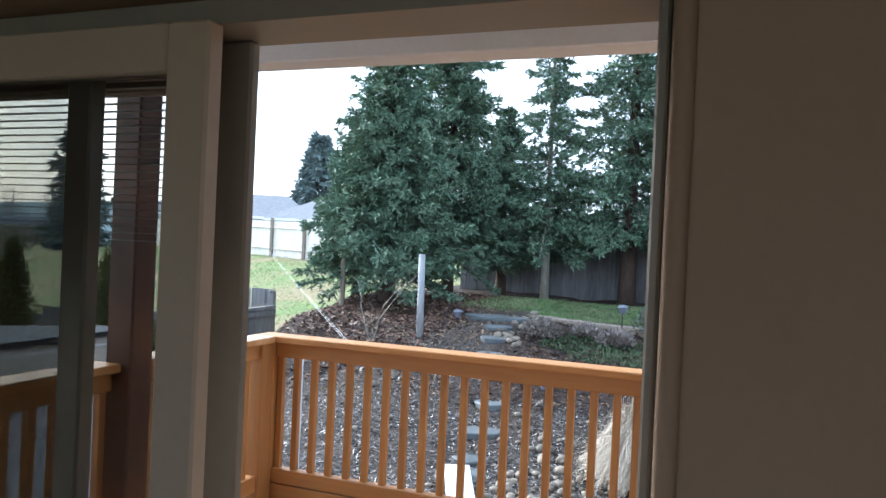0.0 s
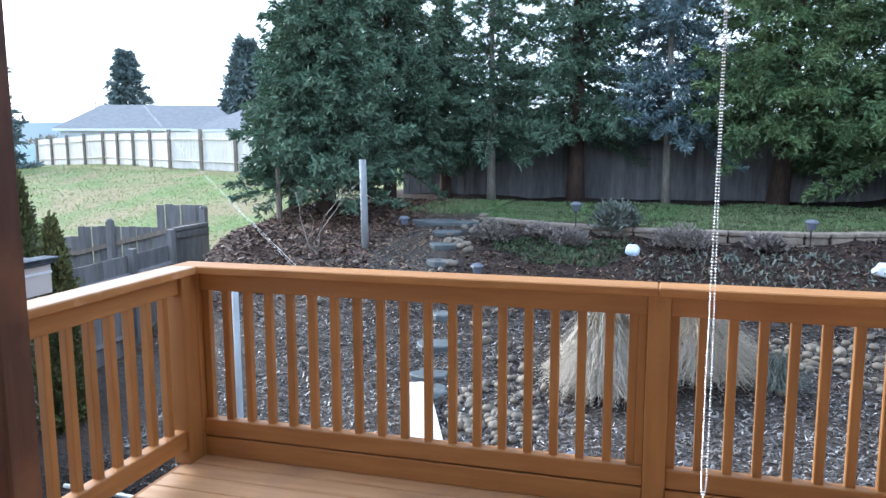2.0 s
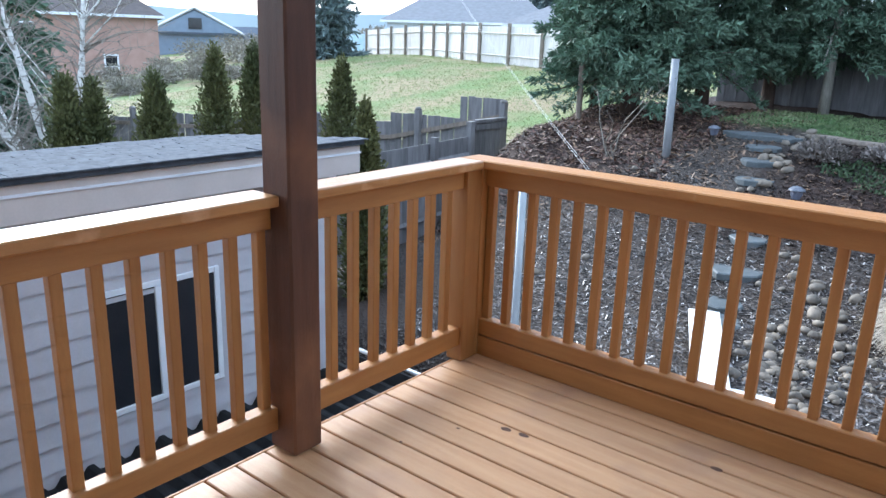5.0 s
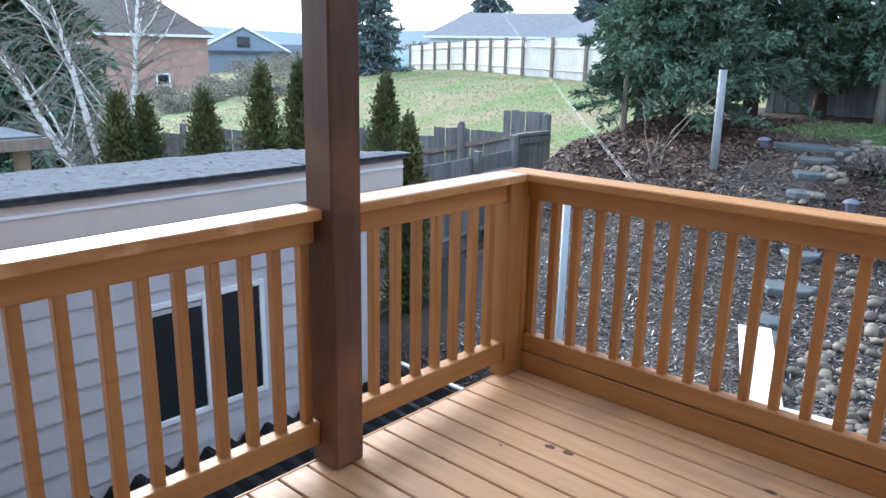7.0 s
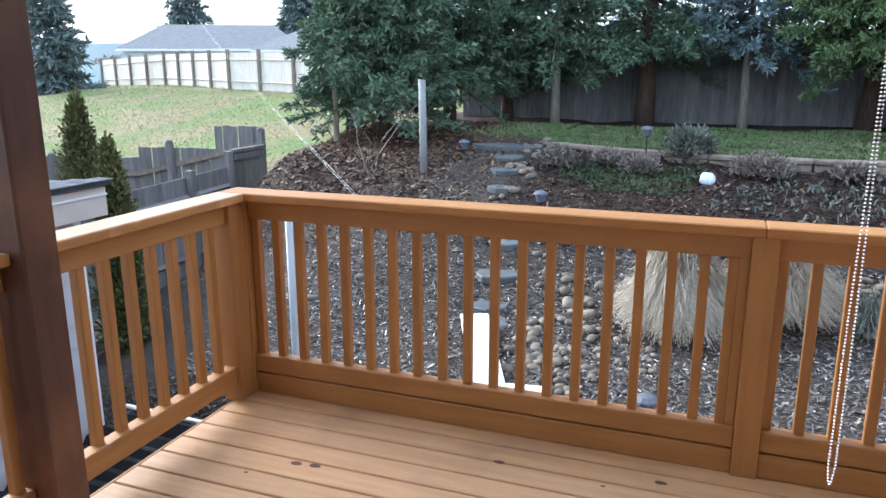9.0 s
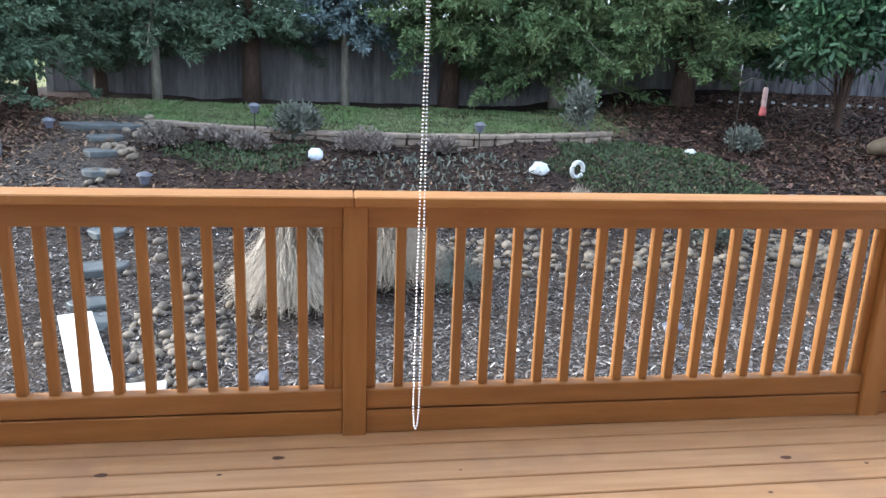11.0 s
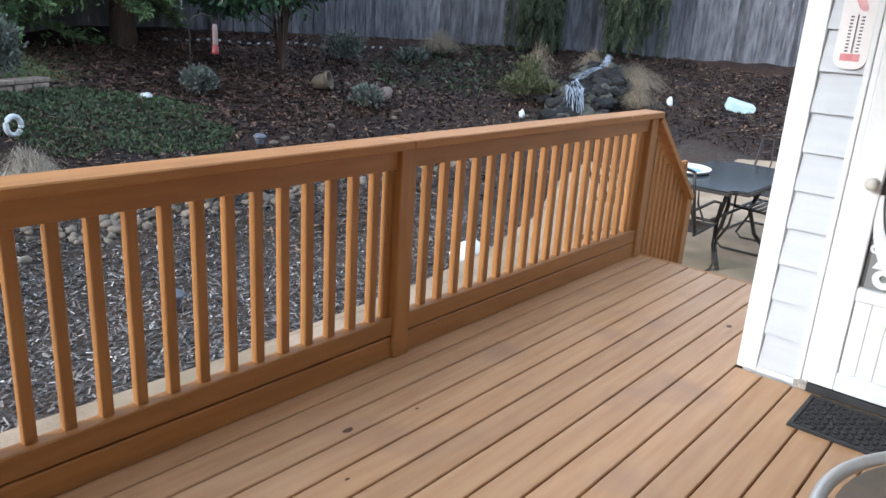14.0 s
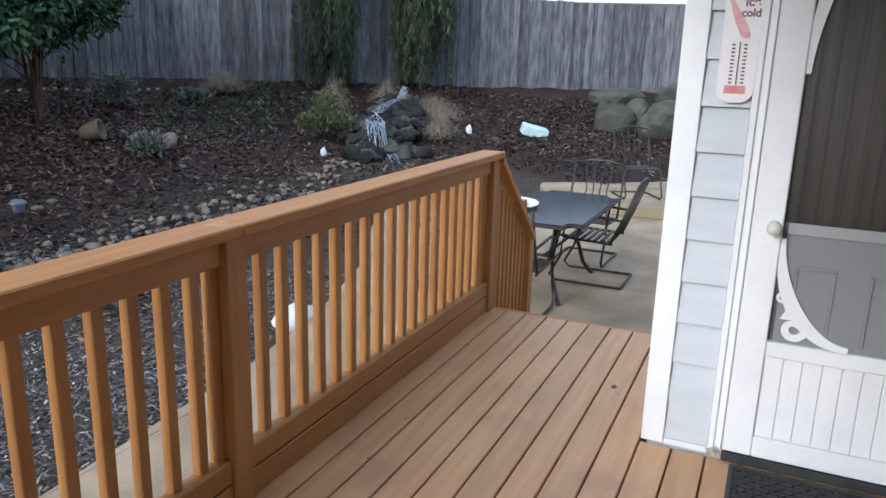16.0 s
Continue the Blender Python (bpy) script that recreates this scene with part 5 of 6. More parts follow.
far_house("blue_house", "low blue-grey house with slate roof in the distance", -62, 47.0, 50, 9, 7, -2.6, 2.8, 4.9, M_BLUEHOUSE, M_ROOFDARK, [(-2, 0.8, 1.4, 1.4), (2, 0.8, 1.4, 1.4)])
far_house("ranch_house", "low white house with grey roof behind the pale fence", -37.5, 50, 28, 13, 9, 0.2, 2.7, 4.9, M_WHITEHOUSE, M_ROOFDULL, [(-4, 0.9, 1.5, 1.2), (2.5, 0.9, 1.5, 1.2)], 2.5)
far_house("ranch_house", "low white house with grey roof behind the pale fence", -27.0, 52, 12, 11, 9, 0.2, 2.6, 4.7, M_WHITEHOUSE, M_ROOFDULL, [(-3, 0.9, 1.4, 1.2), (3, 0.9, 1.4, 1.2)], 3.0)
far_house("tan_house", "brown-roofed house beyond the side fence", 47, 12, -75, 16, 10, 0.5, 2.6, 4.6, M_BRICK, M_ROOFBROWN, [(-3, 0.9, 1.4, 1.2), (3, 0.9, 1.4, 1.2)])

# ring of far hills; the pale blue colour paints the haze
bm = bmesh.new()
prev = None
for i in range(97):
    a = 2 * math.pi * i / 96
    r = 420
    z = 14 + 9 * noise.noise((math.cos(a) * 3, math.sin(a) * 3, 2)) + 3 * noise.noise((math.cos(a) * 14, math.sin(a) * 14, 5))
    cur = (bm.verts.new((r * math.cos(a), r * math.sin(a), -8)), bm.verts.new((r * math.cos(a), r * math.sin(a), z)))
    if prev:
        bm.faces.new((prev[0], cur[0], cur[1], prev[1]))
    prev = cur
solid("backdrop", bm, mat("hazed_hills", (0.5, 0.57, 0.63), (0.42, 0.49, 0.55), 0.02, 0.95, bump=0), "blue-green wooded hills far away, haze painted in their colour", "hills", kind="structure")

# stand-in for unidentified dark shapes beyond the shed, built as a gazebo corner
gz = thing("gazebo", "stand-in for dark shapes beyond the shed, built as a small timber gazebo", "gazebo", at=(-8.6, -0.6, 0))
bm = bmesh.new()
box(bm, -1.6, 1.0, -1.4, 1.2, 0.0, 0.08)
for v in bm.verts:
    v.co.z += 0.55 - 0.16 * abs(v.co.x + 0.3)
part("roof", bm, M_ROOFDARK, gz)
part("eave_trim", boxed(0.98, 1.06, -1.4, 1.25, 0.26, 0.4, 0.003), M_FENCEPOST, gz)
M_TIMBER = mat("new_timber", (0.3, 0.22, 0.14), (0.24, 0.17, 0.11), 3, 0.7, stretch=(5, 5, 1))
for yy in (-1.2, 0.95):
    part("post", boxed(0.65, 0.8, yy, yy + 0.14, -2.6, 0.34), M_TIMBER, gz)

# ---- garden: stones, wall, steps ----
def stone_mesh(name, material, seed, sx=1.0, sy=1.0, sz=0.6, rough=0.25, sub=2):
    bm = bmesh.new()
    bmesh.ops.create_icosphere(bm, subdivisions=sub, radius=1.0)
    for v in bm.verts:
        k = 1 + rough * noise.noise(v.co * 1.3 + Vector((seed * 7.3, seed, 0))) + 0.4 * rough * noise.noise(v.co * 3.5 + Vector((seed, 0, 2)))
        v.co = Vector((v.co.x * sx, v.co.y * sy, v.co.z * sz)) * k
    return mesh_of(name, bm, material, True)


def cut_stone(name, material, seed, sx, sy, sz, cuts=15, sub=3):
    """An angular stone: a ball cut by random planes, with a rough skin."""
    r = random.Random(seed)
    planes = [(Vector((r.gauss(0, 1), r.gauss(0, 1), r.gauss(0, 1))).normalized(), r.uniform(0.72, 0.95)) for k in range(cuts)]
    bm = bmesh.new()
    bmesh.ops.create_icosphere(bm, subdivisions=sub, radius=1.0)
    for v in bm.verts:
        d = v.co.normalized()
        k = min([1.12] + [h / max(0.2, d.dot(n)) for n, h in planes])
        k *= 1 + 0.05 * noise.noise(d * 4 + Vector((seed, 0, 0)))
        v.co = Vector((d.x * sx, d.y * sy, d.z * sz)) * k
    return mesh_of(name, bm, material)


PEBBLES = [stone_mesh("stone", M_ROCK, s, 1, 0.75, 0.6) for s in range(5)]
rp = random.Random(21)
bed = thing("river_rocks", "bed of rounded tan and grey river rocks in the mulch", "rocks", kind="")


def scatter_stones(parent, n, fx, fy, size, meshes=None):
    for i in range(n):
        x, y = fx(i), fy(i)
        ob = part("stone", rp.choice(meshes or PEBBLES), M_ROCK, parent)
        s = rp.uniform(*size)
        ob.matrix_local = pose(x, y, ground_z(x, y) + s * 0.25, rp.uniform(-20, 20), rp.uniform(-20, 20), rp.uniform(0, 360)) @ Matrix.Scale(s, 4)


scatter_stones(bed, 110, lambda i: 0.5 + 0.8 * rp.random(), lambda i: 1.95 + 1.75 * rp.random(), (0.03, 0.07))
scatter_stones(bed, 40, lambda i: 0.4 + 1.6 * rp.random(), lambda i: 3.7 + 0.9 * rp.random(), (0.04, 0.1))
scatter_stones(bed, 90, lambda i: 2.2 + 6.6 * i / 90 + rp.uniform(-0.1, 0.1), lambda i: 4.65 + rp.uniform(-0.3, 0.3), (0.035, 0.085))
scatter_stones(bed, 30, lambda i: 8.8 + 4.2 * i / 30 + rp.uniform(-0.1, 0.1), lambda i: 4.7 + rp.uniform(-0.3, 0.3), (0.04, 0.085))


def stone_band(n, x0, x1, mid, half, size, seed):
    """A dry stream of many small cobbles, joined."""
    rng = random.Random(seed)
    base = PEBBLES[0]
    tv = np.empty(3 * len(base.vertices))
    base.vertices.foreach_get("co", tv)
    tv = tv.reshape(-1, 3)
    tf = np.array([list(p.vertices) for p in base.polygons])
    vs, fs = [], []
    for i in range(n):
        x = rng.uniform(x0, x1)
        y = mid(x) + half * rng.gauss(0, 0.55)
        s = rng.uniform(*size)
        m = np.array(pose(x, y, ground_z(x, y) + s * 0.25, rng.uniform(-25, 25), rng.uniform(-25, 25), rng.uniform(0, 360)).to_3x3()) * s * np.array([1, rng.uniform(0.75, 1.2), rng.uniform(0.8, 1.2)])
        vs.append(tv @ m.T + np.array([x, y, ground_z(x, y) + s * 0.25]))
        fs.append(tf + len(tv) * i)
    me = bpy.data.meshes.new("cobbles")
    me.from_pydata(np.concatenate(vs).tolist(), [], np.concatenate(fs).tolist())
    me.materials.append(M_COBBLE)
    me.shade_smooth()
    return tagged(part("cobbles", me, M_COBBLE, bed), kind="stuff")


M_COBBLE = mat("small_cobble", (0.2, 0.16, 0.115), (0.09, 0.078, 0.062), 8, 0.7, bump=0.3, island=0.45)
stone_band(380, 2.3, 8.0, lambda x: 4.65 + 0.01 * (x - 4), 0.42, (0.025, 0.065), 1)
stone_band(130, 8.0, 13.0, lambda x: 4.72, 0.4, (0.03, 0.065), 2)
stone_band(90, 0.5, 1.75, lambda x: 2.9 + 0.5 * (x - 1.0), 1.0, (0.022, 0.055), 3)
scatter_stones(bed, 34, lambda i: -0.55 + rp.uniform(-0.2, 0.3), lambda i: 5.6 + 3.2 * rp.random(), (0.04, 0.095))
scatter_stones(bed, 40, lambda i: rp.uniform(-2.2, 1.5), lambda i: rp.uniform(1.2, 6.5), (0.02, 0.07))
scatter_stones(bed, 22, lambda i: rp.uniform(7.0, 16.0), lambda i: rp.uniform(5.0, 9.0), (0.03, 0.07))


def slab(name, x, y, rx, ry, seed, lift=0.02):
    bm = bmesh.new()
    pts = []
    for k in range(13):
        a = k * 2 * math.pi / 13
        q = 1 + 0.34 * noise.noise((math.cos(a) * 1.4 + seed * 3, math.sin(a) * 1.4, seed))
        pts.append((x + rx * q * math.cos(a), y + ry * q * math.sin(a)))
    z = max(ground_z(x + dx, y + dy) for dx in (-rx * 0.6, rx * 0.6) for dy in (-ry * 0.6, 0)) + lift
    f = bm.faces.new([bm.verts.new((a, b, z)) for a, b in pts])
    e = bmesh.ops.extrude_face_region(bm, geom=[f])
    for v in e["geom"]:
        if isinstance(v, bmesh.types.BMVert):
            v.co.z = z - 0.075
    bmesh.ops.bevel(bm, geom=[e_ for e_ in bm.edges if abs(e_.verts[0].co.z - z) < 1e-4 and abs(e_.verts[1].co.z - z) < 1e-4], offset=0.012, segments=1, affect="EDGES")
    return solid(name, bm, M_STONE, "flat grey flagstone step set in the mulch slope", "stepping stone", "stepping stones up the slope")


for i, (x, y, rx, ry) in enumerate(((-1.02, 8.45, 0.62, 0.26), (-0.86, 7.65, 0.34, 0.19), (-0.70, 7.05, 0.34, 0.19), (-0.55, 6.45, 0.32, 0.18), (-0.40, 5.9, 0.30, 0.18), (-0.16, 5.2, 0.26, 0.2), (-0.06, 4.5, 0.36, 0.22), (0.04, 3.85, 0.27, 0.18), (0.14, 3.45, 0.3, 0.2))):
    slab("flagstone", x, y, rx * (1.0 if i == 0 else 0.72), ry * 1.1, i)

wall_low = thing("garden_wall", "low curved tan block wall holding up the lawn", "wall", kind="structure")
BLOCK = mesh_of("block", boxed(-0.145, 0.145, -0.09, 0.09, 0, 0.1, 0.012), M_BLOCK)
CAPB = mesh_of("cap_block", boxed(-0.155, 0.155, -0.11, 0.11, 0, 0.06, 0.012), M_BLOCK)
x = -0.5
i = 0
while x < 6.4:
    sl = (wall_y(x + 0.05) - wall_y(x - 0.05)) / 0.1
    ang = math.degrees(math.atan(sl))
    y = wall_y(x)
    top = 0.355
    for k in range(3 if x < 0.6 else 2):
        ob = part("block", BLOCK, M_BLOCK, wall_low)
        ob.matrix_local = pose(x + (0.14 if k % 2 else 0) * math.cos(radians(ang)), y + (0.14 * sl if k % 2 else 0) + rp.uniform(-0.01, 0.01), top - 0.06 - 0.102 * (k + 1), rp.uniform(-1, 1), 0, ang + rp.uniform(-2, 2))
    ob = part("cap_block", CAPB, M_BLOCK, wall_low)
    ob.matrix_local = pose(x, y + rp.uniform(-0.01, 0.01), top - 0.058 + rp.uniform(-0.005, 0.005), 0, rp.uniform(-1, 1), ang + rp.uniform(-3, 3))
    x += 0.315 * math.cos(radians(ang))

# white board and small slab lying by the deck
bm = boxed(-0.13, 0.13, -0.78, 0.78, 0.0, 0.03, 0.004)
ob = solid("white_board", bm, M_WHITEPLAST, "white painted board lying on the rocks", "board")
zb0, zb1 = ground_z(0.62, 1.95) + 0.06, ground_z(0.02, 3.42) + 0.10
ob.matrix_world = pose(0.32, 2.68, (zb0 + zb1) / 2, math.degrees(math.atan2(zb1 - zb0, 1.58)), 0, 22)
ob = solid("paver", boxed(-0.17, 0.17, -0.12, 0.12, 0, 0.05, 0.006), M_WHITEPLAST, "pale square paver lying beside the board", "paver")
ob.matrix_world = pose(0.86, 2.02, ground_z(0.86, 2.02) + 0.02, 0, 0, 8)

# grey pole, stake and rope
bm = bmesh.new()
tube(bm, [(-1.85, 6.82, ground_z(-1.85, 6.82) - 0.2), (-1.87, 6.82, 1.34)], 0.055, 10, 0.05)
solid("pole", bm, mat("grey_pole", (0.3, 0.31, 0.32), (0.22, 0.23, 0.24), 5, 0.7, stretch=(4, 4, 1)), "tall grey weathered round pole in the garden", "pole", smooth=True)
bm = bmesh.new()
tube(bm, [(-0.77, 1.6, ground_z(-0.77, 1.6) - 0.1), (-0.77, 1.6, 0.56)], 0.028, 8)
solid("pipe_post", bm, mat("galvanised", (0.42, 0.46, 0.48), (0.34, 0.38, 0.4), 5, 0.5), "pale grey pipe post standing in the mulch", "post", smooth=True)
bm = bmesh.new()
tube(bm, [(-4.2, 8.6, ground_z(-4.2, 8.6) - 0.1), (-4.2, 8.6, ground_z(-4.2, 8.6) + 1.0)], 0.05, 6)
solid("wooden_stake", bm, M_FENCEPOST, "short brown wooden stake under the fir", "stake")
rope = thing("rope_line", "thin pale twin rope running down into the garden", "rope")
for o in (0.0, 0.035):
    bm = bmesh.new()
    A, B = Vector((-12.9, 15.9 + o * 2, 3.15)), Vector((-1.35 + o, 3.85, 0.16))
    tube(bm, [A.lerp(B, t) - Vector((0, 0, 0.12 * math.sin(math.pi * t))) for t in [k / 24 for k in range(25)]], 0.0015, 4)
    part("strand", bm, M_WHITEPLAST, rope)

# grasses and shrubs
M_DULLSTRAW = leaf_mat("dull_dry_grass", (0.27, 0.215, 0.16), (0.17, 0.14, 0.095))
M_TANSTRAW = leaf_mat("tan_dry_grass", (0.36, 0.30, 0.23), (0.24, 0.2, 0.15))


def grass_clump(name, label, x, y, n, r, h, material, seed, group=""):
    rng = np.random.default_rng(seed)
    a = rng.uniform(0, 2 * math.pi, n)
    out = np.stack([np.cos(a), np.sin(a), np.zeros(n)], 1)
    ab = rng.uniform(0, 2 * math.pi, n)
    base = np.stack([np.cos(ab), np.sin(ab), np.zeros(n)], 1) * (np.sqrt(rng.random(n)) * 0.24 * r)[:, None]
    reach = rng.uniform(0.0, 1.0, n) ** 0.6 * r * 1.25
    hh = h * np.sqrt(np.maximum(0.06, 1 - 0.6 * (reach / r) ** 2)) * rng.uniform(0.6, 1.12, n) * (1 + 0.18 * np.sin(2 * a + seed) + 0.12 * np.sin(5 * a))
    fall = rng.uniform(0.25, 1.05, n)
    side_ = np.stack([-np.sin(a), np.cos(a), np.zeros(n)], 1)
    bend = rng.normal(size=n) * 0.4 * r
    levels = []
    for t, w in ((0, 0.0026), (0.3, 0.0026), (0.55, 0.0022), (0.8, 0.0019), (1.0, 0.001)):
        p = base + out * (reach * t)[:, None] + side_ * (bend * t * t)[:, None]
        p[:, 2] = hh * (1 - ((t - 0.55) / 0.55) ** 2 if t <= 0.55 else 1 - fall * ((t - 0.55) / 0.45) ** 1.5) + 0.01
        p = p + rng.normal(size=p.shape) * 0.035 * r * t
        levels.append((p - side_ * w, p + side_ * w))
    q = np.concatenate([np.stack([l0[0], l0[1], l1[1], l1[0]], 1) for l0, l1 in zip(levels, levels[1:])])
    ob = thing(name, label, "grass", group, at=(x, y, ground_z(x, y)))
    part("blades", quads("blades", q, material), material, ob)
    return ob


grass_clump("ornamental_grass", "large tan clump of dry ornamental grass", 1.80, 3.95, 8000, 0.47, 0.68, M_STRAW, 1, "dry grass clumps")
grass_clump("ornamental_grass", "large tan clump of dry ornamental grass", 2.65, 4.35, 5200, 0.55, 0.52, M_TANSTRAW, 2, "dry grass clumps")
grass_clump("ornamental_grass", "small green and straw grass tuft by the rocks", 3.35, 4.05, 420, 0.28, 0.34, M_SAGE, 3, "small grass tufts")
grass_clump("ornamental_grass", "tan dry grass tuft beyond the rocks", 5.0, 5.35, 700, 0.34, 0.34, M_STRAW, 4, "dry grass clumps")
grass_clump("ornamental_grass", "tan dry grass beside the waterfall", 16.1, 4.75, 2200, 0.6, 0.42, M_DULLSTRAW, 5, "dry grass clumps")
grass_clump("ornamental_grass", "pale green-tan grass beside the waterfall", 14.95, 4.05, 600, 0.4, 0.4, M_DULLSTRAW, 6, "dry grass clumps")
grass_clump("ornamental_grass", "tan dry grass at the top of the bank", 15.3, 9.2, 600, 0.6, 0.45, M_DULLSTRAW, 7, "dry grass clumps")
grass_clump("ornamental_grass", "olive dry grass above the waterfall", 16.6, 6.0, 700, 0.4, 0.4, M_DULLSTRAW, 8, "dry grass clumps")
grass_clump("ornamental_grass", "brown upright dry grass beside the waterfall", 14.9, 6.2, 500, 0.35, 0.75, M_DULLSTRAW, 9, "dry grass clumps")
for i, (x, y, r, h) in enumerate(((1.62, 7.75, 0.36, 0.5), (5.95, 8.5, 0.28, 0.85), (8.6, 8.2, 0.28, 0.42), (12.6, 9.4, 0.5, 0.6), (10.9, 6.9, 0.3, 0.35), (14.2, 9.0, 0.4, 0.3), (6.4, 4.8, 0.3, 0.35))):
    leafy("grey_shrub", "loose grey-green twiggy shrub on the bank", "shrub", x, y, [(0, 0, h * 0.55, r, h * 0.5), (r * 0.4, 0.1, h * 0.5, r * 0.7, h * 0.42)], M_SAGE, 120 + i, 1500, 0.07, "grey shrubs", up=1.2, shell=0.2)
M_HEATHER = leaf_mat("winter_heather", (0.25, 0.215, 0.195), (0.15, 0.13, 0.115))
for i, (x, y, r, h) in enumerate(((-0.05, 7.35, 0.3, 0.3), (1.05, 7.3, 0.26, 0.26), (2.55, 7.2, 0.36, 0.34), (0.6, 7.55, 0.24, 0.22), (3.6, 7.3, 0.24, 0.24))):
    leafy("heather", "low pale mauve-grey heather in front of the block wall", "shrub", x, y, [(0, 0, h * 0.5, r, h * 0.5), (r * 0.5, -0.05, h * 0.4, r * 0.6, h * 0.4), (-r * 0.5, 0.04, h * 0.4, r * 0.55, h * 0.36)], M_HEATHER, 150 + i, 1500, 0.05, "heather clumps", up=1.3, shell=0.3)
M_OLIVE = leaf_mat("olive_leaf", (0.10, 0.105, 0.05), (0.06, 0.07, 0.035))
leafy("green_shrub", "yellow-green loose shrub beside the waterfall", "shrub", 13.95, 5.75, [(0, 0, 0.3, 0.4, 0.3), (0.3, 0.25, 0.5, 0.3, 0.36), (-0.35, 0.1, 0.24, 0.34, 0.24), (0.15, -0.3, 0.2, 0.3, 0.2), (0.55, 0.4, 0.42, 0.26, 0.34)], M_OLIVE, 140, 3000, 0.06, up=1.6, shell=0.02)


def cover_patch(name, label, inside, n, box_, material, seed, size, kind="stuff"):
    rng = np.random.default_rng(seed)
    x0, x1, y0, y1 = box_
    pts = []
    while len(pts) < n:
        x, y = rng.uniform(x0, x1), rng.uniform(y0, y1)
        if inside(x, y):
            pts.append((x, y, ground_z(x, y) + rng.uniform(0.0, size * 0.8)))
    P = np.array(pts)
    D = rng.normal(size=P.shape) * 0.7 + np.array([0, 0, 0.9])
    q = spread_quads(P, D, size * rng.uniform(0.6, 1.4, n), size * rng.uniform(0.25, 0.5, n), rng)
    return tagged(new(name, quads(name, q, material)), label, "plants", kind=kind)


def blob(cx, cy, rx, ry, s):
    return lambda x, y: ((x - cx) / rx) ** 2 + ((y - cy) / ry) ** 2 < 1 + 0.7 * noise.noise((x * 1.7, y * 1.7, s))


cover_patch("ground_cover", "low green ground cover on the slope", blob(1.0, 7.0, 1.0, 0.55, 1), 1500, (-0.6, 2.6, 6.0, 8), M_COVER, 1, 0.05)
cover_patch("ground_cover", "low green ground cover on the slope", blob(6.6, 7.0, 1.5, 1.25, 2), 7000, (4, 9, 5, 9.5), M_COVER, 2, 0.045)
cover_patch("ground_cover", "low green ground cover on the slope", blob(3.6, 6.5, 1.6, 0.6, 3), 450, (1.5, 6, 5.4, 7.6), M_SAGE, 3, 0.07)
cover_patch("ground_cover", "sparse green weeds on the bank", blob(14.5, 8.0, 2.2, 1.6, 3), 500, (11, 18, 5, 11), M_COVER, 4, 0.09)
cover_patch("lawn_grass", "short green lawn grass with pale patches", lambda x, y: (y > wall_y(x) + 0.12 if x > -0.5 else y > 9.1) and y < 12.0 and x < 6.6 + 0.2 * (y - 8), 40000, (-2.0, 7.5, 7.6, 12.2), M_GRASSBLADE, 5, 0.032)
M_FIELD = mat("field_blade", (0.25, 0.32, 0.13), (0.33, 0.32, 0.17), 1.6, 0.8, bump=0, island=0.14, spec=0.1)
cover_patch("field_grass", "rough green and straw field grass", lambda x, y: y + 0.1 * x > 7.3 and x < -5.0 - 0.06 * (y - 8), 42000, (-32, -4, 8, 33), M_FIELD, 6, 0.06)


def chips(name, label, n, box_, material, seed, size, inside=None):
    """Loose flat bark chips strewn over the ground."""
    rng = np.random.default_rng(seed)
    x0, x1, y0, y1 = box_
    X, Y = rng.uniform(x0, x1, n), rng.uniform(y0, y1, n)
    keep = [i for i in range(n) if inside is None or inside(X[i], Y[i])]
    X, Y = X[keep], Y[keep]
    n = len(X)
    P = np.stack([X, Y, np.array([ground_z(a, b) for a, b in zip(X, Y)]) + rng.uniform(0.004, 0.022, n)], 1)
    a = rng.uniform(0, 2 * math.pi, n)
    D = np.stack([np.cos(a), np.sin(a), rng.normal(size=n) * 0.35], 1)
    W = np.stack([-np.sin(a), np.cos(a), rng.normal(size=n) * 0.35], 1)
    L, w = (size * rng.uniform(0.5, 1.5, n))[:, None], (size * rng.uniform(0.15, 0.4, n))[:, None]
    q = np.stack([P - D * L - W * w, P + D * L - W * w, P + D * L + W * w, P - D * L + W * w], 1)
    return tagged(new(name, quads(name, q, material)), label, "mulch", kind="stuff")


M_CHIP = mat("bark_chip", (0.175, 0.15, 0.135), (0.035, 0.03, 0.028), 30, 0.45, bump=0, island=0.75, spec=0.6)
M_REDCHIP = mat("red_chip", (0.13, 0.066, 0.046), (0.05, 0.026, 0.019), 30, 0.6, bump=0, island=0.6)
chips("bark_mulch", "grey-brown wood chip mulch over the bed", 52000, (-3.0, 8.5, 0.1, 7.7), M_CHIP, 1, 0.022, lambda x, y: not (x > 1.9 and y < 1.25) and y < 5.3 + 0.5 * noise.noise((x, y, 3)) + (0.9 if x < -0.3 else 0.0))
# damp bark tone, cut further for the shade under the trees
M_DARKCHIP = mat("wet_shaded_bark_chip", (0.05, 0.032, 0.026), (0.014, 0.01, 0.009), 30, 0.6, bump=0, island=0.8, spec=0.3)
# pale chips, also standing in for white highlights on the mulch
M_PALECHIP = mat("pale_chip_highlight", (0.5, 0.47, 0.44), (0.34, 0.31, 0.28), 30, 0.45, bump=0, island=0.4)
M_LITTER = mat("leaf_litter", (0.2, 0.13, 0.08), (0.1, 0.06, 0.038), 30, 0.6, bump=0, island=0.5)
chips("bark_mulch", "dark damp bark mulch over the bank, tree shade in its tone", 26000, (7.0, 19.5, 2.6, 10.0), M_DARKCHIP, 2, 0.035, lambda x, y: x > 9 or y > 3.2)
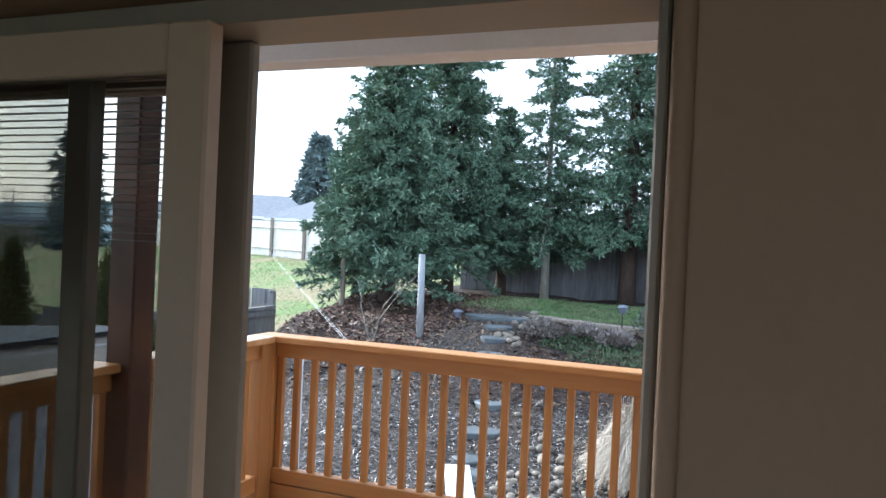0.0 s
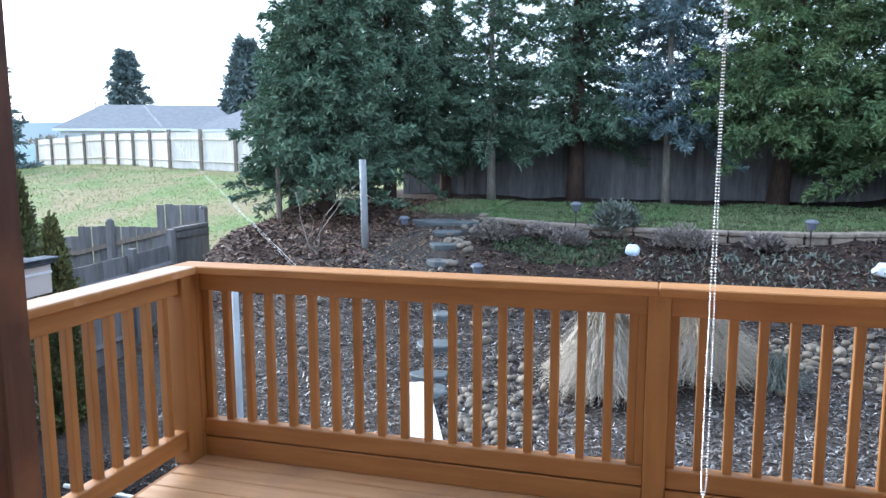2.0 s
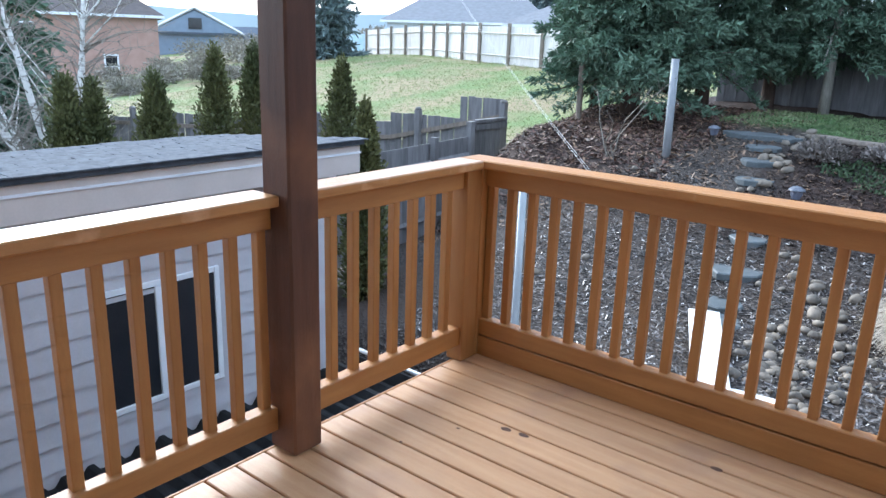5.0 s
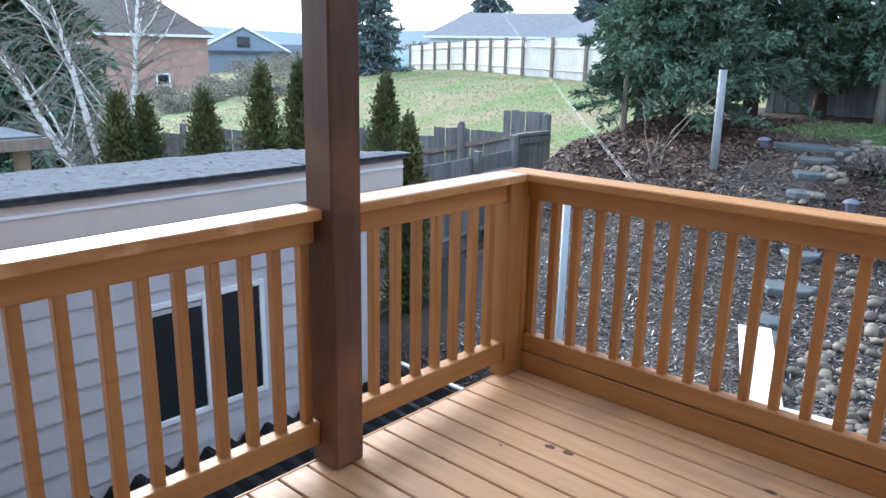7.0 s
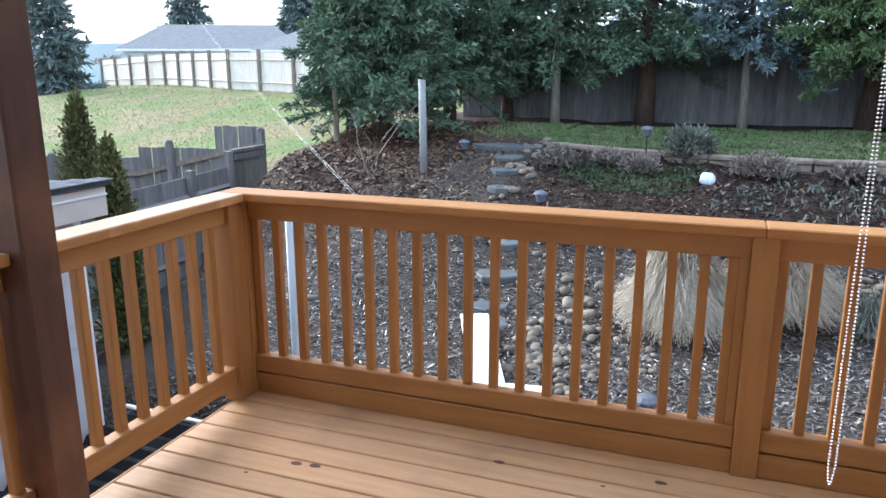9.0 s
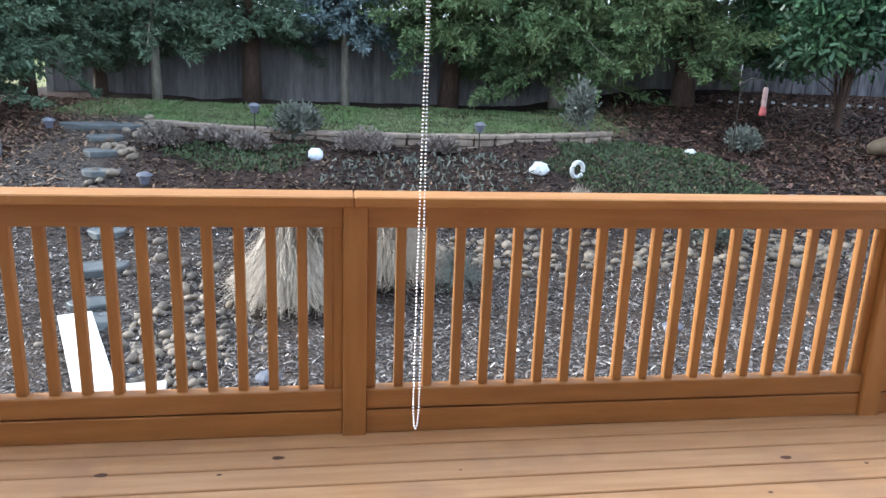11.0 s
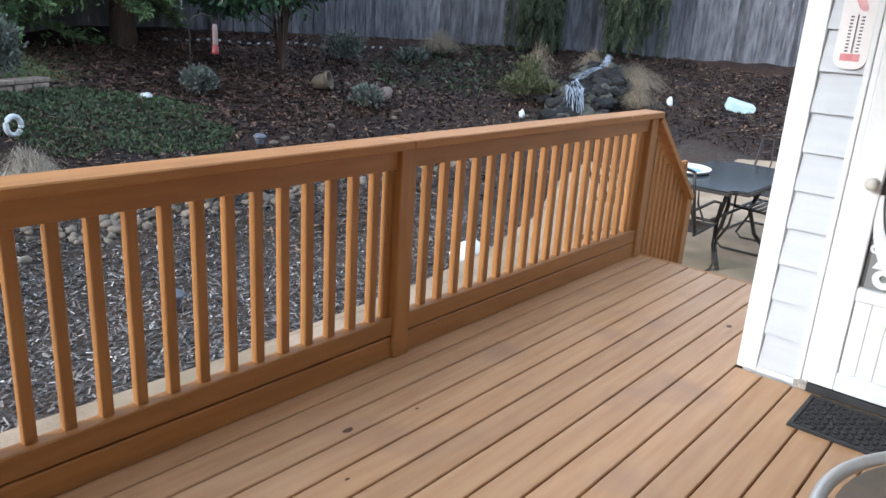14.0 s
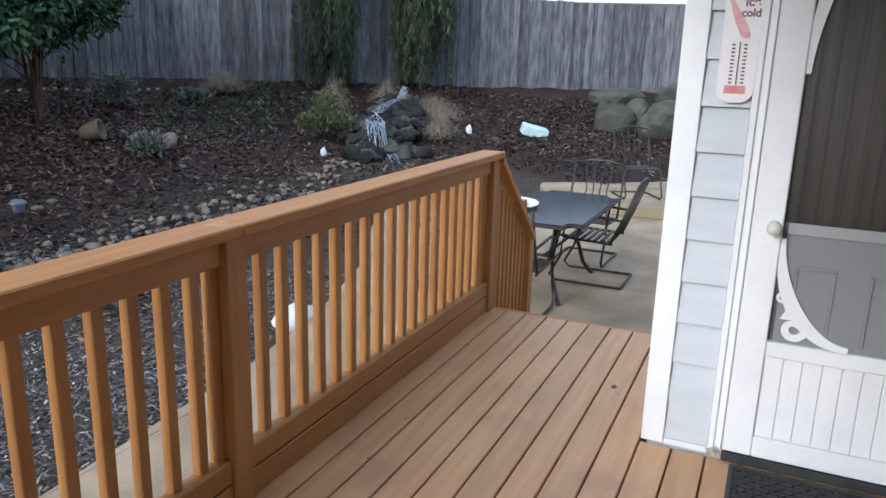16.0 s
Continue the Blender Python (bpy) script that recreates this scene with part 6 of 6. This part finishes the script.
chips("bark_mulch", "dark damp bark mulch over the bank, tree shade in its tone", 7000, (14.2, 20.0, -1.0, 3.0), M_DARKCHIP, 6, 0.035, lambda x, y: x > 16.3 or y > 0.6)
chips("bark_mulch", "reddish bark litter under the trees", 11000, (6.0, 13.0, 6.5, 12.0), M_REDCHIP, 3, 0.04)
chips("bark_mulch", "reddish bark litter under the trees", 7000, (-5.2, -1.6, 5.8, 12.0), M_REDCHIP, 4, 0.04)

chips("bark_mulch", "pale wood chips and painted highlights among the grey mulch", 5200, (-3.0, 6.5, 0.1, 5.2), M_PALECHIP, 7, 0.017, lambda x, y: not (x > 1.9 and y < 1.25))
chips("leaf_litter", "dry tan and russet leaf litter on the bank", 5200, (6.5, 19.5, 3.2, 11.5), M_LITTER, 8, 0.04)
chips("leaf_litter", "dry tan and russet leaf litter on the bank", 1600, (15.2, 19.8, -1.0, 3.2), M_LITTER, 9, 0.04)
chips("leaf_litter", "dry tan and russet leaf litter under the fir", 5200, (-5.0, -0.8, 5.2, 11.5), M_LITTER, 10, 0.035)
chips("leaf_litter", "dry leaf litter and bark on the planted slope", 2600, (-0.6, 7.0, 5.2, 7.6), M_LITTER, 11, 0.028)
chips("bark_mulch", "dark bark mulch on the planted slope", 9000, (-0.6, 7.5, 5.1, 8.4), M_DARKCHIP, 12, 0.03, lambda x, y: y < wall_y(x) - 0.1)

# ---- patio, walk, steps ----
solid("pavement", boxed(1.9, 14.2, -5.0, 1.2, -0.62, -0.47, 0.008), M_CONC, "stained tan concrete walk and patio", "patio", kind="structure")
bm = bmesh.new()
f = bm.faces.new([bm.verts.new((p[0], p[1], -0.468)) for p in ((4.5, 1.19), (6.2, 1.32), (7.3, 1.52), (8.7, 1.95), (10.2, 2.7), (12.0, 3.3), (14.0, 3.2), (15.0, 2.2), (15.2, -0.5), (14.19, -0.6), (14.19, 1.19))])
e = bmesh.ops.extrude_face_region(bm, geom=[f])
for v in e["geom"]:
    if isinstance(v, bmesh.types.BMVert):
        v.co.z = -0.63
solid("pavement_curve", bm, M_CONC, "stained tan concrete patio with curved edge", "patio", kind="structure")
bm = bmesh.new()
f = bm.faces.new([bm.verts.new((p[0], p[1], -0.35)) for p in ((12.5, -5.0), (16.8, -5.0), (16.75, 0.3), (16.5, 0.8), (16.0, 1.3), (15.2, 1.68), (14.4, 1.8), (13.6, 1.68), (13.0, 1.4), (12.62, 0.95), (12.5, 0.4))])
e = bmesh.ops.extrude_face_region(bm, geom=[f])
for v in e["geom"]:
    if isinstance(v, bmesh.types.BMVert):
        v.co.z = -0.466
solid("pavement_step", bm, M_CONC, "raised tan concrete pad with rounded corner behind the patio", "patio", kind="structure")
steps = thing("deck_steps", "orange-stained wooden steps down to the patio", "steps")
for k in range(2):
    part("tread", boxed(X_END + 0.042 + 0.3 * k, X_END + 0.34 + 0.3 * k, -1.18, -0.13, -0.195 - 0.157 * k, -0.157 - 0.157 * k, 0.004), M_DECK, steps)
    part("riser", boxed(X_END + 0.3 + 0.3 * k, X_END + 0.335 + 0.3 * k, -1.18, -0.13, -0.47, -0.197 - 0.157 * k), M_RAILY, steps)

# ---- patio table and chairs ----
pt = thing("patio_table", "dark metal patio table, glass top coloured as the fence it reflects", "table")
# dark teal paints the fence reflection into the glass colour
M_TGLASS = mat("table_glass_reflection", (0.018, 0.026, 0.03), (0.028, 0.036, 0.04), 3, 0.14, bump=0, spec=0.14)
T0, T1, TZ = (8.15, -0.27), (9.72, 0.53), 0.25
bm = boxed(T0[0], T1[0], T0[1], T1[1], TZ - 0.006, TZ, 0)
bmesh.ops.bevel(bm, geom=[e for e in bm.edges if abs(e.verts[0].co.z - e.verts[1].co.z) > 0.003], offset=0.12, segments=5, affect="EDGES")
part("glass_top", bm, M_TGLASS, pt)
bm = boxed(T0[0] - 0.012, T1[0] + 0.012, T0[1] - 0.012, T1[1] + 0.012, TZ - 0.035, TZ - 0.008, 0)
bmesh.ops.bevel(bm, geom=[e for e in bm.edges if abs(e.verts[0].co.z - e.verts[1].co.z) > 0.02], offset=0.12, segments=5, affect="EDGES")
part("rim", bm, M_BLACKMETAL, pt)
for sx, sy in ((T0[0] + 0.25, T0[1] + 0.2), (T1[0] - 0.25, T0[1] + 0.2), (T0[0] + 0.25, T1[1] - 0.2), (T1[0] - 0.25, T1[1] - 0.2)):
    ox, oy = (0.12 if sx < 8.9 else -0.12), (0.1 if sy < 0.09 else -0.1)
    bm = bmesh.new()
    tube(bm, [(sx, sy, TZ - 0.03), (sx + ox, sy + oy, -0.1), (sx + ox * 0.4, sy + oy * 0.4, -0.35), (sx - ox * 0.3, sy - oy * 0.3, -0.468)], 0.02, 7)
    part("leg", bm, M_BLACKMETAL, pt, smooth=True)
bm = bmesh.new()
tube(bm, [(T0[0] + 0.37, 0.09, -0.1), (T1[0] - 0.37, 0.09, -0.1)], 0.014, 6)
for x in (T0[0] + 0.37, T1[0] - 0.37):
    tube(bm, [(x, T0[1] + 0.3, -0.1), (x, T1[1] - 0.3, -0.1)], 0.014, 6)
part("stretcher", bm, M_BLACKMETAL, pt, smooth=True)


def patio_chair(x, y, turn):
    """A sled-framed sling chair: strap seat and back on a bent tube frame."""
    c = thing("patio_chair", "dark metal patio armchair with slatted seat and sled base", "chair", "patio chairs", at=(x, y, -0.468), turn=turn)
    for s in (-0.26, 0.26):
        bm = bmesh.new()
        tube(bm, [(s, -0.32, 0.015), (s, 0.28, 0.015), (s, 0.33, 0.06), (s, 0.24, 0.24), (s, 0.22, 0.42), (s, -0.22, 0.40)], 0.012, 6)
        part("sled_leg", bm, M_BLACKMETAL, c, smooth=True)
        bm = bmesh.new()
        tube(bm, [(s, -0.2, 0.40), (s, -0.30, 0.65), (s, -0.40, 0.92)], 0.012, 6)
        part("back_post", bm, M_BLACKMETAL, c, smooth=True)
        bm = bmesh.new()
        tube(bm, [(s * 1.05, -0.3, 0.62), (s * 1.08, 0.05, 0.64), (s * 1.08, 0.22, 0.60), (s * 1.0, 0.22, 0.43)], 0.012, 6)
        part("arm", bm, M_BLACKMETAL, c, smooth=True)
    bm = bmesh.new()
    tube(bm, [(-0.26, -0.32, 0.015), (0.26, -0.32, 0.015)], 0.012, 6)
    part("cross_bar", bm, M_BLACKMETAL, c, smooth=True)
    bm = bmesh.new()
    tube(bm, [(-0.26, -0.40, 0.92), (-0.1, -0.41, 0.96), (0.1, -0.41, 0.96), (0.26, -0.40, 0.92)], 0.012, 6)
    part("top_bar", bm, M_BLACKMETAL, c, smooth=True)
    for k in range(7):
        part("seat_slat", boxed(-0.25, 0.25, -0.2 + 0.06 * k, -0.165 + 0.06 * k, 0.413, 0.422), M_BLACKMETAL, c)
    for k in range(4):
        bm = bmesh.new()
        xx = -0.15 + 0.1 * k
        tube(bm, [(xx, -0.21, 0.42), (xx * 0.7, -0.31, 0.66), (xx, -0.405, 0.945)], 0.008, 5)
        part("back_bar", bm, M_BLACKMETAL, c, smooth=True)
    return c


CH = patio_chair(9.32, -0.14, 0)
for x, y, tr in ((8.02, 0.2, -90), (8.5, 0.85, 180), (9.4, 0.88, 180), (10.0, 0.1, 88), (13.4, 0.2, 120)):
    copy_thing(CH, pose(x, y, -0.468 + (0.118 if x > 12.4 else 0), 0, 0, tr))
tray = thing("serving_tray", "white oval tray with blue centre on the patio table", "tray", at=(8.75, 0.42, TZ + 0.001), turn=20)
bm = bmesh.new()
lathe(bm, [(0.17, 0), (0.2, 0.012), (0.225, 0.035), (0.215, 0.035), (0.185, 0.014), (0.02, 0.012)], 28)
bmesh.ops.scale(bm, vec=(1.1, 0.8, 1), verts=bm.verts)
part("tray_body", bm, M_WHITEPLAST, tray, smooth=True)
bm = bmesh.new()
lathe(bm, [(0.1, 0.0145), (0.1, 0.02)], 24)
part("tray_centre", bm, mat("blue_glaze", (0.25, 0.42, 0.62), (0.2, 0.35, 0.55), 6, 0.3), tray, "blue centre")

# ---- waterfall, boulders and ornaments ----
fall = thing("rock_waterfall", "small garden waterfall over dark wet rocks", "waterfall")
DARK = [cut_stone("rock", M_DARKROCK, s, 1, 0.8, 0.65, 12, 2) for s in range(40, 46)]
GREY = [cut_stone("rock", M_BOULDER, s, 1, 0.8, 0.65, 12, 2) for s in range(46, 49)]
STREAM = [Vector(p) for p in ((13.4, 4.15, -0.25), (13.75, 4.55, -0.1), (14.0, 4.85, 0.34), (14.5, 4.98, 0.48), (15.1, 5.0, 0.66), (16.2, 5.5, 0.88))]
for i in range(150):
    f = i / 150 * 4.999
    k = int(f)
    p = STREAM[k].lerp(STREAM[k + 1], f - k)
    d = (STREAM[k + 1] - STREAM[k]).normalized()
    o = rp.choice((-1, 1)) * rp.uniform(0.16, 0.62)
    ob = part("rock", rp.choice(DARK if i % 4 else GREY), M_DARKROCK, fall)
    s = rp.uniform(0.08, 0.22)
    px, py = p.x - o * d.y, p.y + o * d.x
    g = ground_z(px, py)
    z = max(g + 0.25 * s, g + (p.z - g) * (1.12 - 1.1 * abs(o)) - 0.4 * s)
    ob.matrix_local = pose(px, py, z, rp.uniform(-20, 20), rp.uniform(-20, 20), rp.uniform(0, 360)) @ Matrix.Scale(s, 4)
for p, q in zip(STREAM, STREAM[1:]):
    for k in range(4):
        c = p.lerp(q, (k + 0.5) / 4)
        s = 0.2
        while c.z - 0.1 > ground_z(c.x, c.y) - 0.1 and s > 0.05:
            ob = part("rock", rp.choice(DARK), M_DARKROCK, fall)
            ob.matrix_local = pose(c.x + 0.08, c.y + 0.05, c.z - 0.17, 0, 0, rp.uniform(0, 360)) @ Matrix.Scale(s, 4)
            c = c - Vector((0, 0, 0.17))
            s -= 0.01
M_WATER = mat("white_water", (0.5, 0.56, 0.65), (0.22, 0.27, 0.34), 16, 0.12, stretch=(1, 1, 0.35), bump=0.5, low=0.3, high=0.6)
rw = random.Random(5)


def strand(a, b, r, wave):
    """A rope of falling water between two points."""
    bm = bmesh.new()
    a, b = Vector(a), Vector(b)
    pts = []
    for k in range(9):
        t = k / 8
        c = a.lerp(b, t)
        c.z = a.z + (b.z - a.z) * t ** 1.5
        pts.append(c + Vector((rw.uniform(-wave, wave), rw.uniform(-wave, wave), 0)))
    tube(bm, pts, r, 6, r * 0.7)
    part("water", bm, M_WATER, fall, "white falling water", True)


for k in range(30):
    y = 4.97 - 0.013 * k + rw.uniform(-0.02, 0.02)
    strand((13.95 + rw.uniform(-0.03, 0.03), y, 0.43 + rw.uniform(-0.03, 0.03)), (13.68 + rw.uniform(-0.06, 0.05), y - 0.16 + rw.uniform(-0.09, 0.06), rw.choice((-0.1, -0.08, -0.04, 0.06, 0.16, 0.26))), rw.uniform(0.003, 0.009), 0.016)
for k in range(6):
    strand((15.05 + 0.03 * k, 4.9 + 0.035 * k, 0.74), (14.3, 4.86 + 0.04 * k, 0.56), rw.uniform(0.004, 0.008), 0.03)
    strand((14.28, 4.84 + 0.04 * k, 0.56), (13.96, 4.95 - 0.06 * k, 0.44), rw.uniform(0.004, 0.008), 0.025)
for k in range(6):
    strand((15.6, 5.1 - 0.022 * k, 0.98 - 0.01 * k), (15.2, 5.02 - 0.03 * k, 0.76), rw.uniform(0.004, 0.009), 0.014)
for k in range(22):
    strand((13.7 + rw.uniform(-0.05, 0.05), 4.72 - 0.02 * k, -0.06), (13.4 + rw.uniform(-0.1, 0.08), 4.45 - 0.022 * k, -0.17), rw.uniform(0.005, 0.011), 0.025)
bm = bmesh.new()
lathe(bm, [(0.1, -0.03), (0.42, 0.0), (0.4, 0.012), (0.1, 0.014)], 18, (13.4, 4.2, -0.22))
part("pool", bm, M_DARKGLASS, fall, "dark pool water", True)
for i, (x, y, zc, a, b, c) in enumerate(((18.4, 1.62, 0.86, 0.5, 0.62, 0.26), (17.8, 1.52, 0.40, 0.42, 0.46, 0.44), (18.2, 1.12, 0.52, 0.36, 0.38, 0.4), (18.0, 0.5, 0.46, 0.5, 0.55, 0.5), (18.6, -0.35, 0.5, 0.5, 0.55, 0.48), (18.9, 0.45, 0.9, 0.5, 0.6, 0.3))):
    me = cut_stone("boulder", M_BOULDER, 60 + i, a, b, c)
    ob = tagged(new("boulder", me), "large angular mossy grey boulder stacked below the fence", "boulder", "boulders below the fence")
    ob.matrix_world = pose(x, y, zc - 0.06, 4 * i, 0, 20 * i)


def solar_light(x, y, h, label, tint):
    s = thing("solar_light", label, "garden light", "solar garden lights", at=(x, y, ground_z(x, y)))
    bm = bmesh.new()
    tube(bm, [(0, 0, -0.05), (0, 0, h)], 0.011, 6)
    part("stake", bm, M_BLACKMETAL, s)
    bm = bmesh.new()
    lathe(bm, [(0.045, 0), (0.06, 0.05), (0.065, 0.09)], 10, (0, 0, h))
    part("lens", bm, tint, s, "pale clear lens")
    bm = bmesh.new()
    lathe(bm, [(0.09, 0.092), (0.085, 0.105), (0.05, 0.13), (0.01, 0.14)], 10, (0, 0, h))
    part("lid", bm, mat("lamp_lid", (0.12, 0.13, 0.16), (0.09, 0.1, 0.125), 5, 0.4), s)


M_LENS = mat("lamp_lens", (0.15, 0.16, 0.21), (0.1, 0.11, 0.15), 5, 0.3, bump=0)
for x, y, h in ((1.09, 7.75, 0.36), (4.14, 7.25, 0.3), (0.12, 5.6, 0.25), (1.72, 1.9, 0.06), (4.9, 2.6, 0.04), (-1.55, 7.7, 0.12), (7.9, 5.7, 0.12), (0.55, 5.0, 0.32)):
    solar_light(x, y, h, "small solar stake light standing in the mulch", M_LENS)


def ornament(name, label, category, x, y, s, seed, material, sz=0.6):
    me = stone_mesh(name, material, seed, 1, 0.8, sz, 0.4)
    ob = tagged(new(name, me), label, category)
    ob.matrix_world = pose(x, y, ground_z(x, y) + s * 0.3, 0, 0, 30 * seed) @ Matrix.Scale(s, 4)


M_PALESTONE = mat("pale_stone", (0.72, 0.74, 0.75), (0.5, 0.55, 0.58), 9, 0.6)
M_BLUESTONE = mat("blue_glass_ball", (0.5, 0.62, 0.75), (0.75, 0.8, 0.85), 9, 0.25)
ornament("garden_globe", "pale blue swirled glass globe on the slope", "ornament", 1.93, 7.0, 0.11, 1, M_BLUESTONE, 0.9)
ornament("white_rock", "white rock lying on the mulch slope", "rock", 4.85, 6.65, 0.15, 2, M_PALESTONE)
ornament("white_rock", "white rock lying on the mulch slope", "rock", 7.55, 7.85, 0.11, 3, M_PALESTONE)
ob = solid("stone_block", boxed(-0.25, 0.25, -0.17, 0.17, 0.0, 0.2, 0.02), mat("aqua_stone", (0.55, 0.72, 0.72), (0.4, 0.55, 0.55), 7, 0.6), "pale aqua stone block lying on the mulch bank", "block")
ob.matrix_world = pose(16.5, 2.75, ground_z(16.5, 2.75) - 0.02, 6, 14, -62)
ornament("white_rock", "white rock by the concrete walk", "rock", 7.35, 1.75, 0.2, 5, M_PALESTONE)
ornament("white_rock", "pale pinkish rock on the bank", "rock", 11.6, 7.2, 0.15, 6, mat("pink_rock", (0.22, 0.16, 0.14), (0.15, 0.11, 0.1), 7, 0.7), 0.9)
ornament("garden_figure", "small white garden ornament on the bank", "ornament", 15.67, 3.74, 0.075, 7, M_PALESTONE, 1.9)
ornament("garden_figure", "small white garden ornament by the waterfall", "ornament", 13.07, 5.26, 0.07, 8, M_PALESTONE, 1.3)
bm = bmesh.new()
tube(bm, [(0.1 * math.cos(a), 0, 0.1 * math.sin(a)) for a in [k * 2 * math.pi / 20 for k in range(21)]], 0.03, 8)
ob = solid("white_ring", bm, M_PALESTONE, "white ring ornament standing on the slope", "ornament", smooth=True)
ob.matrix_world = pose(5.32, 6.5, ground_z(5.32, 6.5) + 0.115, 0, 0, 25)
pot = thing("terracotta_pot", "large weathered brown pot lying on its side in the bark", "pot", at=(10.75, 7.9, ground_z(10.75, 7.9) + 0.11))
bm = bmesh.new()
lathe(bm, [(0.07, -0.15), (0.12, -0.07), (0.14, 0.07), (0.147, 0.14), (0.168, 0.147), (0.168, 0.175), (0.133, 0.175), (0.12, 0.07), (0.07, -0.1)], 18)
bmesh.ops.transform(bm, matrix=pose(0, 0, 0.03, 75, 0, 30), verts=bm.verts)
part("pot_body", bm, mat("tan_clay", (0.14, 0.11, 0.075), (0.09, 0.07, 0.05), 6, 0.7), pot, smooth=True)
feeder = thing("bird_feeder", "red tube bird feeder hanging from a shepherd's hook", "bird feeder", at=(7.95, 6.72, 0))
g0 = ground_z(7.7, 6.75)
bm = bmesh.new()
tube(bm, [(-0.34, 0.05, g0 - 0.1), (-0.34, 0.05, 1.15)] + [(-0.17 - 0.17 * math.cos(a), 0.05 - 0.03 * a, 1.15 + 0.15 * math.sin(a)) for a in (0.4, 0.9, 1.57, 2.2, 2.8)] + [(0.0, 0, 1.19)], 0.008, 6)
part("hook", bm, M_BLACKMETAL, feeder)
bm = bmesh.new()
lathe(bm, [(0.02, 1.18), (0.035, 1.15), (0.035, 0.92)][::-1], 10)
part("seed_tube", bm, mat("feeder_tube", (0.3, 0.22, 0.2), (0.22, 0.14, 0.13), 20, 0.4), feeder)
bm = bmesh.new()
lathe(bm, [(0.045, 0.80), (0.05, 0.83), (0.036, 0.92)], 10)
part("base", bm, mat("feeder_red", (0.3, 0.05, 0.05), (0.22, 0.04, 0.04), 9, 0.4), feeder, "red plastic base")
# small grey boxes added for the row of pale glints
edging = thing("wire_edging", "low row of grey boxes standing in for glints below the fence", "edging")
M_GLINT = mat("grey_glint", (0.42, 0.44, 0.45), (0.3, 0.32, 0.33), 9, 0.7)
for k in range(24):
    ex, ey = 9.8 + 0.2 * k, 11.35 - 0.05 * k
    part("glint_box", boxed(ex, ex + 0.09, ey, ey + 0.02, ground_z(ex, ey) - 0.02, ground_z(ex, ey) + 0.045, 0.008), M_GLINT, edging)
